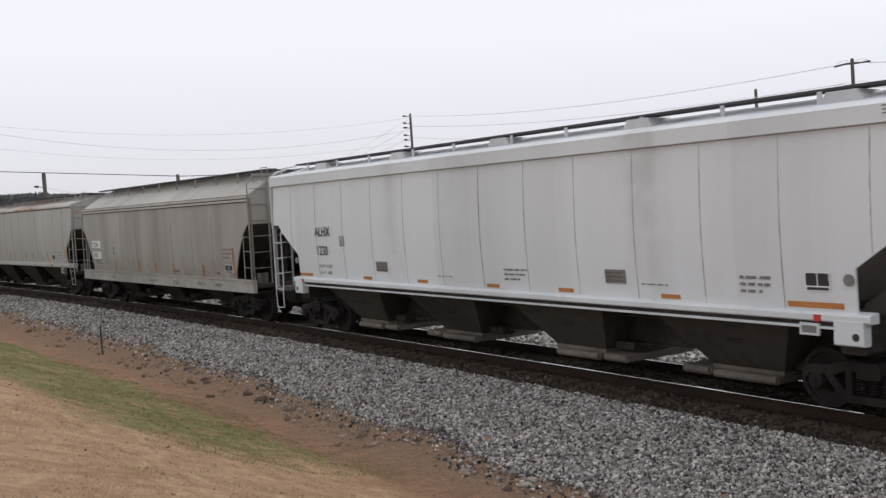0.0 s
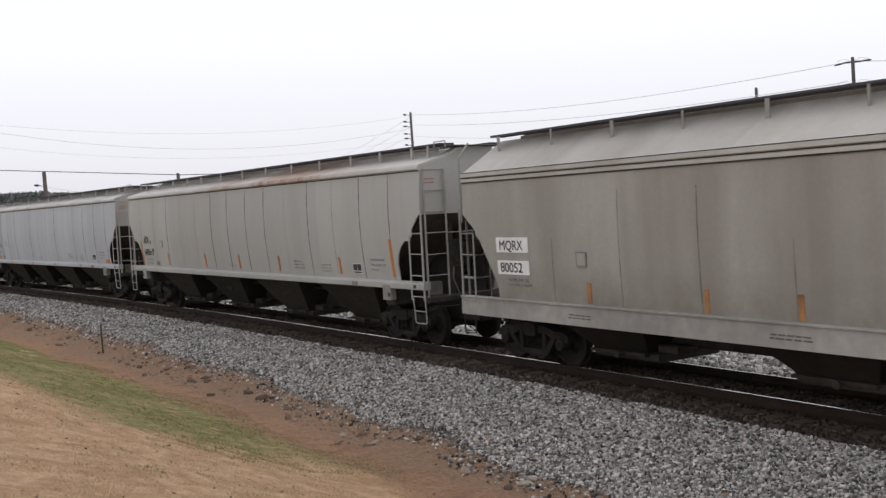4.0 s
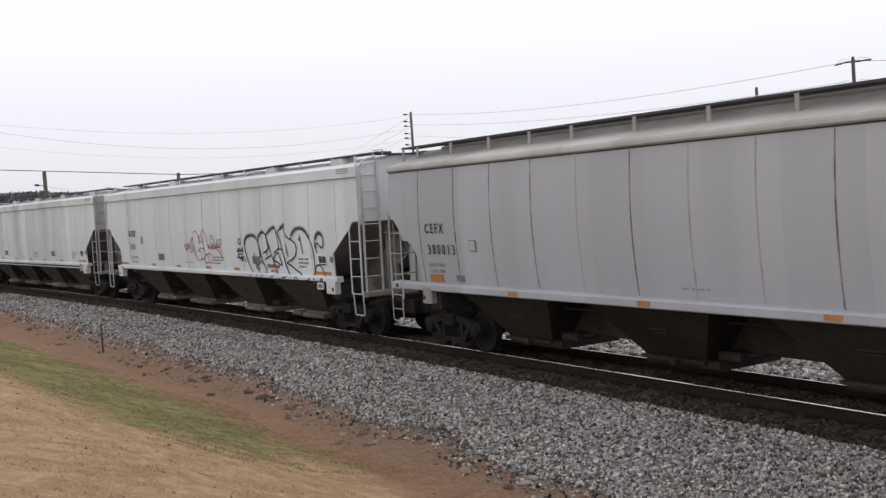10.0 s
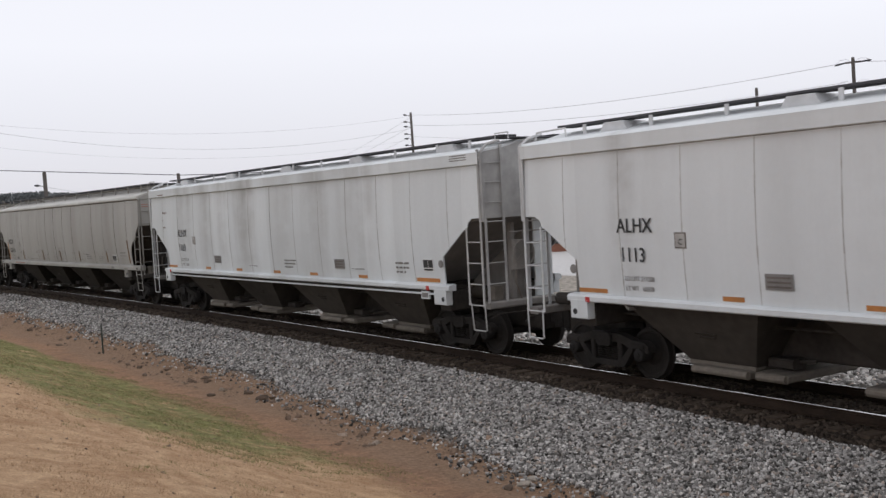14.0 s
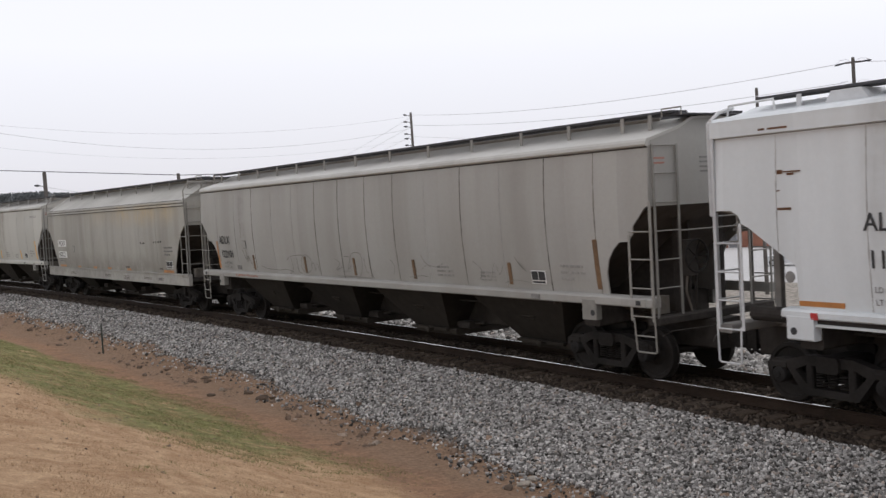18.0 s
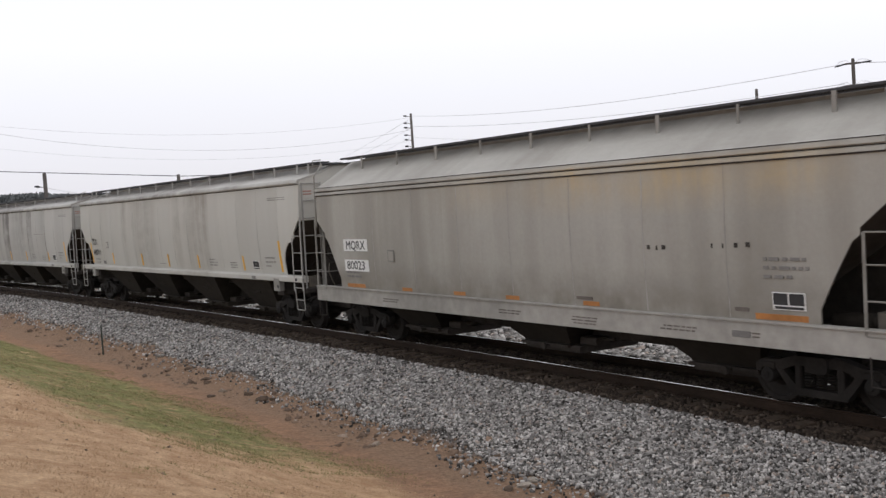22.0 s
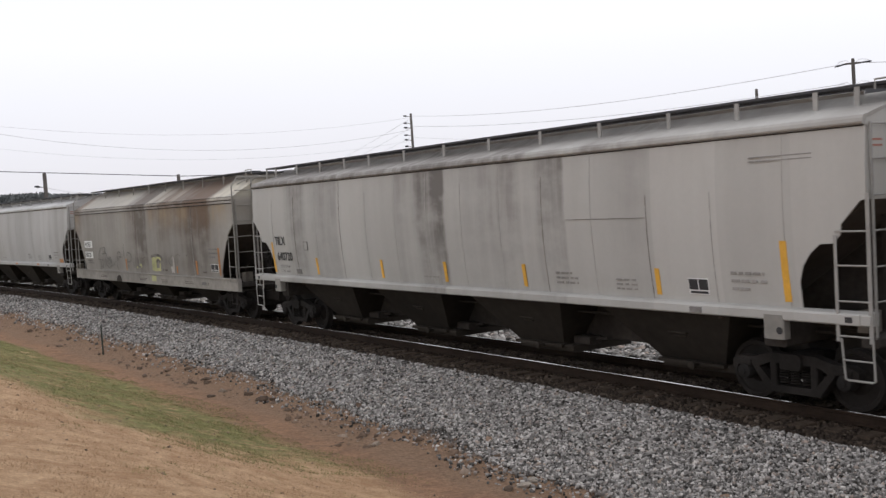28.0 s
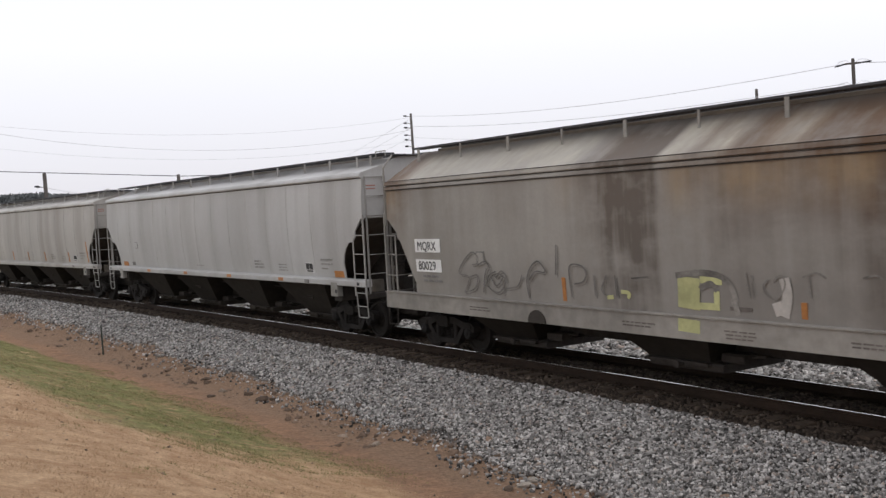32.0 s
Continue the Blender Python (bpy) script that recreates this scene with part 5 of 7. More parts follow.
                part("jacking_hole", Geo().disc((x + e * 0.11, sgn * 1.634, 1.23), (0, sgn, 0), [(-0.01, 0.055), (0.003, 0.055)], 14), MAT["black"], p)
    part("centre_sill", Geo().box(-h + 2.0, h - 2.0, -0.25, 0.25, 0.54, 1.20, 0.03), MAT["under"], car)
    part("brake_pipe", Geo().tube([(-h + 1, -0.75, 1.12), (h - 1, -0.75, 1.12)], 0.025, 6), MAT["under"], car)
    roof_fittings(car, k, trim_paint or paint, "hatches" if k is FLAT else "trough", end_paint, brackets)
    return car


def consolidated_stencil(car, k, x, z, w=0.42, h=0.26):
    p = plate(car, k, "data_panel", x, x + w, z, z + h, MAT["white_paint"], 0.005)
    for a, b, c, d in ((0.03, 0.47, 0.28, 0.94), (0.52, 0.96, 0.28, 0.94), (0.06, 0.94, 0.05, 0.2)):
        plate(car, k, "panel_field", x + a * w, x + b * w, z + c * h, z + d * h, MAT["black"], 0.009).parent = p


# ---- the train ----
TRAIN = []      # wagon and its arc length at the clip's start


def couple(car, s):
    TRAIN.append((car, s))
    return car


GROUP = "wagons of the freight train"
H_MARKS = ((3.85, 0.12, 2.40), (4.05, 0.05, 2.39), (4.18, 0.15, 2.40), (5.23, 0.05, 2.43), (5.45, 0.05, 2.43), (5.68, 0.12, 2.44), (5.90, 0.14, 2.45))


def flat_car(label, seed, dirt, number, limits, s, bands=(), boards=True):
    paint = wagon_paint("white_wagon_paint", (0.735, 0.766, 0.778), (0.30, 0.298, 0.286), dirt, 0.0, seed, 0.15, bands=bands, band_colour=(0.25, 0.235, 0.22))
    k = FLAT
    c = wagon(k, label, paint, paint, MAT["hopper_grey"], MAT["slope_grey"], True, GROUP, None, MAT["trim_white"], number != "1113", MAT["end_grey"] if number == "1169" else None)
    seams(c, k, k.joints, MAT["seam_light"], width=0.012)
    seams(c, k, [0.0], MAT["seam"], width=0.014)
    letters(c, k, "ALHX", -7.48, 2.66, 0.25, MAT["black"], 0.95)
    letters(c, k, number, -7.44, 2.16, 0.25, MAT["black"], 0.9)
    letters(c, k, "LD LMT " + limits[0], -7.36, 1.83, 0.085, MAT["faded"], 0.9)
    letters(c, k, "LT WT   " + limits[1], -7.36, 1.66, 0.085, MAT["faded"], 0.9)
    for x in (-8.6, -5.2, -2.7, -0.04, 2.22, 4.83):
        x += 0.14 if number == "1230" and x > -8 else 0
        plate(c, k, "reflector", x, x + (0.75 if x < -8 else 0.42), 1.585, 1.66, MAT["orange"], 0.006)
    plate(c, k, "reflector", 7.47, 8.39, 1.585, 1.67, MAT["orange"], 0.006)
    for x in (-8.28, 8.03):
        part("red_reflector", Geo().box(x - 0.06, x + 0.06, -1.632, -1.615, 1.41, 1.51, 0.004), MAT["red"], c)
    consolidated_stencil(c, k, 7.80, 1.83, 0.40, 0.27)
    for x in (8.5, -8.72):
        part("emblem", Geo().disc((x, -k.half_width(2.0), 2.0), (0, -1, 0), [(0, 0.085), (0.012, 0.085), (0.014, 0.05)], 16), MAT["faded"], c)
    b = plate(c, k, "class_box", -6.12, -5.87, 2.40, 2.66, MAT["seam"], 0.004)
    plate(c, k, "class_field", -6.10, -5.89, 2.42, 2.64, MAT["seam_light"], 0.008).parent = b
    letters(c, k, "C", -6.04, 2.46, 0.1, MAT["black"], 1.0, lift=0.008)
    if boards:
        for x in (-4.35, 3.67):
            b = plate(c, k, "routing_board", x, x + 0.5, 1.80, 2.04, MAT["faded"], 0.012)
            for i in range(3):
                plate(c, k, "board_slot", x + 0.04, x + 0.46, 1.83 + 0.07 * i, 1.86 + 0.07 * i, MAT["seam"], 0.016).parent = b
    bars(c, k, -1.7, 1.75, (0.55,), 0.025, 0.05, MAT["faded"])
    for z in (4.20, 4.25, 4.30):
        tagged(part("small_lettering", Geo().box(9.12, 9.72, -1.625, -1.617, z, z + 0.018, 0.001), MAT["faded"], c), kind="stuff")
    bars(c, k, 0.72, 1.95, (0.75, 0.7, 0.5), 0.035, 0.06, MAT["faded"])
    bars(c, k, 6.63, 1.97, (0.6, 0.55, 0.4), 0.045, 0.06, MAT["faded"])
    bars(c, k, 4.55, 1.80, (0.6,), 0.02, 0.05, MAT["faded"])
    b = part("data_box", Geo().box(7.70, 8.02, -1.585, -1.54, 1.20, 1.38, 0.01), paint, c)
    part("data_plate", Geo().box(7.74, 7.98, -1.592, -1.584, 1.24, 1.34, 0.002), MAT["faded"], b)
    return couple(c, s)


def round_car(label, paint, mark, number, limits, s, seam_mat, yellow=False, reflect="tilt", roof_paint=None):
    k = ROUND
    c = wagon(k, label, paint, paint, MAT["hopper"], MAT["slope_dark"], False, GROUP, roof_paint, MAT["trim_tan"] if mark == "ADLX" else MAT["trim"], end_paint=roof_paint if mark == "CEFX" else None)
    seams(c, k, k.joints, seam_mat, 0.010 if yellow else 0.017, yellow)
    if mark == "CEFX":
        letters(c, k, mark, -8.6, 2.67, 0.22, MAT["black"], 0.82, gap=1.42)
        letters(c, k, number, -8.55, 2.20, 0.22, MAT["black"], 0.85, gap=1.5)
    elif mark:
        letters(c, k, mark, -8.71, 2.42, 0.25, MAT["black"], 0.9)
        letters(c, k, number, -8.67, 1.98, 0.24, MAT["black"], 0.98)
    if limits:
        low = 0.0 if reflect == "tilt" else 0.15
        letters(c, k, "LD LMT " + limits[0], -8.55, 1.78 + low, 0.075, MAT["faded"], 0.9)
        letters(c, k, "LT WT   " + limits[1], -8.55, 1.64 + low, 0.075, MAT["faded"], 0.9)
    strip = MAT["yellow"] if yellow else MAT["orange"]
    if reflect == "tilt":
        for x in (-6.28, -2.88, -0.16, 2.6, 6.15):
            plate(c, k, "reflector", x, x + 0.10, 1.64, 2.08, MAT["dirty_reflector"] if mark == "ADLX" else strip, 0.006)
        plate(c, k, "reflector", -8.98, -8.87, 1.64, 2.5, strip, 0.006)
        plate(c, k, "reflector", 8.70, 8.82, 1.64, 2.54, MAT["dirty_reflector"] if mark == "ADLX" else strip, 0.006)
    else:
        for x in (-5.53, -1.9, 1.76, 5.37):
            part("reflector", Geo().box(x, x + 0.3, -1.635, -1.615, 1.42, 1.51, 0.003), MAT["orange"], c)
        for x, w in ((-8.6, 0.54), (8.42, 0.48)):
            plate(c, k, "reflector", x, x + w, 1.58, 1.75, MAT["orange"], 0.008)
    consolidated_stencil(c, k, 6.87, 1.68, 0.42, 0.26)
    bars(c, k, 7.75, 2.02, (0.62, 0.66, 0.35), 0.045, 0.075, MAT["faint"])
    bars(c, k, -1.0, 1.72, (0.6,), 0.03, 0.05, MAT["faint"])
    if yellow:
        for z in (3.70, 3.76):
            tagged(plate(c, k, "small_lettering", 8.2, 9.3, z, z + 0.02, MAT["faint"], 0.004), kind="stuff")
    bars(c, k, 3.6, 1.92, (0.45, 0.6, 0.6), 0.04, 0.05, MAT["faint"])
    bars(c, k, 5.2, 1.85, (0.5, 0.5, 0.5), 0.03, 0.05, MAT["faint"])
    b = plate(c, k, "class_box", -6.9, -6.66, 2.28, 2.52, MAT["faded"], 0.004)
    plate(c, k, "class_field", -6.88, -6.68, 2.30, 2.50, paint, 0.008).parent = b
    plate(c, k, "data_plate", -7.55, -7.25, 1.62, 1.75, MAT["faded"], 0.008)
    x = k.length / 2 - 0.012
    for z in (3.64, 3.72, 3.80, 3.88):
        tagged(part("small_lettering", Geo().box(x, x + 0.006, -0.28, 0.05, z, z + 0.03, 0.001), MAT["faded"], c), kind="stuff")
    for z in (3.80, 3.88):
        tagged(part("small_lettering", Geo().box(x, x + 0.006, -1.42, -1.16, z, z + 0.03, 0.001), MAT["red_faded"], c), kind="stuff")
    for x in (9.78, -9.90):
        b = part("corner_casting", Geo().box(x - 0.10, x + 0.22, -1.64, -1.58, 1.385, 1.535, 0.012), paint, c)
        part("casting_hole", Geo().box(x, x + 0.11, -1.646, -1.638, 1.42, 1.50, 0.002), MAT["black"], b)
    part("sill_plate", Geo().box(6.98, 7.22, -1.64, -1.62, 1.41, 1.50, 0.004), MAT["faded"], c)
    return couple(c, s)


def deep_car(label, paint, number, s, reflectors, shift=0.0, wide=1.03, joints=(-5.33, -3.5, -1.7, 0.1, 1.93, 3.75, 5.5), roof_paint=None):
    k = DEEP
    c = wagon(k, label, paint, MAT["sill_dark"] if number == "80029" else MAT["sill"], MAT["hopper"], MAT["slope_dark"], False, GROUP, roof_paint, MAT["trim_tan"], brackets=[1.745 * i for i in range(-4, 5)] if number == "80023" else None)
    seams(c, k, joints, (MAT["seam_tan"], MAT["seam"], MAT["seam_tan"]) if number == "80052" else MAT["seam_light"], 0.012, number == "80052")
    for z0, z1, text in ((2.28, 2.58, "MQRX"), (1.84 - 0.35 * (wide - 1.03), 2.12 - 0.3 * (wide - 1.03), number)):
        plate(c, k, "number_patch", -6.95 + shift, -6.95 + shift + wide, z0, z1, MAT["white_paint"], 0.004)
        letters(c, k, text, -6.95 + shift + 0.09 * wide, z0 + 0.045, 0.2 + 0.1 * (wide - 1.03), MAT["black"], (0.95 if text == "MQRX" else 1.05) * wide / 1.03)
    bars(c, k, -6.8, 1.72, (0.7, 0.8), 0.05, 0.05, MAT["faded"])
    for x, w, z0, z1 in reflectors:
        plate(c, k, "reflector", x, x + w, z0, z1, MAT["rusty_reflector" if number == "80052" else "orange"], 0.006)
    b = plate(c, k, "class_box", -4.67, -4.39, 2.04, 2.32, MAT["faded"], 0.004)
    plate(c, k, "class_field", -4.64, -4.42, 2.07, 2.29, paint, 0.008).parent = b
    consolidated_stencil(c, k, 6.33, 1.53, 0.57, 0.26)
    bars(c, k, 6.2, 2.25, (0.75, 0.8, 0.5), 0.05, 0.08, MAT["faded"])
    rng = random.Random(int(number))
    for x, w, rows in ((-4.98, 0.7, 2), (-0.38, 0.7, 2), (1.87, 0.6, 3), (4.1, 0.72, 2), (5.81, 0.33, 2)):
        g = Geo()
        for i in range(rows):
            u = x + rng.uniform(0, 0.08)
            while u < x + w:
                d = rng.uniform(0.05, 0.16)
                g.box(u, u + d, -1.612, -1.604, 1.145 - 0.055 * i, 1.17 - 0.055 * i, 0.001)
                u += d + rng.uniform(0.02, 0.04)
        tagged(part("small_lettering", g, MAT["seam"], c), kind="stuff")
    for x, w in ((1.98, 0.42), (5.62, 0.26)):
        plate(c, k, "data_plate", x, x + w, 1.47, 1.53, MAT["seam"], 0.006)
    x = k.length / 2 - 0.012
    b = part("end_number_patch", Geo().box(x, x + 0.008, 0.30, 0.60, 3.84, 4.16, 0.001), MAT["white_paint"], c)
    for z in (3.90, 4.04):
        part("number_bar", Geo().box(x + 0.008, x + 0.012, 0.34, 0.56, z, z + 0.07, 0.001), MAT["black"], b)
    for z in (3.17, 3.27, 3.37, 3.47):
        tagged(part("small_lettering", Geo().box(x, x + 0.006, -0.68, -0.22, z, z + 0.035, 0.001), MAT["faded"], c), kind="stuff")
    part("sill_plate", Geo().box(5.6, 5.95, -1.616, -1.604, 1.08, 1.18, 0.003), MAT["faded"], c)
    if number == "80029":
        arch = [(-2.7 + 0.27 * math.cos(i * math.pi / 12), 0.965 + 0.25 * math.sin(i * math.pi / 12)) for i in range(13)]
        part("arched_cover", Geo().prism(arch, "y", -1.50, -1.625), MAT["hopper_grey"], c, "arched grey inspection cover")
    return couple(c, s)


def build_train():
    tan = (0.47, 0.45, 0.41)
    grey = (0.60, 0.595, 0.57)
    flat_car("clean white flat-sided covered hopper wagon", 1.0, 0.10, "1230", ("217200", "68800"), CAR_S[0], [(-10, 0.0), (-4.0, 0.05), (-3.5, 0.2), (-3.0, 0.0), (0.02, 0.1), (0.6, 0.0), (4.1, 0.05), (4.5, 0.22), (4.9, 0.22), (5.4, 0.0), (7.0, 0.1), (8, 0.0)])
    plate(TRAIN[0][0], FLAT, "repainted_patch", -3.67, -3.14, 1.66, 2.22, MAT["repaint"], 0.004, "pale grey repainted patch")
    # 80052's roof repeats the side's tan, lightened for sky light from above
    deep_car("dusty tan covered hopper wagon with a deep side sill", wagon_paint("tan_wagon_paint", (0.415, 0.400, 0.362), (0.195, 0.176, 0.147), 0.55, 0.0, 3.0, 1.1), "80052", CAR_S[1],
             [(-4.42, 0.1, 1.38, 1.76), (-1.65, 0.1, 1.38, 1.76), (0.12, 0.1, 1.38, 1.76), (1.86, 0.12, 1.36, 1.76), (4.50, 0.11, 1.38, 1.76), (6.95, 0.12, 1.42, 2.32)], -0.15,
             roof_paint=wagon_paint("dusty_tan_roof_paint", (0.475, 0.458, 0.415), (0.23, 0.205, 0.17), 0.45, 0.0, 7.0, 0.0))
    beige = wagon_paint("beige_wagon_paint", (0.428, 0.425, 0.398), (0.275, 0.260, 0.229), 0.30, 0.0, 5.0, 0.3)
    worn = round_car("grey beige covered hopper wagon with rusty roof edge", beige,
              "TILX", "648557", ("218600", "66000"), CAR_S[2], (MAT["seam"], MAT["seam"], MAT["seam_light"]),
              roof_paint=wagon_paint("rusty_roof_paint", (0.50, 0.49, 0.455), (0.30, 0.28, 0.245), 0.3, 0.0, 6.0, 0.0, (0.21, 0.105, 0.05), rust_bands=[(-10, 0.0), (-3.0, 0.1), (-0.5, 0.5), (0.8, 0.15), (2.0, 0.7), (3.5, 0.6), (4.4, 0.8), (5.2, 0.5), (6.5, 0.15), (10, 0.0)]))
    for x0, x1, z0, z1 in ((-8.70, -8.50, 2.52, 2.70), (-8.50, -8.42, 2.60, 2.70), (-7.98, -7.90, 2.40, 2.53), (-8.10, -7.78, 2.13, 2.24), (-7.92, -7.80, 1.95, 2.06)):
        plate(worn, ROUND, "worn_patch", x0, x1, z0, z1, beige, 0.012, "patch where the lettering has worn off")
    round_car("blue-grey covered hopper wagon with rounded sides", wagon_paint("grey_wagon_paint", (0.472, 0.487, 0.515), (0.285, 0.288, 0.295), 0.28, 0.0, 9.0, 0.3),
              "CEFX", "380013", ("218000", "67000"), CAR_S[3], (MAT["seam"], MAT["seam_light"]), reflect="flat",
              roof_paint=wagon_paint("cream_roof_paint", (0.50, 0.485, 0.455), (0.23, 0.21, 0.185), 0.5, 0.0, 11.0, 0.0))
    e = flat_car("white covered hopper wagon with red and black spray writing", 13.0, 0.16, "1113", ("217200", "68800"), CAR_S[4], [(-10, 0.0), (-7.9, 0.0), (-7.4, 0.3), (-6.9, 0.1), (-5.0, 0.0), (-1.5, 0.15), (-1.0, 0.0), (4.0, 0.12), (5.0, 0.0), (10, 0.0)])
    graffiti_white(e)
    f = flat_car("white covered hopper wagon streaked with grey dirt", 21.0, 0.22, "1169", ("217200", "68800"), CAR_S[5], [(-10, 0.0), (-7.6, 0.0), (-7.3, 0.25), (-6.7, 0.1), (-6.4, 0.3), (-5.9, 0.0), (-4.7, 0.35), (-4.2, 0.05), (-3.5, 0.3), (-2.8, 0.05), (-1.9, 0.4), (-1.2, 0.35), (-0.8, 0.0), (1.0, 0.2), (1.6, 0.0), (3.1, 0.3), (3.6, 0.05), (5.6, 0.25), (6.2, 0.0)])
    for x, z, w, t in ((-8.88, 3.49, 0.10, 0.06), (-8.77, 3.51, 0.30, 0.02), (-8.71, 3.47, 0.12, 0.03), (-8.88, 3.24, 0.05, 0.02), (-8.88, 2.97, 0.24, 0.035)):
        plate(f, FLAT, "rust_mark", x, x + w, z, z + t, MAT["rust"], 0.004, "brown rust mark")
    for x, w in ((-9.15, 0.12), (-8.98, 0.35)):
        part("rust_mark", Geo().box(x, x + w, -1.623, -1.617, 4.14, 4.17, 0.001), MAT["rust"], f, "brown rust mark")
    g = round_car("grimy beige covered hopper wagon with scrawled side", wagon_paint("grimy_wagon_paint", (0.405, 0.397, 0.372), (0.245, 0.228, 0.203), 0.42, 0.0, 17.0, 0.5, bands=[(-9.5, 0.0), (-7.3, 0.0), (-7.0, 0.5), (-6.75, 0.45), (-6.5, 0.05), (-4.0, 0.12), (-3.4, 0.0), (1.0, 0.0), (1.5, 0.15), (2.2, 0.0), (6.0, 0.0), (6.6, 0.2), (7.2, 0.0)], band_colour=(0.20, 0.185, 0.165)),
                  "ADLX", "122101", ("218600", "66000"), CAR_S[6], (MAT["seam"], MAT["seam_tan"], MAT["seam_light"]),
                  roof_paint=wagon_paint("dull_cream_roof_paint", (0.50, 0.488, 0.455), (0.27, 0.25, 0.22), 0.30, 0.0, 19.0, 0.0))
    scrawl(g)
    h = deep_car("tan covered hopper wagon with white number patches", wagon_paint("tan_wagon_paint", (0.438, 0.424, 0.384), (0.195, 0.179, 0.152), 0.52, 0.0, 27.0, 1.2, stains=(([(-8, 0.0), (-3.0, 0.02), (-1.0, 0.15), (0.5, 0.06), (2.0, 0.45), (3.2, 0.15), (4.4, 0.5), (5.6, 0.2), (6.6, 0.4), (7.8, 0.03)], (0.50, 0.37, 0.19), 2.95, 3.5, 0.0, 3.8),)), "80023", CAR_S[7],
             [(-6.80, 0.9, 1.37, 1.46), (-4.15, 0.43, 1.37, 1.45), (-2.02, 0.43, 1.37, 1.45), (-0.17, 0.43, 1.37, 1.45), (2.14, 0.43, 1.37, 1.45), (6.0, 0.93, 1.37, 1.46)], 0.11, 1.21)
    for x, w, z in H_MARKS:
        plate(h, DEEP, "paint_smear", x, x + 0.5 * w, z, z + 0.07, MAT["shade_and_smear"], 0.005, "dark paint smear")
    round_car("cream covered hopper wagon with yellow reflectors", wagon_paint("cream_wagon_paint", (0.535, 0.526, 0.487), (0.310, 0.282, 0.238), 0.16, 0.06, 31.0, 0.25, bands=[(-9, 0), (-4.9, 0.05), (-4.5, 0.35), (-4.1, 0.05), (-2.9, 0.3), (-1.6, 0.32), (-1.0, 0.05), (0.6, 0.05), (1.1, 0.4), (1.5, 0.1), (2.4, 0.35), (3.6, 0.4), (3.85, 0.03), (10, 0)], band_colour=(0.27, 0.245, 0.21), power=2.3),
              "TILX", "640711", ("218600", "66000"), CAR_S[8], MAT["seam_pale"], yellow=True,
              roof_paint=wagon_paint("dirty_cream_roof_paint", (0.52, 0.51, 0.475), (0.24, 0.22, 0.19), 0.4, 0.0, 61.0, 0.0, bands=[(-10, 0.5), (-3.0, 0.6), (0.8, 0.75), (1.4, 0.2), (2.2, 0.55), (3.4, 0.5), (4.2, 0.2), (6.0, 0.4), (7.0, 0.15), (10, 0.2)], band_colour=(0.20, 0.185, 0.165)))
    round_car("streaked cream covered hopper wagon with yellow reflectors", wagon_paint("streaked_wagon_paint", (0.515, 0.508, 0.480), (0.212, 0.196, 0.178), 0.20, 0.04, 35.4, 0.2, bands=[(-8.1, 0), (-7.5, 0.5), (-6.9, 0.5), (-6.6, 0.08), (-5.9, 0.3), (-5.0, 0.32), (-4.6, 0.04), (-2.1, 0.05), (-1.75, 0.4), (-1.35, 0.08), (-1.0, 0.6), (-0.35, 0.75), (0.0, 0.85), (0.07, 0.12), (1.6, 0.30), (2.60, 0.45), (2.67, 0.1), (3.2, 0.42), (3.93, 0.55), (4.0, 0.04), (5.2, 0.08), (6.0, 0.25), (6.3, 0.03)], band_colour=(0.15, 0.14, 0.13)),
              "TILX", "640720", ("218600", "66000"), CAR_S[9], (MAT["seam_tan"], MAT["seam_pale"], MAT["seam_light"]), yellow=True,
              roof_paint=wagon_paint("sooty_cream_roof_paint", (0.50, 0.49, 0.46), (0.22, 0.20, 0.18), 0.4, 0.0, 67.0, 0.0, bands=[(-10, 0.9), (-7.0, 0.8), (-4.0, 0.7), (1.0, 0.75), (2.7, 0.8), (3.1, 0.15), (4.2, 0.2), (4.8, 0.55), (5.8, 0.3), (7.5, 0.2), (10, 0.15)], band_colour=(0.17, 0.155, 0.14)))
    plate(TRAIN[-1][0], ROUND, "weld_seam", 4.02, 6.03, 2.918, 2.928, MAT["seam_tan"], 0.004, "thin weld line below a replaced side panel")
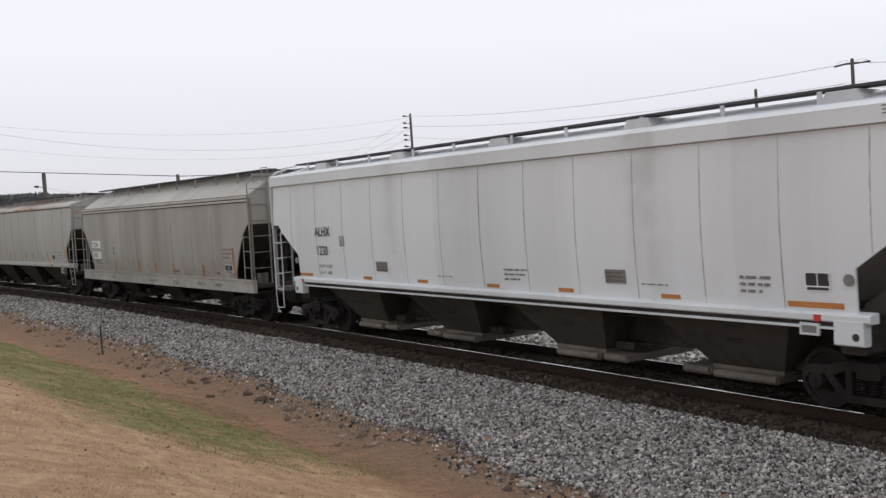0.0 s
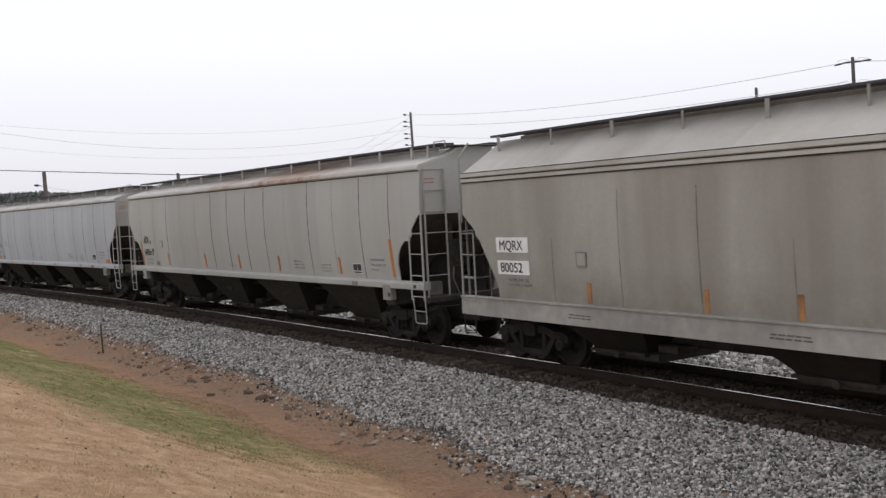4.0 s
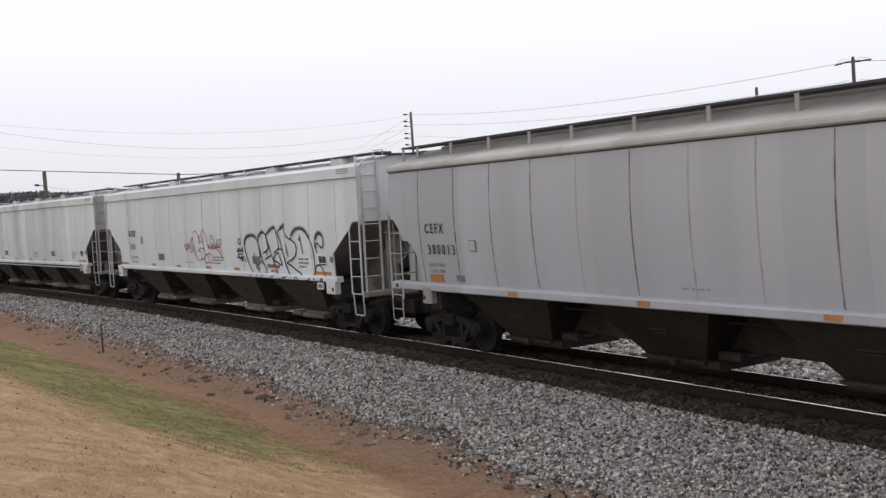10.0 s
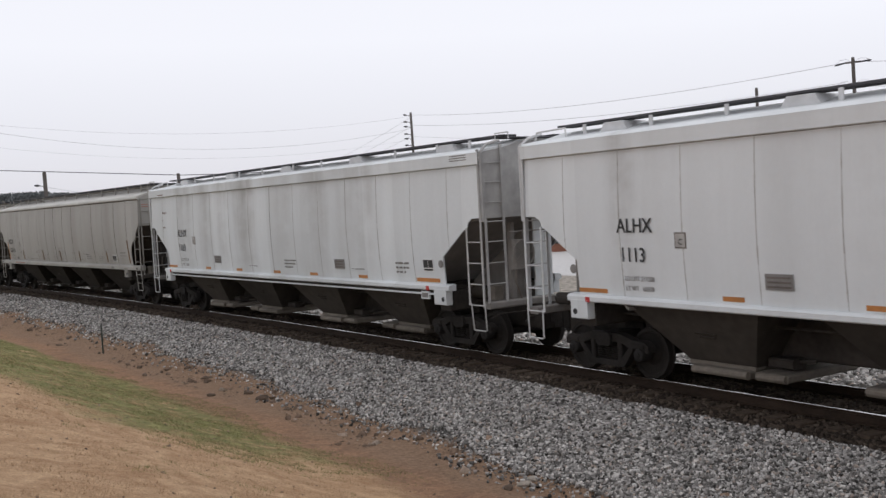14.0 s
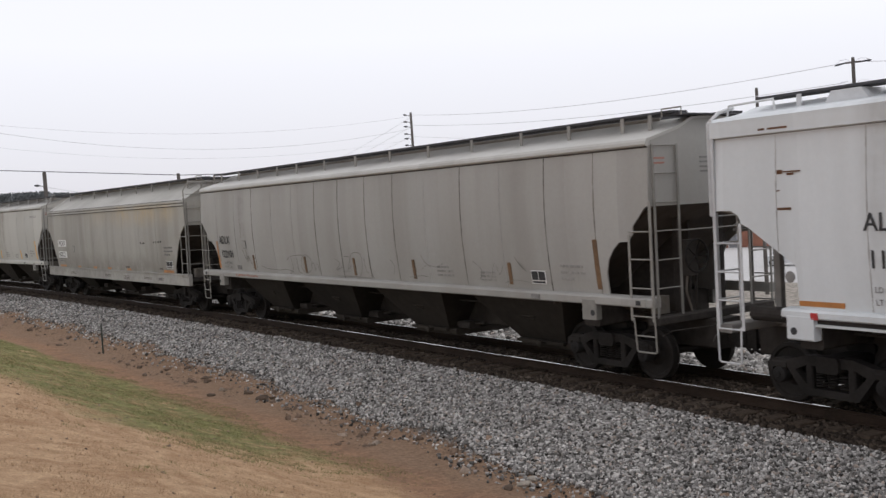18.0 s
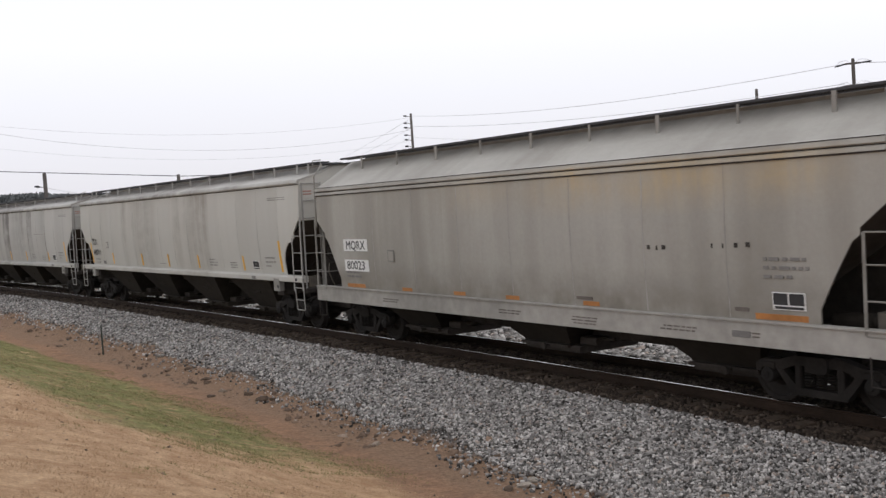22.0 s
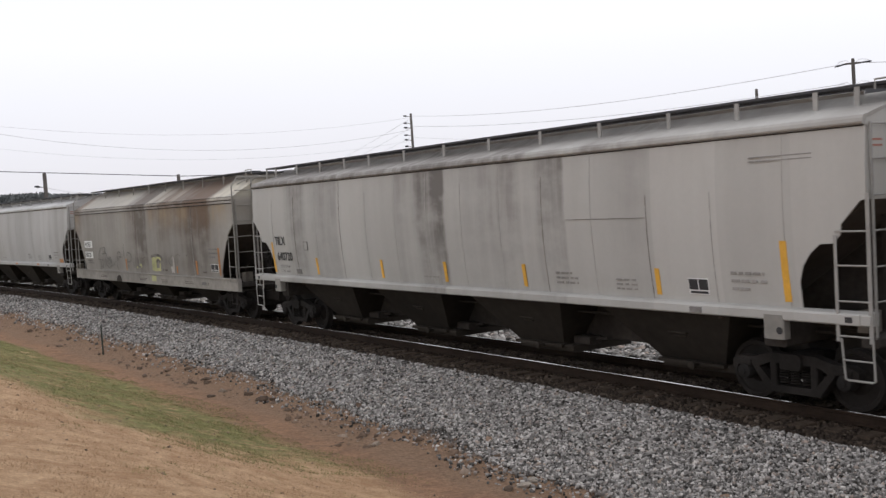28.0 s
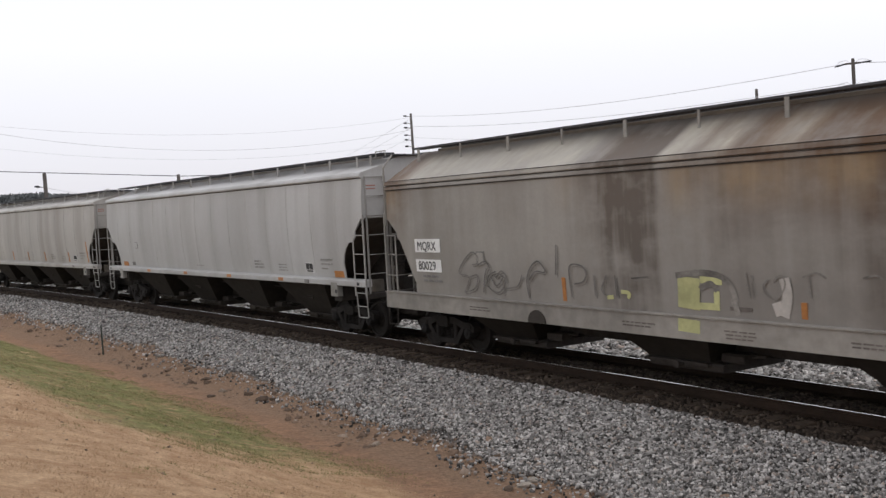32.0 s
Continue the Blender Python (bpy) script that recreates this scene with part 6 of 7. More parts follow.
    rusty = wagon_paint("rusty_wagon_paint", (0.372, 0.355, 0.323), (0.18, 0.159, 0.137), 0.52, 0.0, 41.0, 0.35,
                        bands=[(-8.2, 0.25), (-7.4, 0.12), (-5.2, 0.16), (-4.6, 0.05), (-3.4, 0.15), (-2.2, 0.1), (-1.0, 0.3), (-0.6, 0.8), (0.1, 0.9), (0.45, 0.7), (0.6, 0.15), (1.6, 0.18),
                               (2.0, 0.4), (2.5, 0.2), (3.4, 0.25), (4.3, 0.4), (4.5, 0.75), (4.88, 0.85), (4.95, 0.7), (5.7, 0.75), (6.3, 0.5), (6.5, 0.1), (8.2, 0.08)],
                        band_colour=(0.115, 0.098, 0.082), rust_colour=(0.118, 0.070, 0.040), band_low=0.45, power=2.1,
                        rust_bands=[(-8.4, 0.7), (-7.6, 0.5), (-7.0, 0.05), (-1.6, 0.0), (-0.9, 0.2), (0.1, 0.15), (0.5, 0.08), (1.4, 0.4), (2.6, 0.55), (3.4, 0.5), (4.4, 0.7), (5.1, 0.9), (6.3, 0.95), (6.6, 0.15), (8.2, 0.05)],
                        stains=(([(-8.3, 0.3), (-7.4, 0.0), (-2.4, 0.0), (-1.8, 0.12), (-1.2, 0.0), (0.6, 0.0), (1.0, 0.28), (1.6, 0.1), (2.6, 0.32), (3.4, 0.15), (4.4, 0.3), (4.7, 0.0), (6.4, 0.05), (6.8, 0.4), (7.6, 0.3), (8.1, 0.05)], (0.335, 0.245, 0.14), 2.9, 3.45, 0.0, 3.66),
                                ([(-7.8, 0.0), (-7.2, 0.3), (-5.5, 0.2), (-1.8, 0.3), (-1.3, 0.0), (0.5, 0.0), (0.7, 0.4), (1.2, 0.35), (1.4, 0.05), (1.9, 0.35), (2.2, 0.0), (3.2, 0.2), (3.5, 0.0), (6.4, 0.0), (6.7, 0.7), (8.2, 0.5)], (0.52, 0.48, 0.39), 3.75, 4.0, 0.0, 4.42),
                                ([(-6.0, 0.0), (-5.0, 0.3), (-2.6, 0.3), (-2.0, 0.12), (0.8, 0.10), (2.2, 0.25), (3.3, 0.25), (4.0, 0.1)], (0.19, 0.178, 0.165), 2.35, 1.75, 0.0, 9.0)))
    m = deep_car("rust-streaked tan covered hopper wagon with faded spray paint", rusty, "80029", CAR_S[10],
                 [(-1.97, 0.1, 1.42, 1.86), (3.28, 0.1, 1.42, 1.66), (5.06, 0.11, 1.42, 1.88), (6.95, 0.12, 1.42, 2.32)], -0.1, 1.03, (4.9,))
    faded_spray(m)
    round_car("pale grey covered hopper wagon with orange reflectors", wagon_paint("pale_wagon_paint", (0.53, 0.53, 0.522), (0.285, 0.270, 0.250), 0.46, 0.05, 47.0, 0.3),
              "", "", None, CAR_S[11], MAT["seam_pale"], reflect="flat")
    round_car("dirty cream covered hopper wagon", wagon_paint("dirty_wagon_paint", (0.496, 0.484, 0.456), (0.25, 0.222, 0.195), 0.50, 0.05, 53.0, 0.3),
              "", "", None, CAR_S[12], MAT["seam_light"])


def graffiti_white(c):
    k = FLAT
    # red bubble scrawl
    red = [[(0.3, 0.6), (0.35, 0.48), (0.45, 0.35)],
           [(0.51, 0.61), (0.35, 0.48), (0.51, 0.42)],
           [(0.57, 0.61), (0.55, 0.36)],
           [(0.55, 0.49), (0.68, 0.5)],
           [(0.68, 0.62), (0.67, 0.37)],
           [(0.69, 0.41), (0.79, 0.63), (0.81, 0.36), (0.88, 0.3), (1.01, 0.38), (0.98, 0.49)],
           [(0.97, 0.48), (0.92, 0.65), (0.99, 0.8), (1.07, 0.76), (1.11, 0.91), (1.24, 1.01), (1.41, 1.01), (1.54, 0.89), (1.64, 0.6), (1.68, 0.76), (1.62, 0.83), (1.73, 0.87), (1.75, 0.71), (1.85, 0.67), (1.94, 0.79), (1.81, 0.91), (1.88, 1.01), (2, 1.07), (2.16, 1), (2.24, 0.85), (2.29, 0.7), (2.34, 0.49)]]
    red += [[(0.99, 0.75), (1.07, 0.48), (1.21, 0.18), (1.36, 0.07), (1.55, 0.05), (1.72, 0.1), (1.77, 0.23), (1.71, 0.34), (1.58, 0.38), (1.46, 0.33)],
           [(1.09, 0.79), (1.19, 0.52), (1.34, 0.12)],
           [(1.46, 0.33), (1.67, 0.45), (1.92, 0.43), (2.05, 0.33), (2, 0.17), (1.87, 0.08), (1.74, 0.12)],
           [(1.94, 0.79), (1.96, 0.53), (2.04, 0.27), (1.94, 0.13), (1.95, -0), (2.13, -0.03), (2.28, 0.01), (2.33, 0.14), (2.25, 0.22), (2.12, 0.24)],
           [(2.12, 0.24), (2.24, 0.28), (2.49, 0.27), (2.65, 0.16), (2.63, 0.05), (2.5, -0.03), (2.33, 0)],
           [(2.28, 0.72), (2.39, 0.43), (2.44, 0.58), (2.51, 0.45), (2.59, 0.63)]]
    red += [[(2.74, 0.5), (2.63, 0.57), (2.57, 0.71), (2.61, 0.83), (2.73, 0.88), (2.85, 0.81), (2.83, 0.71), (2.75, 0.79)],
           [(2.69, 0.61), (2.8, 0.5), (2.88, 0.67), (2.95, 0.48), (3.07, 0.63), (3.02, 0.48), (3.22, 0.53)],
           [(3.11, 0.77), (3.11, 0.48)],
           [(3.23, 0.63), (3.29, 0.73), (3.4, 0.73), (3.43, 0.63), (3.35, 0.52), (3.25, 0.55), (3.23, 0.63)],
           [(3.31, 0.62), (3.38, 0.58)],
           [(2.54, 0.46), (2.83, 0.5), (3.22, 0.49), (3.34, 0.45), (3.36, 0.26), (3.54, 0.03)],
           [(2.63, 0.44), (2.94, 0.45), (3.2, 0.37), (3.46, 0.11)]]
    spray(c, k, red, -2.0, 1.8, 1.0, 1.0, 0.027, MAT["red_spray"])
    # tall black hollow letters, their tops soft with overspray
    ink = [[(0.41, 0.02), (0.37, 0.15), (0.13, 0.5), (-0.01, 0.91), (0, 1.04), (0.14, 1.18), (0.39, 1.25), (0.66, 1.24), (0.84, 1.17), (0.95, 1.06), (1, 0.89), (1.01, 0.66), (0.95, 0.58), (0.85, 0.5), (1.04, 0.5), (1.2, 0.43), (1.31, 0.32), (1.35, 0.19), (1.22, 0.09), (1.2, 0.01)],
           [(0.95, 1.06), (1.07, 0.75), (1.16, 0.41)],
           [(0.81, 0), (0.86, 0.17), (0.67, 0.32), (0.84, 0.39), (0.84, 0.2)],
           [(0.58, 0.74), (0.64, 0.63)],
           [(0.96, 1.09), (1.01, 1.2), (1.18, 1.32), (1.38, 1.35), (1.49, 1.29), (1.54, 1.2), (1.58, 1), (1.58, 0.86), (1.26, 0.74)],
           [(1.51, 0.81), (1.51, 0.67)]]
    ink += [[(1.33, 0.55), (1.73, 0.66), (1.86, 0.54), (1.94, 0.36), (2.06, 0.18), (1.96, 0.13), (1.8, 0.03), (1.55, -0.01), (1.23, 0.01)],
           [(1.5, 1.25), (1.66, 0.95), (1.81, 0.64)],
           [(1.52, 1.25), (1.66, 1.34), (1.95, 1.46), (2.14, 1.46), (2.2, 1.34), (2.26, 1.14), (2.27, 0.89), (1.95, 0.75)],
           [(2.27, 0.86), (2.47, 0.85), (2.55, 0.72), (2.64, 0.4), (2.78, 0.18), (2.75, 0.1), (2.47, 0.03), (2.24, 0)],
           [(1.87, 0.53), (2.03, 0.69), (2.22, 0.75), (2.3, 0.64), (2.38, 0.41), (2.12, 0.48), (1.87, 0.53)]]
    ink += [[(2.28, 1.35), (2.45, 1.43), (2.66, 1.51), (2.72, 1.6), (2.71, 1.41), (2.81, 1.24), (3.07, 1.13), (3.28, 1.05), (3.38, 0.9), (3.3, 0.71), (3.06, 0.58), (2.73, 0.47), (2.94, 0.41), (3.27, 0.27), (3.53, 0.18), (3.36, 0.1), (3.23, 0.02)],
           [(2.28, 1.35), (2.44, 1.09), (2.54, 0.73), (2.72, 0.27), (2.8, 0.14)],
           [(2.75, 1), (2.84, 0.65)],
           [(3.08, 1.12), (3.14, 1.26), (3.3, 1.37), (3.52, 1.43), (3.78, 1.42), (4, 1.33), (4.17, 1.16), (4.3, 0.97), (4.35, 0.78), (4.36, 0.59)],
           [(4.36, 0.59), (4.34, 0.34), (4.25, 0.14), (4.04, 0.02), (3.79, -0.01), (3.53, 0.02), (3.36, 0.1)],
           [(3.64, 1.26), (3.66, 1.06), (3.74, 0.74)]]
    ink += [[(3.55, 1.17), (3.63, 1.09)],
           [(4.56, 0.76), (4.47, 0.96), (4.5, 1.13), (4.6, 1.25), (4.74, 1.3), (4.88, 1.25), (4.95, 1.1), (4.92, 0.96), (4.83, 0.91), (4.7, 0.98), (4.61, 1.04), (4.54, 0.99), (4.53, 0.88)],
           [(4.36, 0.26), (4.4, 0.38), (4.55, 0.45), (4.71, 0.4), (4.82, 0.25), (4.87, 0.14), (4.78, 0.04), (4.52, 0.02), (4.37, 0.11)]]
    spray(c, k, ink, 3.2, 1.4, 1.0, 1.0, 0.045, MAT["black_spray"])
    tops = [[(0.01, 0.96), (0.02, 1.06), (0.15, 1.19), (0.39, 1.25), (0.66, 1.25), (0.86, 1.17)],
           [(1.01, 1.2), (1.18, 1.32), (1.38, 1.35)],
           [(1.66, 1.34), (1.95, 1.46), (2.14, 1.47)],
           [(2.45, 1.43), (2.66, 1.51), (2.71, 1.57)],
           [(3.14, 1.25), (3.3, 1.37), (3.52, 1.43), (3.78, 1.42), (4, 1.33), (4.16, 1.17)],
           [(4.51, 1.13), (4.6, 1.25), (4.74, 1.3), (4.88, 1.25)]]
    spray(c, k, tops, 3.2, 1.408, 1.0, 1.0, 0.085, MAT["overspray"], lift=0.004)
    spray(c, k, tops, 3.2, 1.415, 1.0, 1.0, 0.125, MAT["thin_overspray"], lift=0.006)
    plate(c, k, "weathered_patch", 4.62, 5.40, 1.71, 1.80, MAT["faded"], 0.005, "grey smear of half-removed stickers")
    # small marker tag
    tag = [[(0.18, 0.74), (0.26, 0.76), (0.33, 0.72), (0.33, 0.64), (0.25, 0.59), (0.16, 0.61), (0.15, 0.68), (0.21, 0.74)],
           [(0.02, 0.47), (0.07, 0.39), (0.16, 0.47), (0.1, 0.35)],
           [(0.18, 0.49), (0.21, 0.38)],
           [(0.22, 0.47), (0.27, 0.37), (0.36, 0.49)],
           [(0.32, 0.5), (0.4, 0.36), (0.47, 0.51), (0.44, 0.33)],
           [(-0.01, 0.37), (0.48, 0.39)],
           [(-0.06, 0.18), (0.05, 0.24), (0.06, 0.15), (0.17, 0.25)],
           [(0.18, 0.24), (0.21, 0.09)],
           [(0.11, 0.17), (0.45, 0.21)],
           [(0.29, 0.25), (0.29, 0.07), (0.4, 0.23), (0.4, 0.05)],
           [(0.47, 0.24), (0.53, 0.13), (0.59, 0.03)],
           [(0.06, 0.32), (0.11, 0.27), (0.23, 0.32), (0.31, 0.28), (0.42, 0.32)]]
    spray(c, k, tag, 2.6, 1.8, 1.0, 1.0, 0.032, MAT["black_spray"])


def scrawl(c):
    """Faint scribbles round the reflectors, rubbed and half washed off."""
    k = ROUND
    rng = random.Random(8)
    for x0 in (2.65, 6.2):
        ring = [(0.32 * math.cos(i * 0.6), 0.3 * math.sin(i * 0.6)) for i in range(12)]
        lines = [ring, [(-0.75, -0.25), (-0.55, 0.2), (-0.4, -0.15), (-0.25, 0.1)], [(-1.0, 0.2), (-0.8, -0.05), (-0.9, -0.3)], [(0.3, 0.35), (0.42, 0.15), (0.6, 0.0)],
                 [(0.35, -0.1), (0.6, 0.05), (0.9, 0.0), (1.15, 0.1)], [(-0.2, -0.32), (0.2, -0.28), (0.5, -0.33)]]
        for line in lines:
            if rng.random() < 0.85 and line is not ring:
                spray(c, k, [[(p + rng.uniform(-0.04, 0.04), q + rng.uniform(-0.03, 0.03)) for p, q in line]], x0 + rng.uniform(-0.1, 0.1), 1.93, rng.uniform(0.8, 1.2), 0.75, rng.choice((0.009, 0.013, 0.018)), MAT["scribble"])
    spray(c, k, [[(0, 0.0), (0.06, 0.5), (0.0, 0.95)], [(0.22, 0.1), (0.26, 0.35)]], -6.98, 2.62, 1.0, 0.6, 0.02, MAT["scribble"])
    spray(c, k, [[(-0.2, 0.3), (0.0, 0.0), (0.2, 0.1)], [(0.05, 0.3), (0.1, -0.1)]], -6.75, 1.95, 1.0, 0.9, 0.02, MAT["scribble"])
    loops = [[(-3.94, 1.97), (-3.64, 2.08), (-3.02, 2.12), (-2.68, 2.06)],
           [(-3.65, 2.03), (-3.61, 1.73), (-3.84, 1.58)],
           [(-3.3, 2.04), (-3.26, 1.68), (-3.1, 1.61)],
           [(-3.04, 2), (-2.77, 2.13), (-2.46, 2.02), (-2.47, 1.77), (-2.78, 1.63), (-3.04, 1.75), (-3.04, 2)],
           [(-2.49, 1.83), (-2.32, 1.92), (-2.27, 1.71), (-2.13, 1.91), (-2.03, 1.69)],
           [(-4.58, 1.66), (-4.09, 1.7), (-3.62, 1.65)],
           [(-1.07, 2.05), (-0.85, 1.93), (-1.08, 1.76), (-0.71, 1.85)],
           [(-0.57, 2.12), (-0.28, 2.08), (-0.47, 1.79), (-0.26, 1.88)],
           [(-0.3, 2.01), (-0.15, 2.19), (0.22, 2.21), (0.33, 2.03), (0.23, 1.73), (-0.02, 1.54)],
           [(-0.12, 1.97), (-0.01, 1.65)],
           [(0.44, 2.1), (0.46, 1.79), (0.58, 1.73)]]
    loops += [[(0.69, 2.2), (0.67, 1.84), (0.79, 1.59)],
           [(-1.04, 1.6), (-0.24, 1.61), (0.62, 1.59)],
           [(-6.64, 2.13), (-6.34, 1.74), (-6.14, 1.61)],
           [(-6.02, 2.02), (-6.37, 1.82)],
           [(-5.71, 1.76), (-5.19, 1.69), (-4.53, 1.67)]]
    spray(c, k, loops, 0, 0, 1.0, 1.0, 0.016, MAT["scribble"])
    g = Geo()
    u = -7.4
    while u < -5.78:
        w = rng.uniform(0.05, 0.13)
        z = 1.44 + rng.uniform(-0.015, 0.015)
        g.box(u, u + w, -1.632, -1.624, z, z + rng.uniform(0.035, 0.07), 0.002)
        u += w + rng.uniform(0.02, 0.06)
    tagged(part("small_lettering", g, MAT["red_faded"], c, "faded red paint marks on the sill"), kind="stuff")


def faded_spray(c):
    """Spray lettering that has weathered down to loose outlines and patches."""
    k = DEEP
    ghost = [[(-5.2, 1.44), (-4.98, 1.77), (-5.33, 1.85), (-5.17, 2.08), (-4.83, 2.3), (-4.61, 2.22), (-4.63, 2.08), (-4.83, 2.04)],
           [(-4.98, 1.77), (-4.67, 1.82), (-4.79, 1.55), (-5.2, 1.44)],
           [(-4.63, 2.04), (-4.32, 2.12), (-4.25, 1.92)],
           [(-4.5, 1.47), (-4.42, 1.78), (-4.32, 1.98)],
           [(-4.01, 1.92), (-4.26, 1.83), (-4.33, 1.61), (-3.99, 1.49), (-3.72, 1.67), (-3.69, 1.85), (-3.84, 1.93), (-4, 1.81)],
           [(-4.18, 1.79), (-4.04, 1.62), (-3.79, 1.8), (-3.88, 1.87), (-4.01, 1.8), (-4.11, 1.85)],
           [(-3.69, 1.81), (-3.81, 1.46)],
           [(-3.16, 1.87), (-3.33, 1.65), (-3.73, 1.58)]]
    ghost += [[(-2.99, 1.43), (-3.02, 1.75), (-2.9, 2), (-2.66, 2.15), (-2.48, 2.05), (-2.46, 1.94), (-2.73, 1.95), (-2.94, 1.78)],
           [(-2.06, 2.47), (-2.12, 1.9)],
           [(-1.71, 1.51), (-1.72, 2.06), (-1.39, 2.09), (-1.27, 1.96), (-1.37, 1.8), (-1.62, 1.75)],
           [(-1.07, 1.93), (-1.07, 1.55)],
           [(-0.74, 1.94), (-0.89, 1.67), (-0.74, 1.56)],
           [(-0.53, 1.94), (-0.51, 1.57)],
           [(-0.12, 1.9), (0.29, 1.94)]]
    spray(c, k, ghost, 0, 0, 1.0, 1.0, 0.026, MAT["grey_spray"])
    worn = [[(2.75, 1.97), (2.65, 1.88), (2.69, 1.75), (2.87, 1.69), (3.03, 1.88), (3, 2.03), (2.9, 2.01), (2.84, 1.93)],
           [(2.44, 2.03), (2.44, 1.68)],
           [(2.33, 2.06), (2.37, 1.68)],
           [(3.34, 2.02), (3.58, 2.09), (3.73, 2.02)],
           [(3.44, 2.03), (3.46, 1.73)],
           [(4.3, 2.04), (4.49, 2.08), (4.61, 2.03)]]
    spray(c, k, ghost, 0.05, -0.04, 1.0, 1.0, 0.018, MAT["worn_spray"], lift=0.002)
    spray(c, k, worn, 0, 0, 1.0, 1.0, 0.03, MAT["worn_spray"])
    block = [[(1.18, 1.96), (1.14, 1.45)],
           [(1.19, 1.29), (1.18, 1.08)]]
    spray(c, k, block, 0, 0, 1.0, 1.0, 0.46, MAT["lime_spray"], lift=0.003)
    strip = [[(1.42, 1.93), (1.86, 1.91)],
           [(1.74, 1.76), (1.73, 1.55)],
           [(1.37, 1.51), (1.78, 1.51)]]
    spray(c, k, strip, 0, 0, 1.0, 1.0, 0.11, MAT["lime_spray"], lift=0.002)
    bits = [[(-0.76, 1.54), (-0.6, 1.56)],
           [(-0.4, 1.66), (-0.2, 1.64), (-0.24, 1.55)]]
    spray(c, k, bits, 0, 0, 1.0, 1.0, 0.07, MAT["lime_spray"])
    smear = [[(0.91, 1.98), (1.41, 2.04), (1.82, 2), (2.03, 1.85), (2.12, 1.61)],
           [(1.4, 1.78), (1.63, 1.87), (1.76, 1.76)],
           [(2.05, 1.66), (2.14, 1.41)]]
    spray(c, k, smear, 0, 0, 1.0, 1.0, 0.10, MAT["worn_spray"])
    pale = [[(3.02, 2), (3.06, 1.74), (2.98, 1.43)],
           [(2.86, 1.64), (2.92, 1.45)]]
    spray(c, k, pale, 0, 0, 1.0, 1.0, 0.17, MAT["pale_spray"], lift=0.003)


CAR_S = [-14.69, -34.75, -54.89, -76.76, -98.48, -120.16, -141.85, -161.75, -181.28, -202.84, -222.75, -242.4, -264.3]
build_train()


# ---- beyond the track ----
def bearing(left, dist, z):
    a = radians(left)
    return Vector((-math.sin(a) * dist, EYE.y + math.cos(a) * dist, z))


def utility_pole(left, dist, top, r, label, arms=()):
    t = thing("utility_pole", label, "utility pole", "poles along the road")
    p = bearing(left, dist, 0)
    foot = -5.2
    g = Geo().disc((0, 0, 0), (0, 0, 1), [(0, r * 1.35), (top - foot - 0.15, r), (top - foot, r * 0.8)], 12)
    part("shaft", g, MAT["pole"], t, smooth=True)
    for kind, dz in arms:
        z = top - foot - dz
        if kind == "cross":
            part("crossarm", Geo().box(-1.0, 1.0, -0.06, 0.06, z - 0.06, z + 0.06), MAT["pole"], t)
            for x in (-0.9, -0.3, 0.9):
                part("insulator", Geo().disc((x, 0, z + 0.05), (0, 0, 1), [(0, 0.05), (0.08, 0.08), (0.16, 0.05), (0.2, 0.03)], 10), MAT["walkway"], t)
        elif kind == "arm":
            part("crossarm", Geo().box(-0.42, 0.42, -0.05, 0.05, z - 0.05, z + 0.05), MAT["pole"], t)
            for e in (-1, 1):
                part("strain_insulator", Geo().disc((e * 0.42, 0, z), (e, 0, -0.18 if e < 0 else 0.05), [(0, 0.03), (0.1, 0.05), (0.45, 0.05), (0.55, 0.02)], 8), MAT["walkway"], t)
                part("jumper_loop", Geo().tube([(e * 0.1, 0, z + 0.03), (e * 0.35, 0, z + 0.2), (e * 0.7, 0, z + 0.16), (e * 0.98, 0, z - (0.16 if e < 0 else -0.03))], 0.014, 5), MAT["wire"], t)
        else:
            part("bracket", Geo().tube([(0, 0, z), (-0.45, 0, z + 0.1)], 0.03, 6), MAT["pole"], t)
            part("insulator", Geo().disc((-0.45, 0, z + 0.1), (-1, 0, 0.1), [(0, 0.06), (0.1, 0.1), (0.25, 0.09), (0.4, 0.05)], 10), MAT["walkway"], t)
    t.matrix_basis = pose(p.x, p.y, foot, 0, -0.8, left)
    return t


def wire(a, b, sag, r, mat=None):
    t = thing("overhead_wire", "thin grey overhead wire between poles", "cable", "overhead wires")
    n = 24
    pts = [a.lerp(b, i / n) - Vector((0, 0, 4 * sag * (i / n) * (1 - i / n))) for i in range(n + 1)]
    part("strand", Geo().tube(pts, r, 5), mat or MAT["wire"], t)


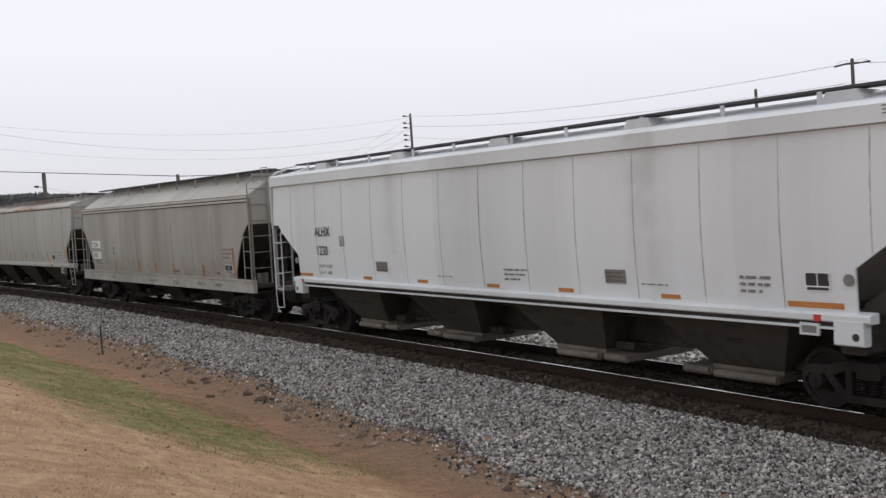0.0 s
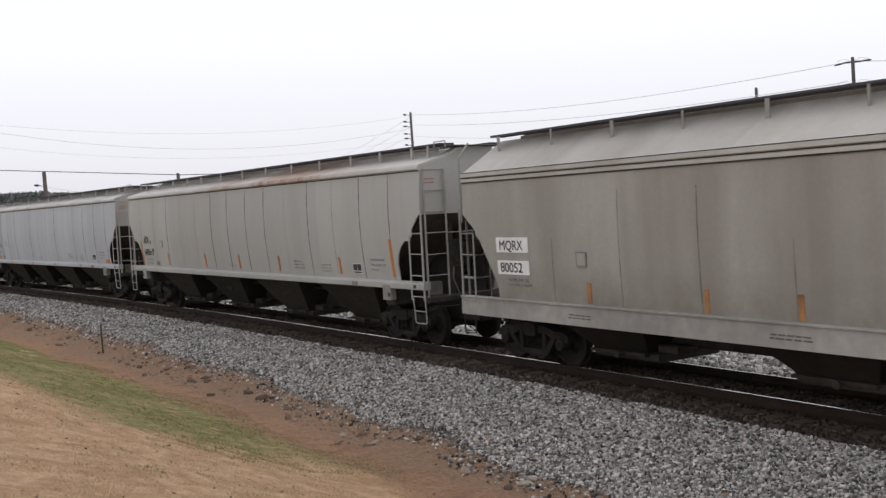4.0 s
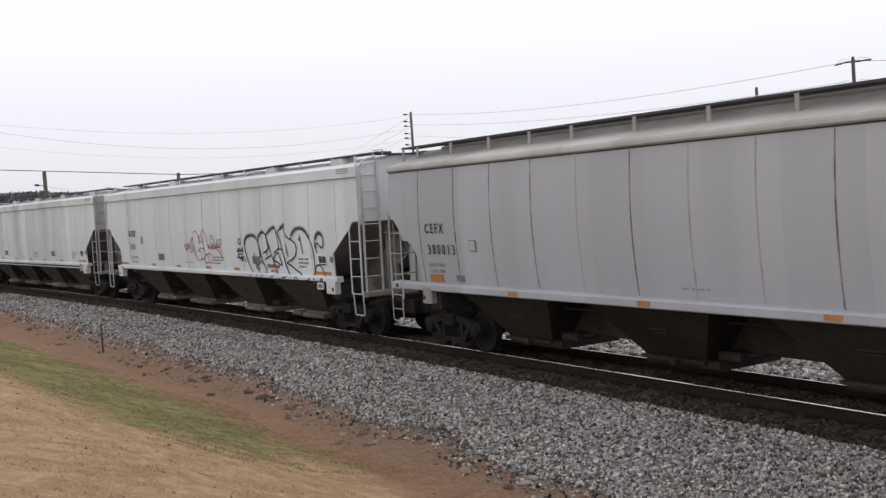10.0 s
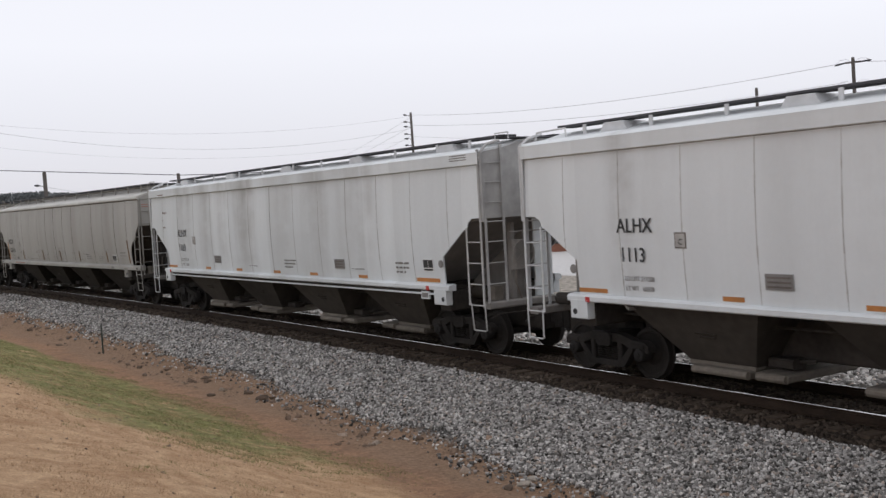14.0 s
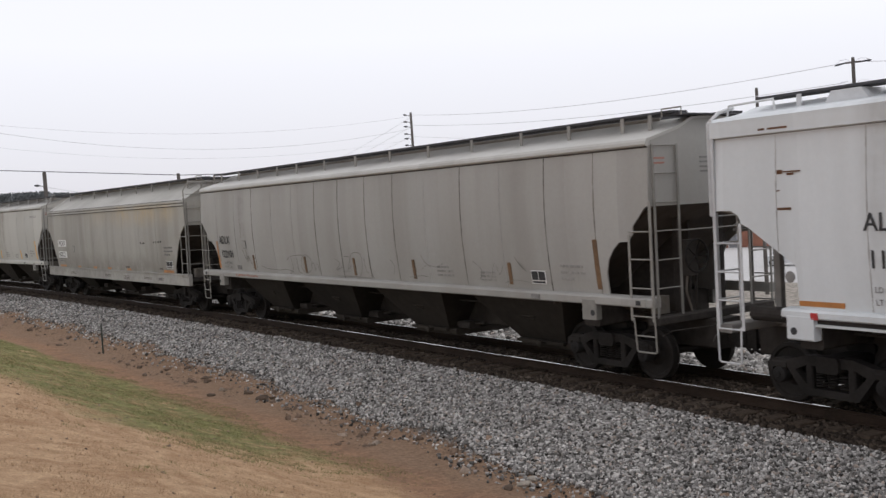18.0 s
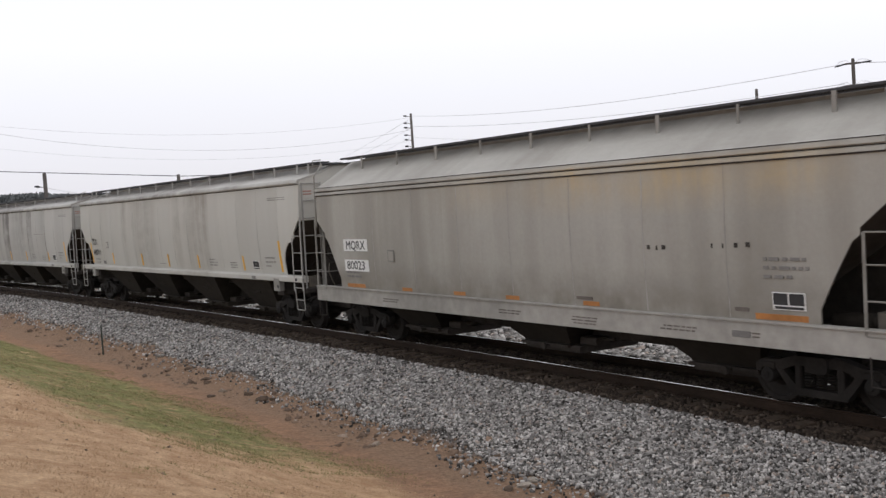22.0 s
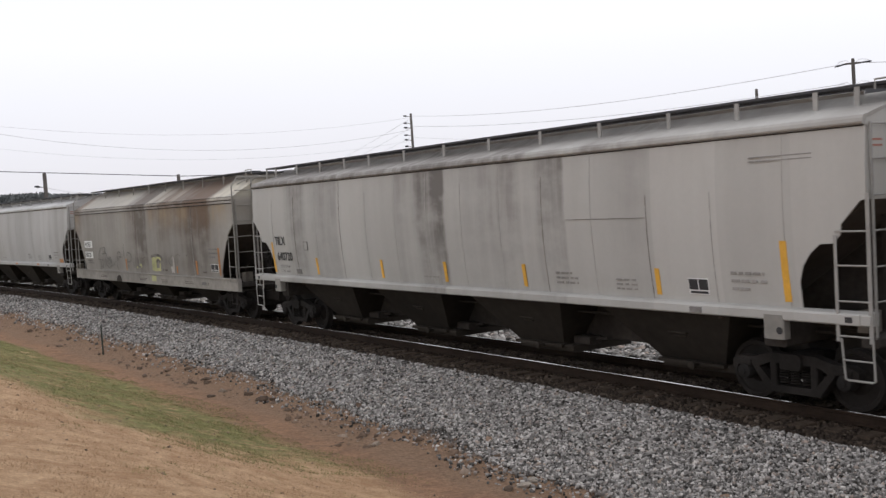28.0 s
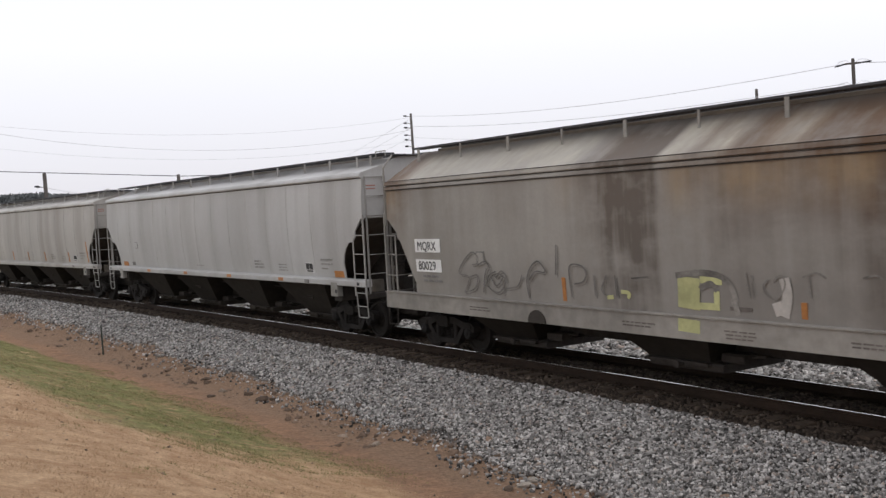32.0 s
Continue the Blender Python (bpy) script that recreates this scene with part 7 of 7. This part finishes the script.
def poles_and_wires():
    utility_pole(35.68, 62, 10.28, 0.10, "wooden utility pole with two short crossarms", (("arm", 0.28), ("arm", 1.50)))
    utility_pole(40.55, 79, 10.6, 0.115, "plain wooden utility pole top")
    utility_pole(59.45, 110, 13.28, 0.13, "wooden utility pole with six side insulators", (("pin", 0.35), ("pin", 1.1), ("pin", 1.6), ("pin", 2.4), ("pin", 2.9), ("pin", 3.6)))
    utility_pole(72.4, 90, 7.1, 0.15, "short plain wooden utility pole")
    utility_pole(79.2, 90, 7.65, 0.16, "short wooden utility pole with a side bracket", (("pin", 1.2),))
    m = bearing(59.45, 110, 0)
    wire(m + Vector((0, 0, 13.0)), bearing(36.30, 62, 10.00), 0.80, 0.02)
    wire(m + Vector((0, 0, 11.9)), bearing(36.30, 62, 8.90), 0.70, 0.02)
    wire(m + Vector((0, 0, 10.7)), bearing(36.3, 62, 7.2), 0.7, 0.016)
    wire(m + Vector((0, 0, 12.9)), bearing(89, 100, 14.50), 2.25, 0.013)
    wire(m + Vector((0, 0, 11.6)), bearing(89, 100, 15.00), 3.25, 0.02)
    wire(m + Vector((0, 0, 10.4)), bearing(89, 100, 13.00), 2.60, 0.012)
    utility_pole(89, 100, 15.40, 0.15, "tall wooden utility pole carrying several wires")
    for z0 in (12.9, 11.9, 10.9):
        wire(m + Vector((0, 0, z0)), bearing(66.5, 260, z0 - 2.0), 0.6, 0.018)
    wire(bearing(89, 100, 9.20), bearing(72.4, 90, 6.95), 0.00, 0.035, MAT["cable"])
    wire(bearing(72.4, 90, 6.95), bearing(59.45, 110, 8.6), 0.4, 0.035, MAT["cable"])
    wire(bearing(79.2, 90, 6.4), bearing(66, 120, 6.2), 1.4, 0.02)
    wire(bearing(35.2, 62, 9.98), bearing(20, 70, 11.0), 0.5, 0.02)
    wire(bearing(35.2, 62, 8.6), bearing(20, 70, 9.5), 0.5, 0.02)


poles_and_wires()


def far_woods():
    """A hazy line of trees on the skyline: many small leafy clumps on trunks."""
    rng = random.Random(12)
    g = Geo()
    for i in range(60):
        left = 73 + 12 * i / 45 + rng.uniform(-0.3, 0.3) if i < 46 else 32.5 + 8.5 * (i - 46) / 13
        dist = rng.uniform(250, 300) if i < 46 else rng.uniform(160, 175)
        top = float(np.interp(left, [73, 77, 79.5, 81, 83, 86], [7.0, 9.6, 11.4, 10.6, 9.4, 9.0])) + rng.uniform(-0.5, 0.4) if i < 46 else rng.uniform(1.0, 2.5)
        c = bearing(left, dist, 0)
        g.tube([(c.x, c.y, -5), (c.x, c.y, top - 2)], 0.25, 5)
        for j in range(1100):
            # one leafy spray: a small tilted kite
            p = Vector((c.x + rng.gauss(0, 2.6), c.y + rng.gauss(0, 2.6), top - abs(rng.gauss(0, 3.0))))
            u = Vector((rng.gauss(0, 1), rng.gauss(0, 1), rng.gauss(0, 1))).normalized()
            w = u.orthogonal().normalized() * rng.uniform(0.15, 0.4)
            u *= rng.uniform(0.25, 0.6)
            g.add([tuple(p - u), tuple(p + w), tuple(p + u * 1.2), tuple(p - w * 0.8)], [(0, 1, 2, 3)])
    tagged(new("far_woods", g.mesh("far_woods", MAT["foliage"])), "hazy dark line of distant trees", "trees", kind="stuff")


far_woods()


def parked_car(left, dist, heading, mat, label, suv=True):
    t = thing("parked_car", label, "car", "cars in the parking lot")
    hgt = 1.75 if suv else 1.45
    low = [(-2.3, 0.35), (-2.35, 0.75), (-2.2, 0.98), (-0.95, 1.04), (2.15, 1.04), (2.32, 0.9), (2.35, 0.4), (2.0, 0.28), (-2.0, 0.28)]
    part("body", Geo().prism(low, "y", -0.88, 0.88), mat, t)
    cab = [(-1.0, 1.03), (-0.35, hgt), (1.9 if suv else 1.0, hgt), (2.2 if suv else 1.7, 1.03)]
    g = Geo()
    g.loft([[(x, -0.84, z) if z < 1.1 else (x, -0.68, z) for x, z in cab], [(x, 0.84, z) if z < 1.1 else (x, 0.68, z) for x, z in cab]])
    part("cabin", g, mat, t)
    for y in (-1, 1):
        for xa, xb in ((-0.62, 0.1), (0.2, 0.95), (1.05, 1.75 if suv else 1.3)):
            q = [(xa + (0.18 if xa < -0.5 else 0), 1.10), (xb, 1.10), (xb, hgt - 0.12), (max(xa, -0.28), hgt - 0.12)]
            g = Geo().loft([[(x, y * (0.845 - (z - 1.03) * 0.16 / (hgt - 1.03)), z) for x, z in q], [(x, y * (0.825 - (z - 1.03) * 0.16 / (hgt - 1.03)), z) for x, z in q]])
            part("side_window", g, MAT["glass"], t)
    g = Geo().loft([[(-0.98, -0.7, 1.1), (-0.98, 0.7, 1.1), (-0.44, 0.58, hgt - 0.1), (-0.44, -0.58, hgt - 0.1)], [(-0.94, -0.7, 1.1), (-0.94, 0.7, 1.1), (-0.4, 0.58, hgt - 0.1), (-0.4, -0.58, hgt - 0.1)]])
    part("windscreen", g, MAT["glass"], t)
    for x in (-1.45, 1.45):
        for y in (-0.82, 0.82):
            w = part("wheel", Geo().disc((x, y, 0.34), (0, 1, 0), [(-0.1, 0.3), (-0.09, 0.34), (0.09, 0.34), (0.1, 0.3)], 18), MAT["tyre"], t)
            part("rim", Geo().disc((x, y, 0.34), (0, 1, 0), [(-0.105, 0.2), (0.105, 0.2)], 14), MAT["car_silver"], w)
    for y in (-0.65, 0.65):
        part("headlight", Geo().box(-2.36, -2.26, y - 0.16, y + 0.16, 0.72, 0.88, 0.02), MAT["white_paint"], t)
        part("tail_light", Geo().box(2.28, 2.36, y - 0.12, y + 0.12, 0.75, 1.0, 0.02), MAT["red"], t)
    p = bearing(left, dist, -4.68)
    t.matrix_basis = pose(p.x, p.y, p.z, 0, 0, heading)


def building(name, label, left, dist, width, depth, h, turn, wall, doors):
    t = thing(name, label, "building", "buildings beyond the lot")
    part("wall", Geo().box(-width / 2, width / 2, 0, depth, 0, h, 0.01), wall, t)
    part("roof", Geo().prism([(-width / 2 - 0.4, h - 0.02), (width / 2 + 0.4, h - 0.02), (width / 2 + 0.4, h + 0.25), (-width / 2 - 0.4, h + 0.25)], "y", -0.4, depth + 0.4), MAT["roof"], t)
    for x, w, z0, z1, mat, nm in doors:
        d = part(nm, Geo().box(x - w / 2, x + w / 2, -0.06, 0.05, z0, z1, 0.01), mat, t)
        part("frame", Geo().box(x - w / 2 - 0.1, x - w / 2, -0.1, 0.05, z0, z1 + 0.1).box(x + w / 2, x + w / 2 + 0.1, -0.1, 0.05, z0, z1 + 0.1).box(x - w / 2 - 0.1, x + w / 2 + 0.1, -0.1, 0.05, z1, z1 + 0.1), MAT["wall_white"], d)
    p = bearing(left, dist, -4.72)
    t.matrix_basis = pose(p.x, p.y, p.z, 0, 0, turn)


def beyond():
    parked_car(39.4, 107, 32, MAT["car_silver"], "silver sport utility car parked on pale concrete")
    parked_car(37.6, 112, 60, MAT["car_white"], "white saloon car parked on pale concrete", False)
    parked_car(36.6, 115, 60, MAT["car_white"], "white parked car beside another", False)
    parked_car(35.9, 108, 40, MAT["car_silver"], "silver parked car near the white building", True)
    building("brick_building", "red-brown brick building beyond the parking lot", 42.2, 142, 16, 12, 5.5, 42, MAT["brick"],
             [(-5, 1.6, 1.0, 2.6, MAT["glass"], "window"), (0, 1.2, 0.0, 2.2, MAT["roof"], "door"), (5, 1.6, 1.0, 2.6, MAT["glass"], "window")])
    building("white_building", "white building with a wide red door", 33.3, 97, 7, 10, 5.0, 35, MAT["wall_white"],
             [(-1.95, 2.6, 0.3, 2.4, MAT["door_red"], "red_door")])
    building("long_brick_building", "long low brick building in the distance", 58, 150, 60, 12, 6.0, 58, MAT["brick"],
             [(x, 1.8, 1.2, 3.0, MAT["glass"], "window") for x in range(-24, 25, 8)])


beyond()


# ---- the train rolls ----
def rolled(t):
    """Metres that the train has come since the clip's start, at a slowly changing speed."""
    q = (t - 16) / 16
    return 6.6177 * t - 2.4119 * q * q + 0.3819 * q ** 3 + 0.1127 * q ** 4


def motions():
    for car, s in TRAIN:
        walk(car, [(float(t), at_track(s + rolled(t))) for t in range(0, 33)])
    spin = [(i / 10, rolled(i / 10) / 0.457) for i in range(321)]
    for w, dx in WHEELS:
        walk(w, [(t, Matrix.Translation((dx, 0, 0.457)) @ Matrix.Rotation(a % (2 * math.pi), 4, "Y")) for t, a in spin])


motions()
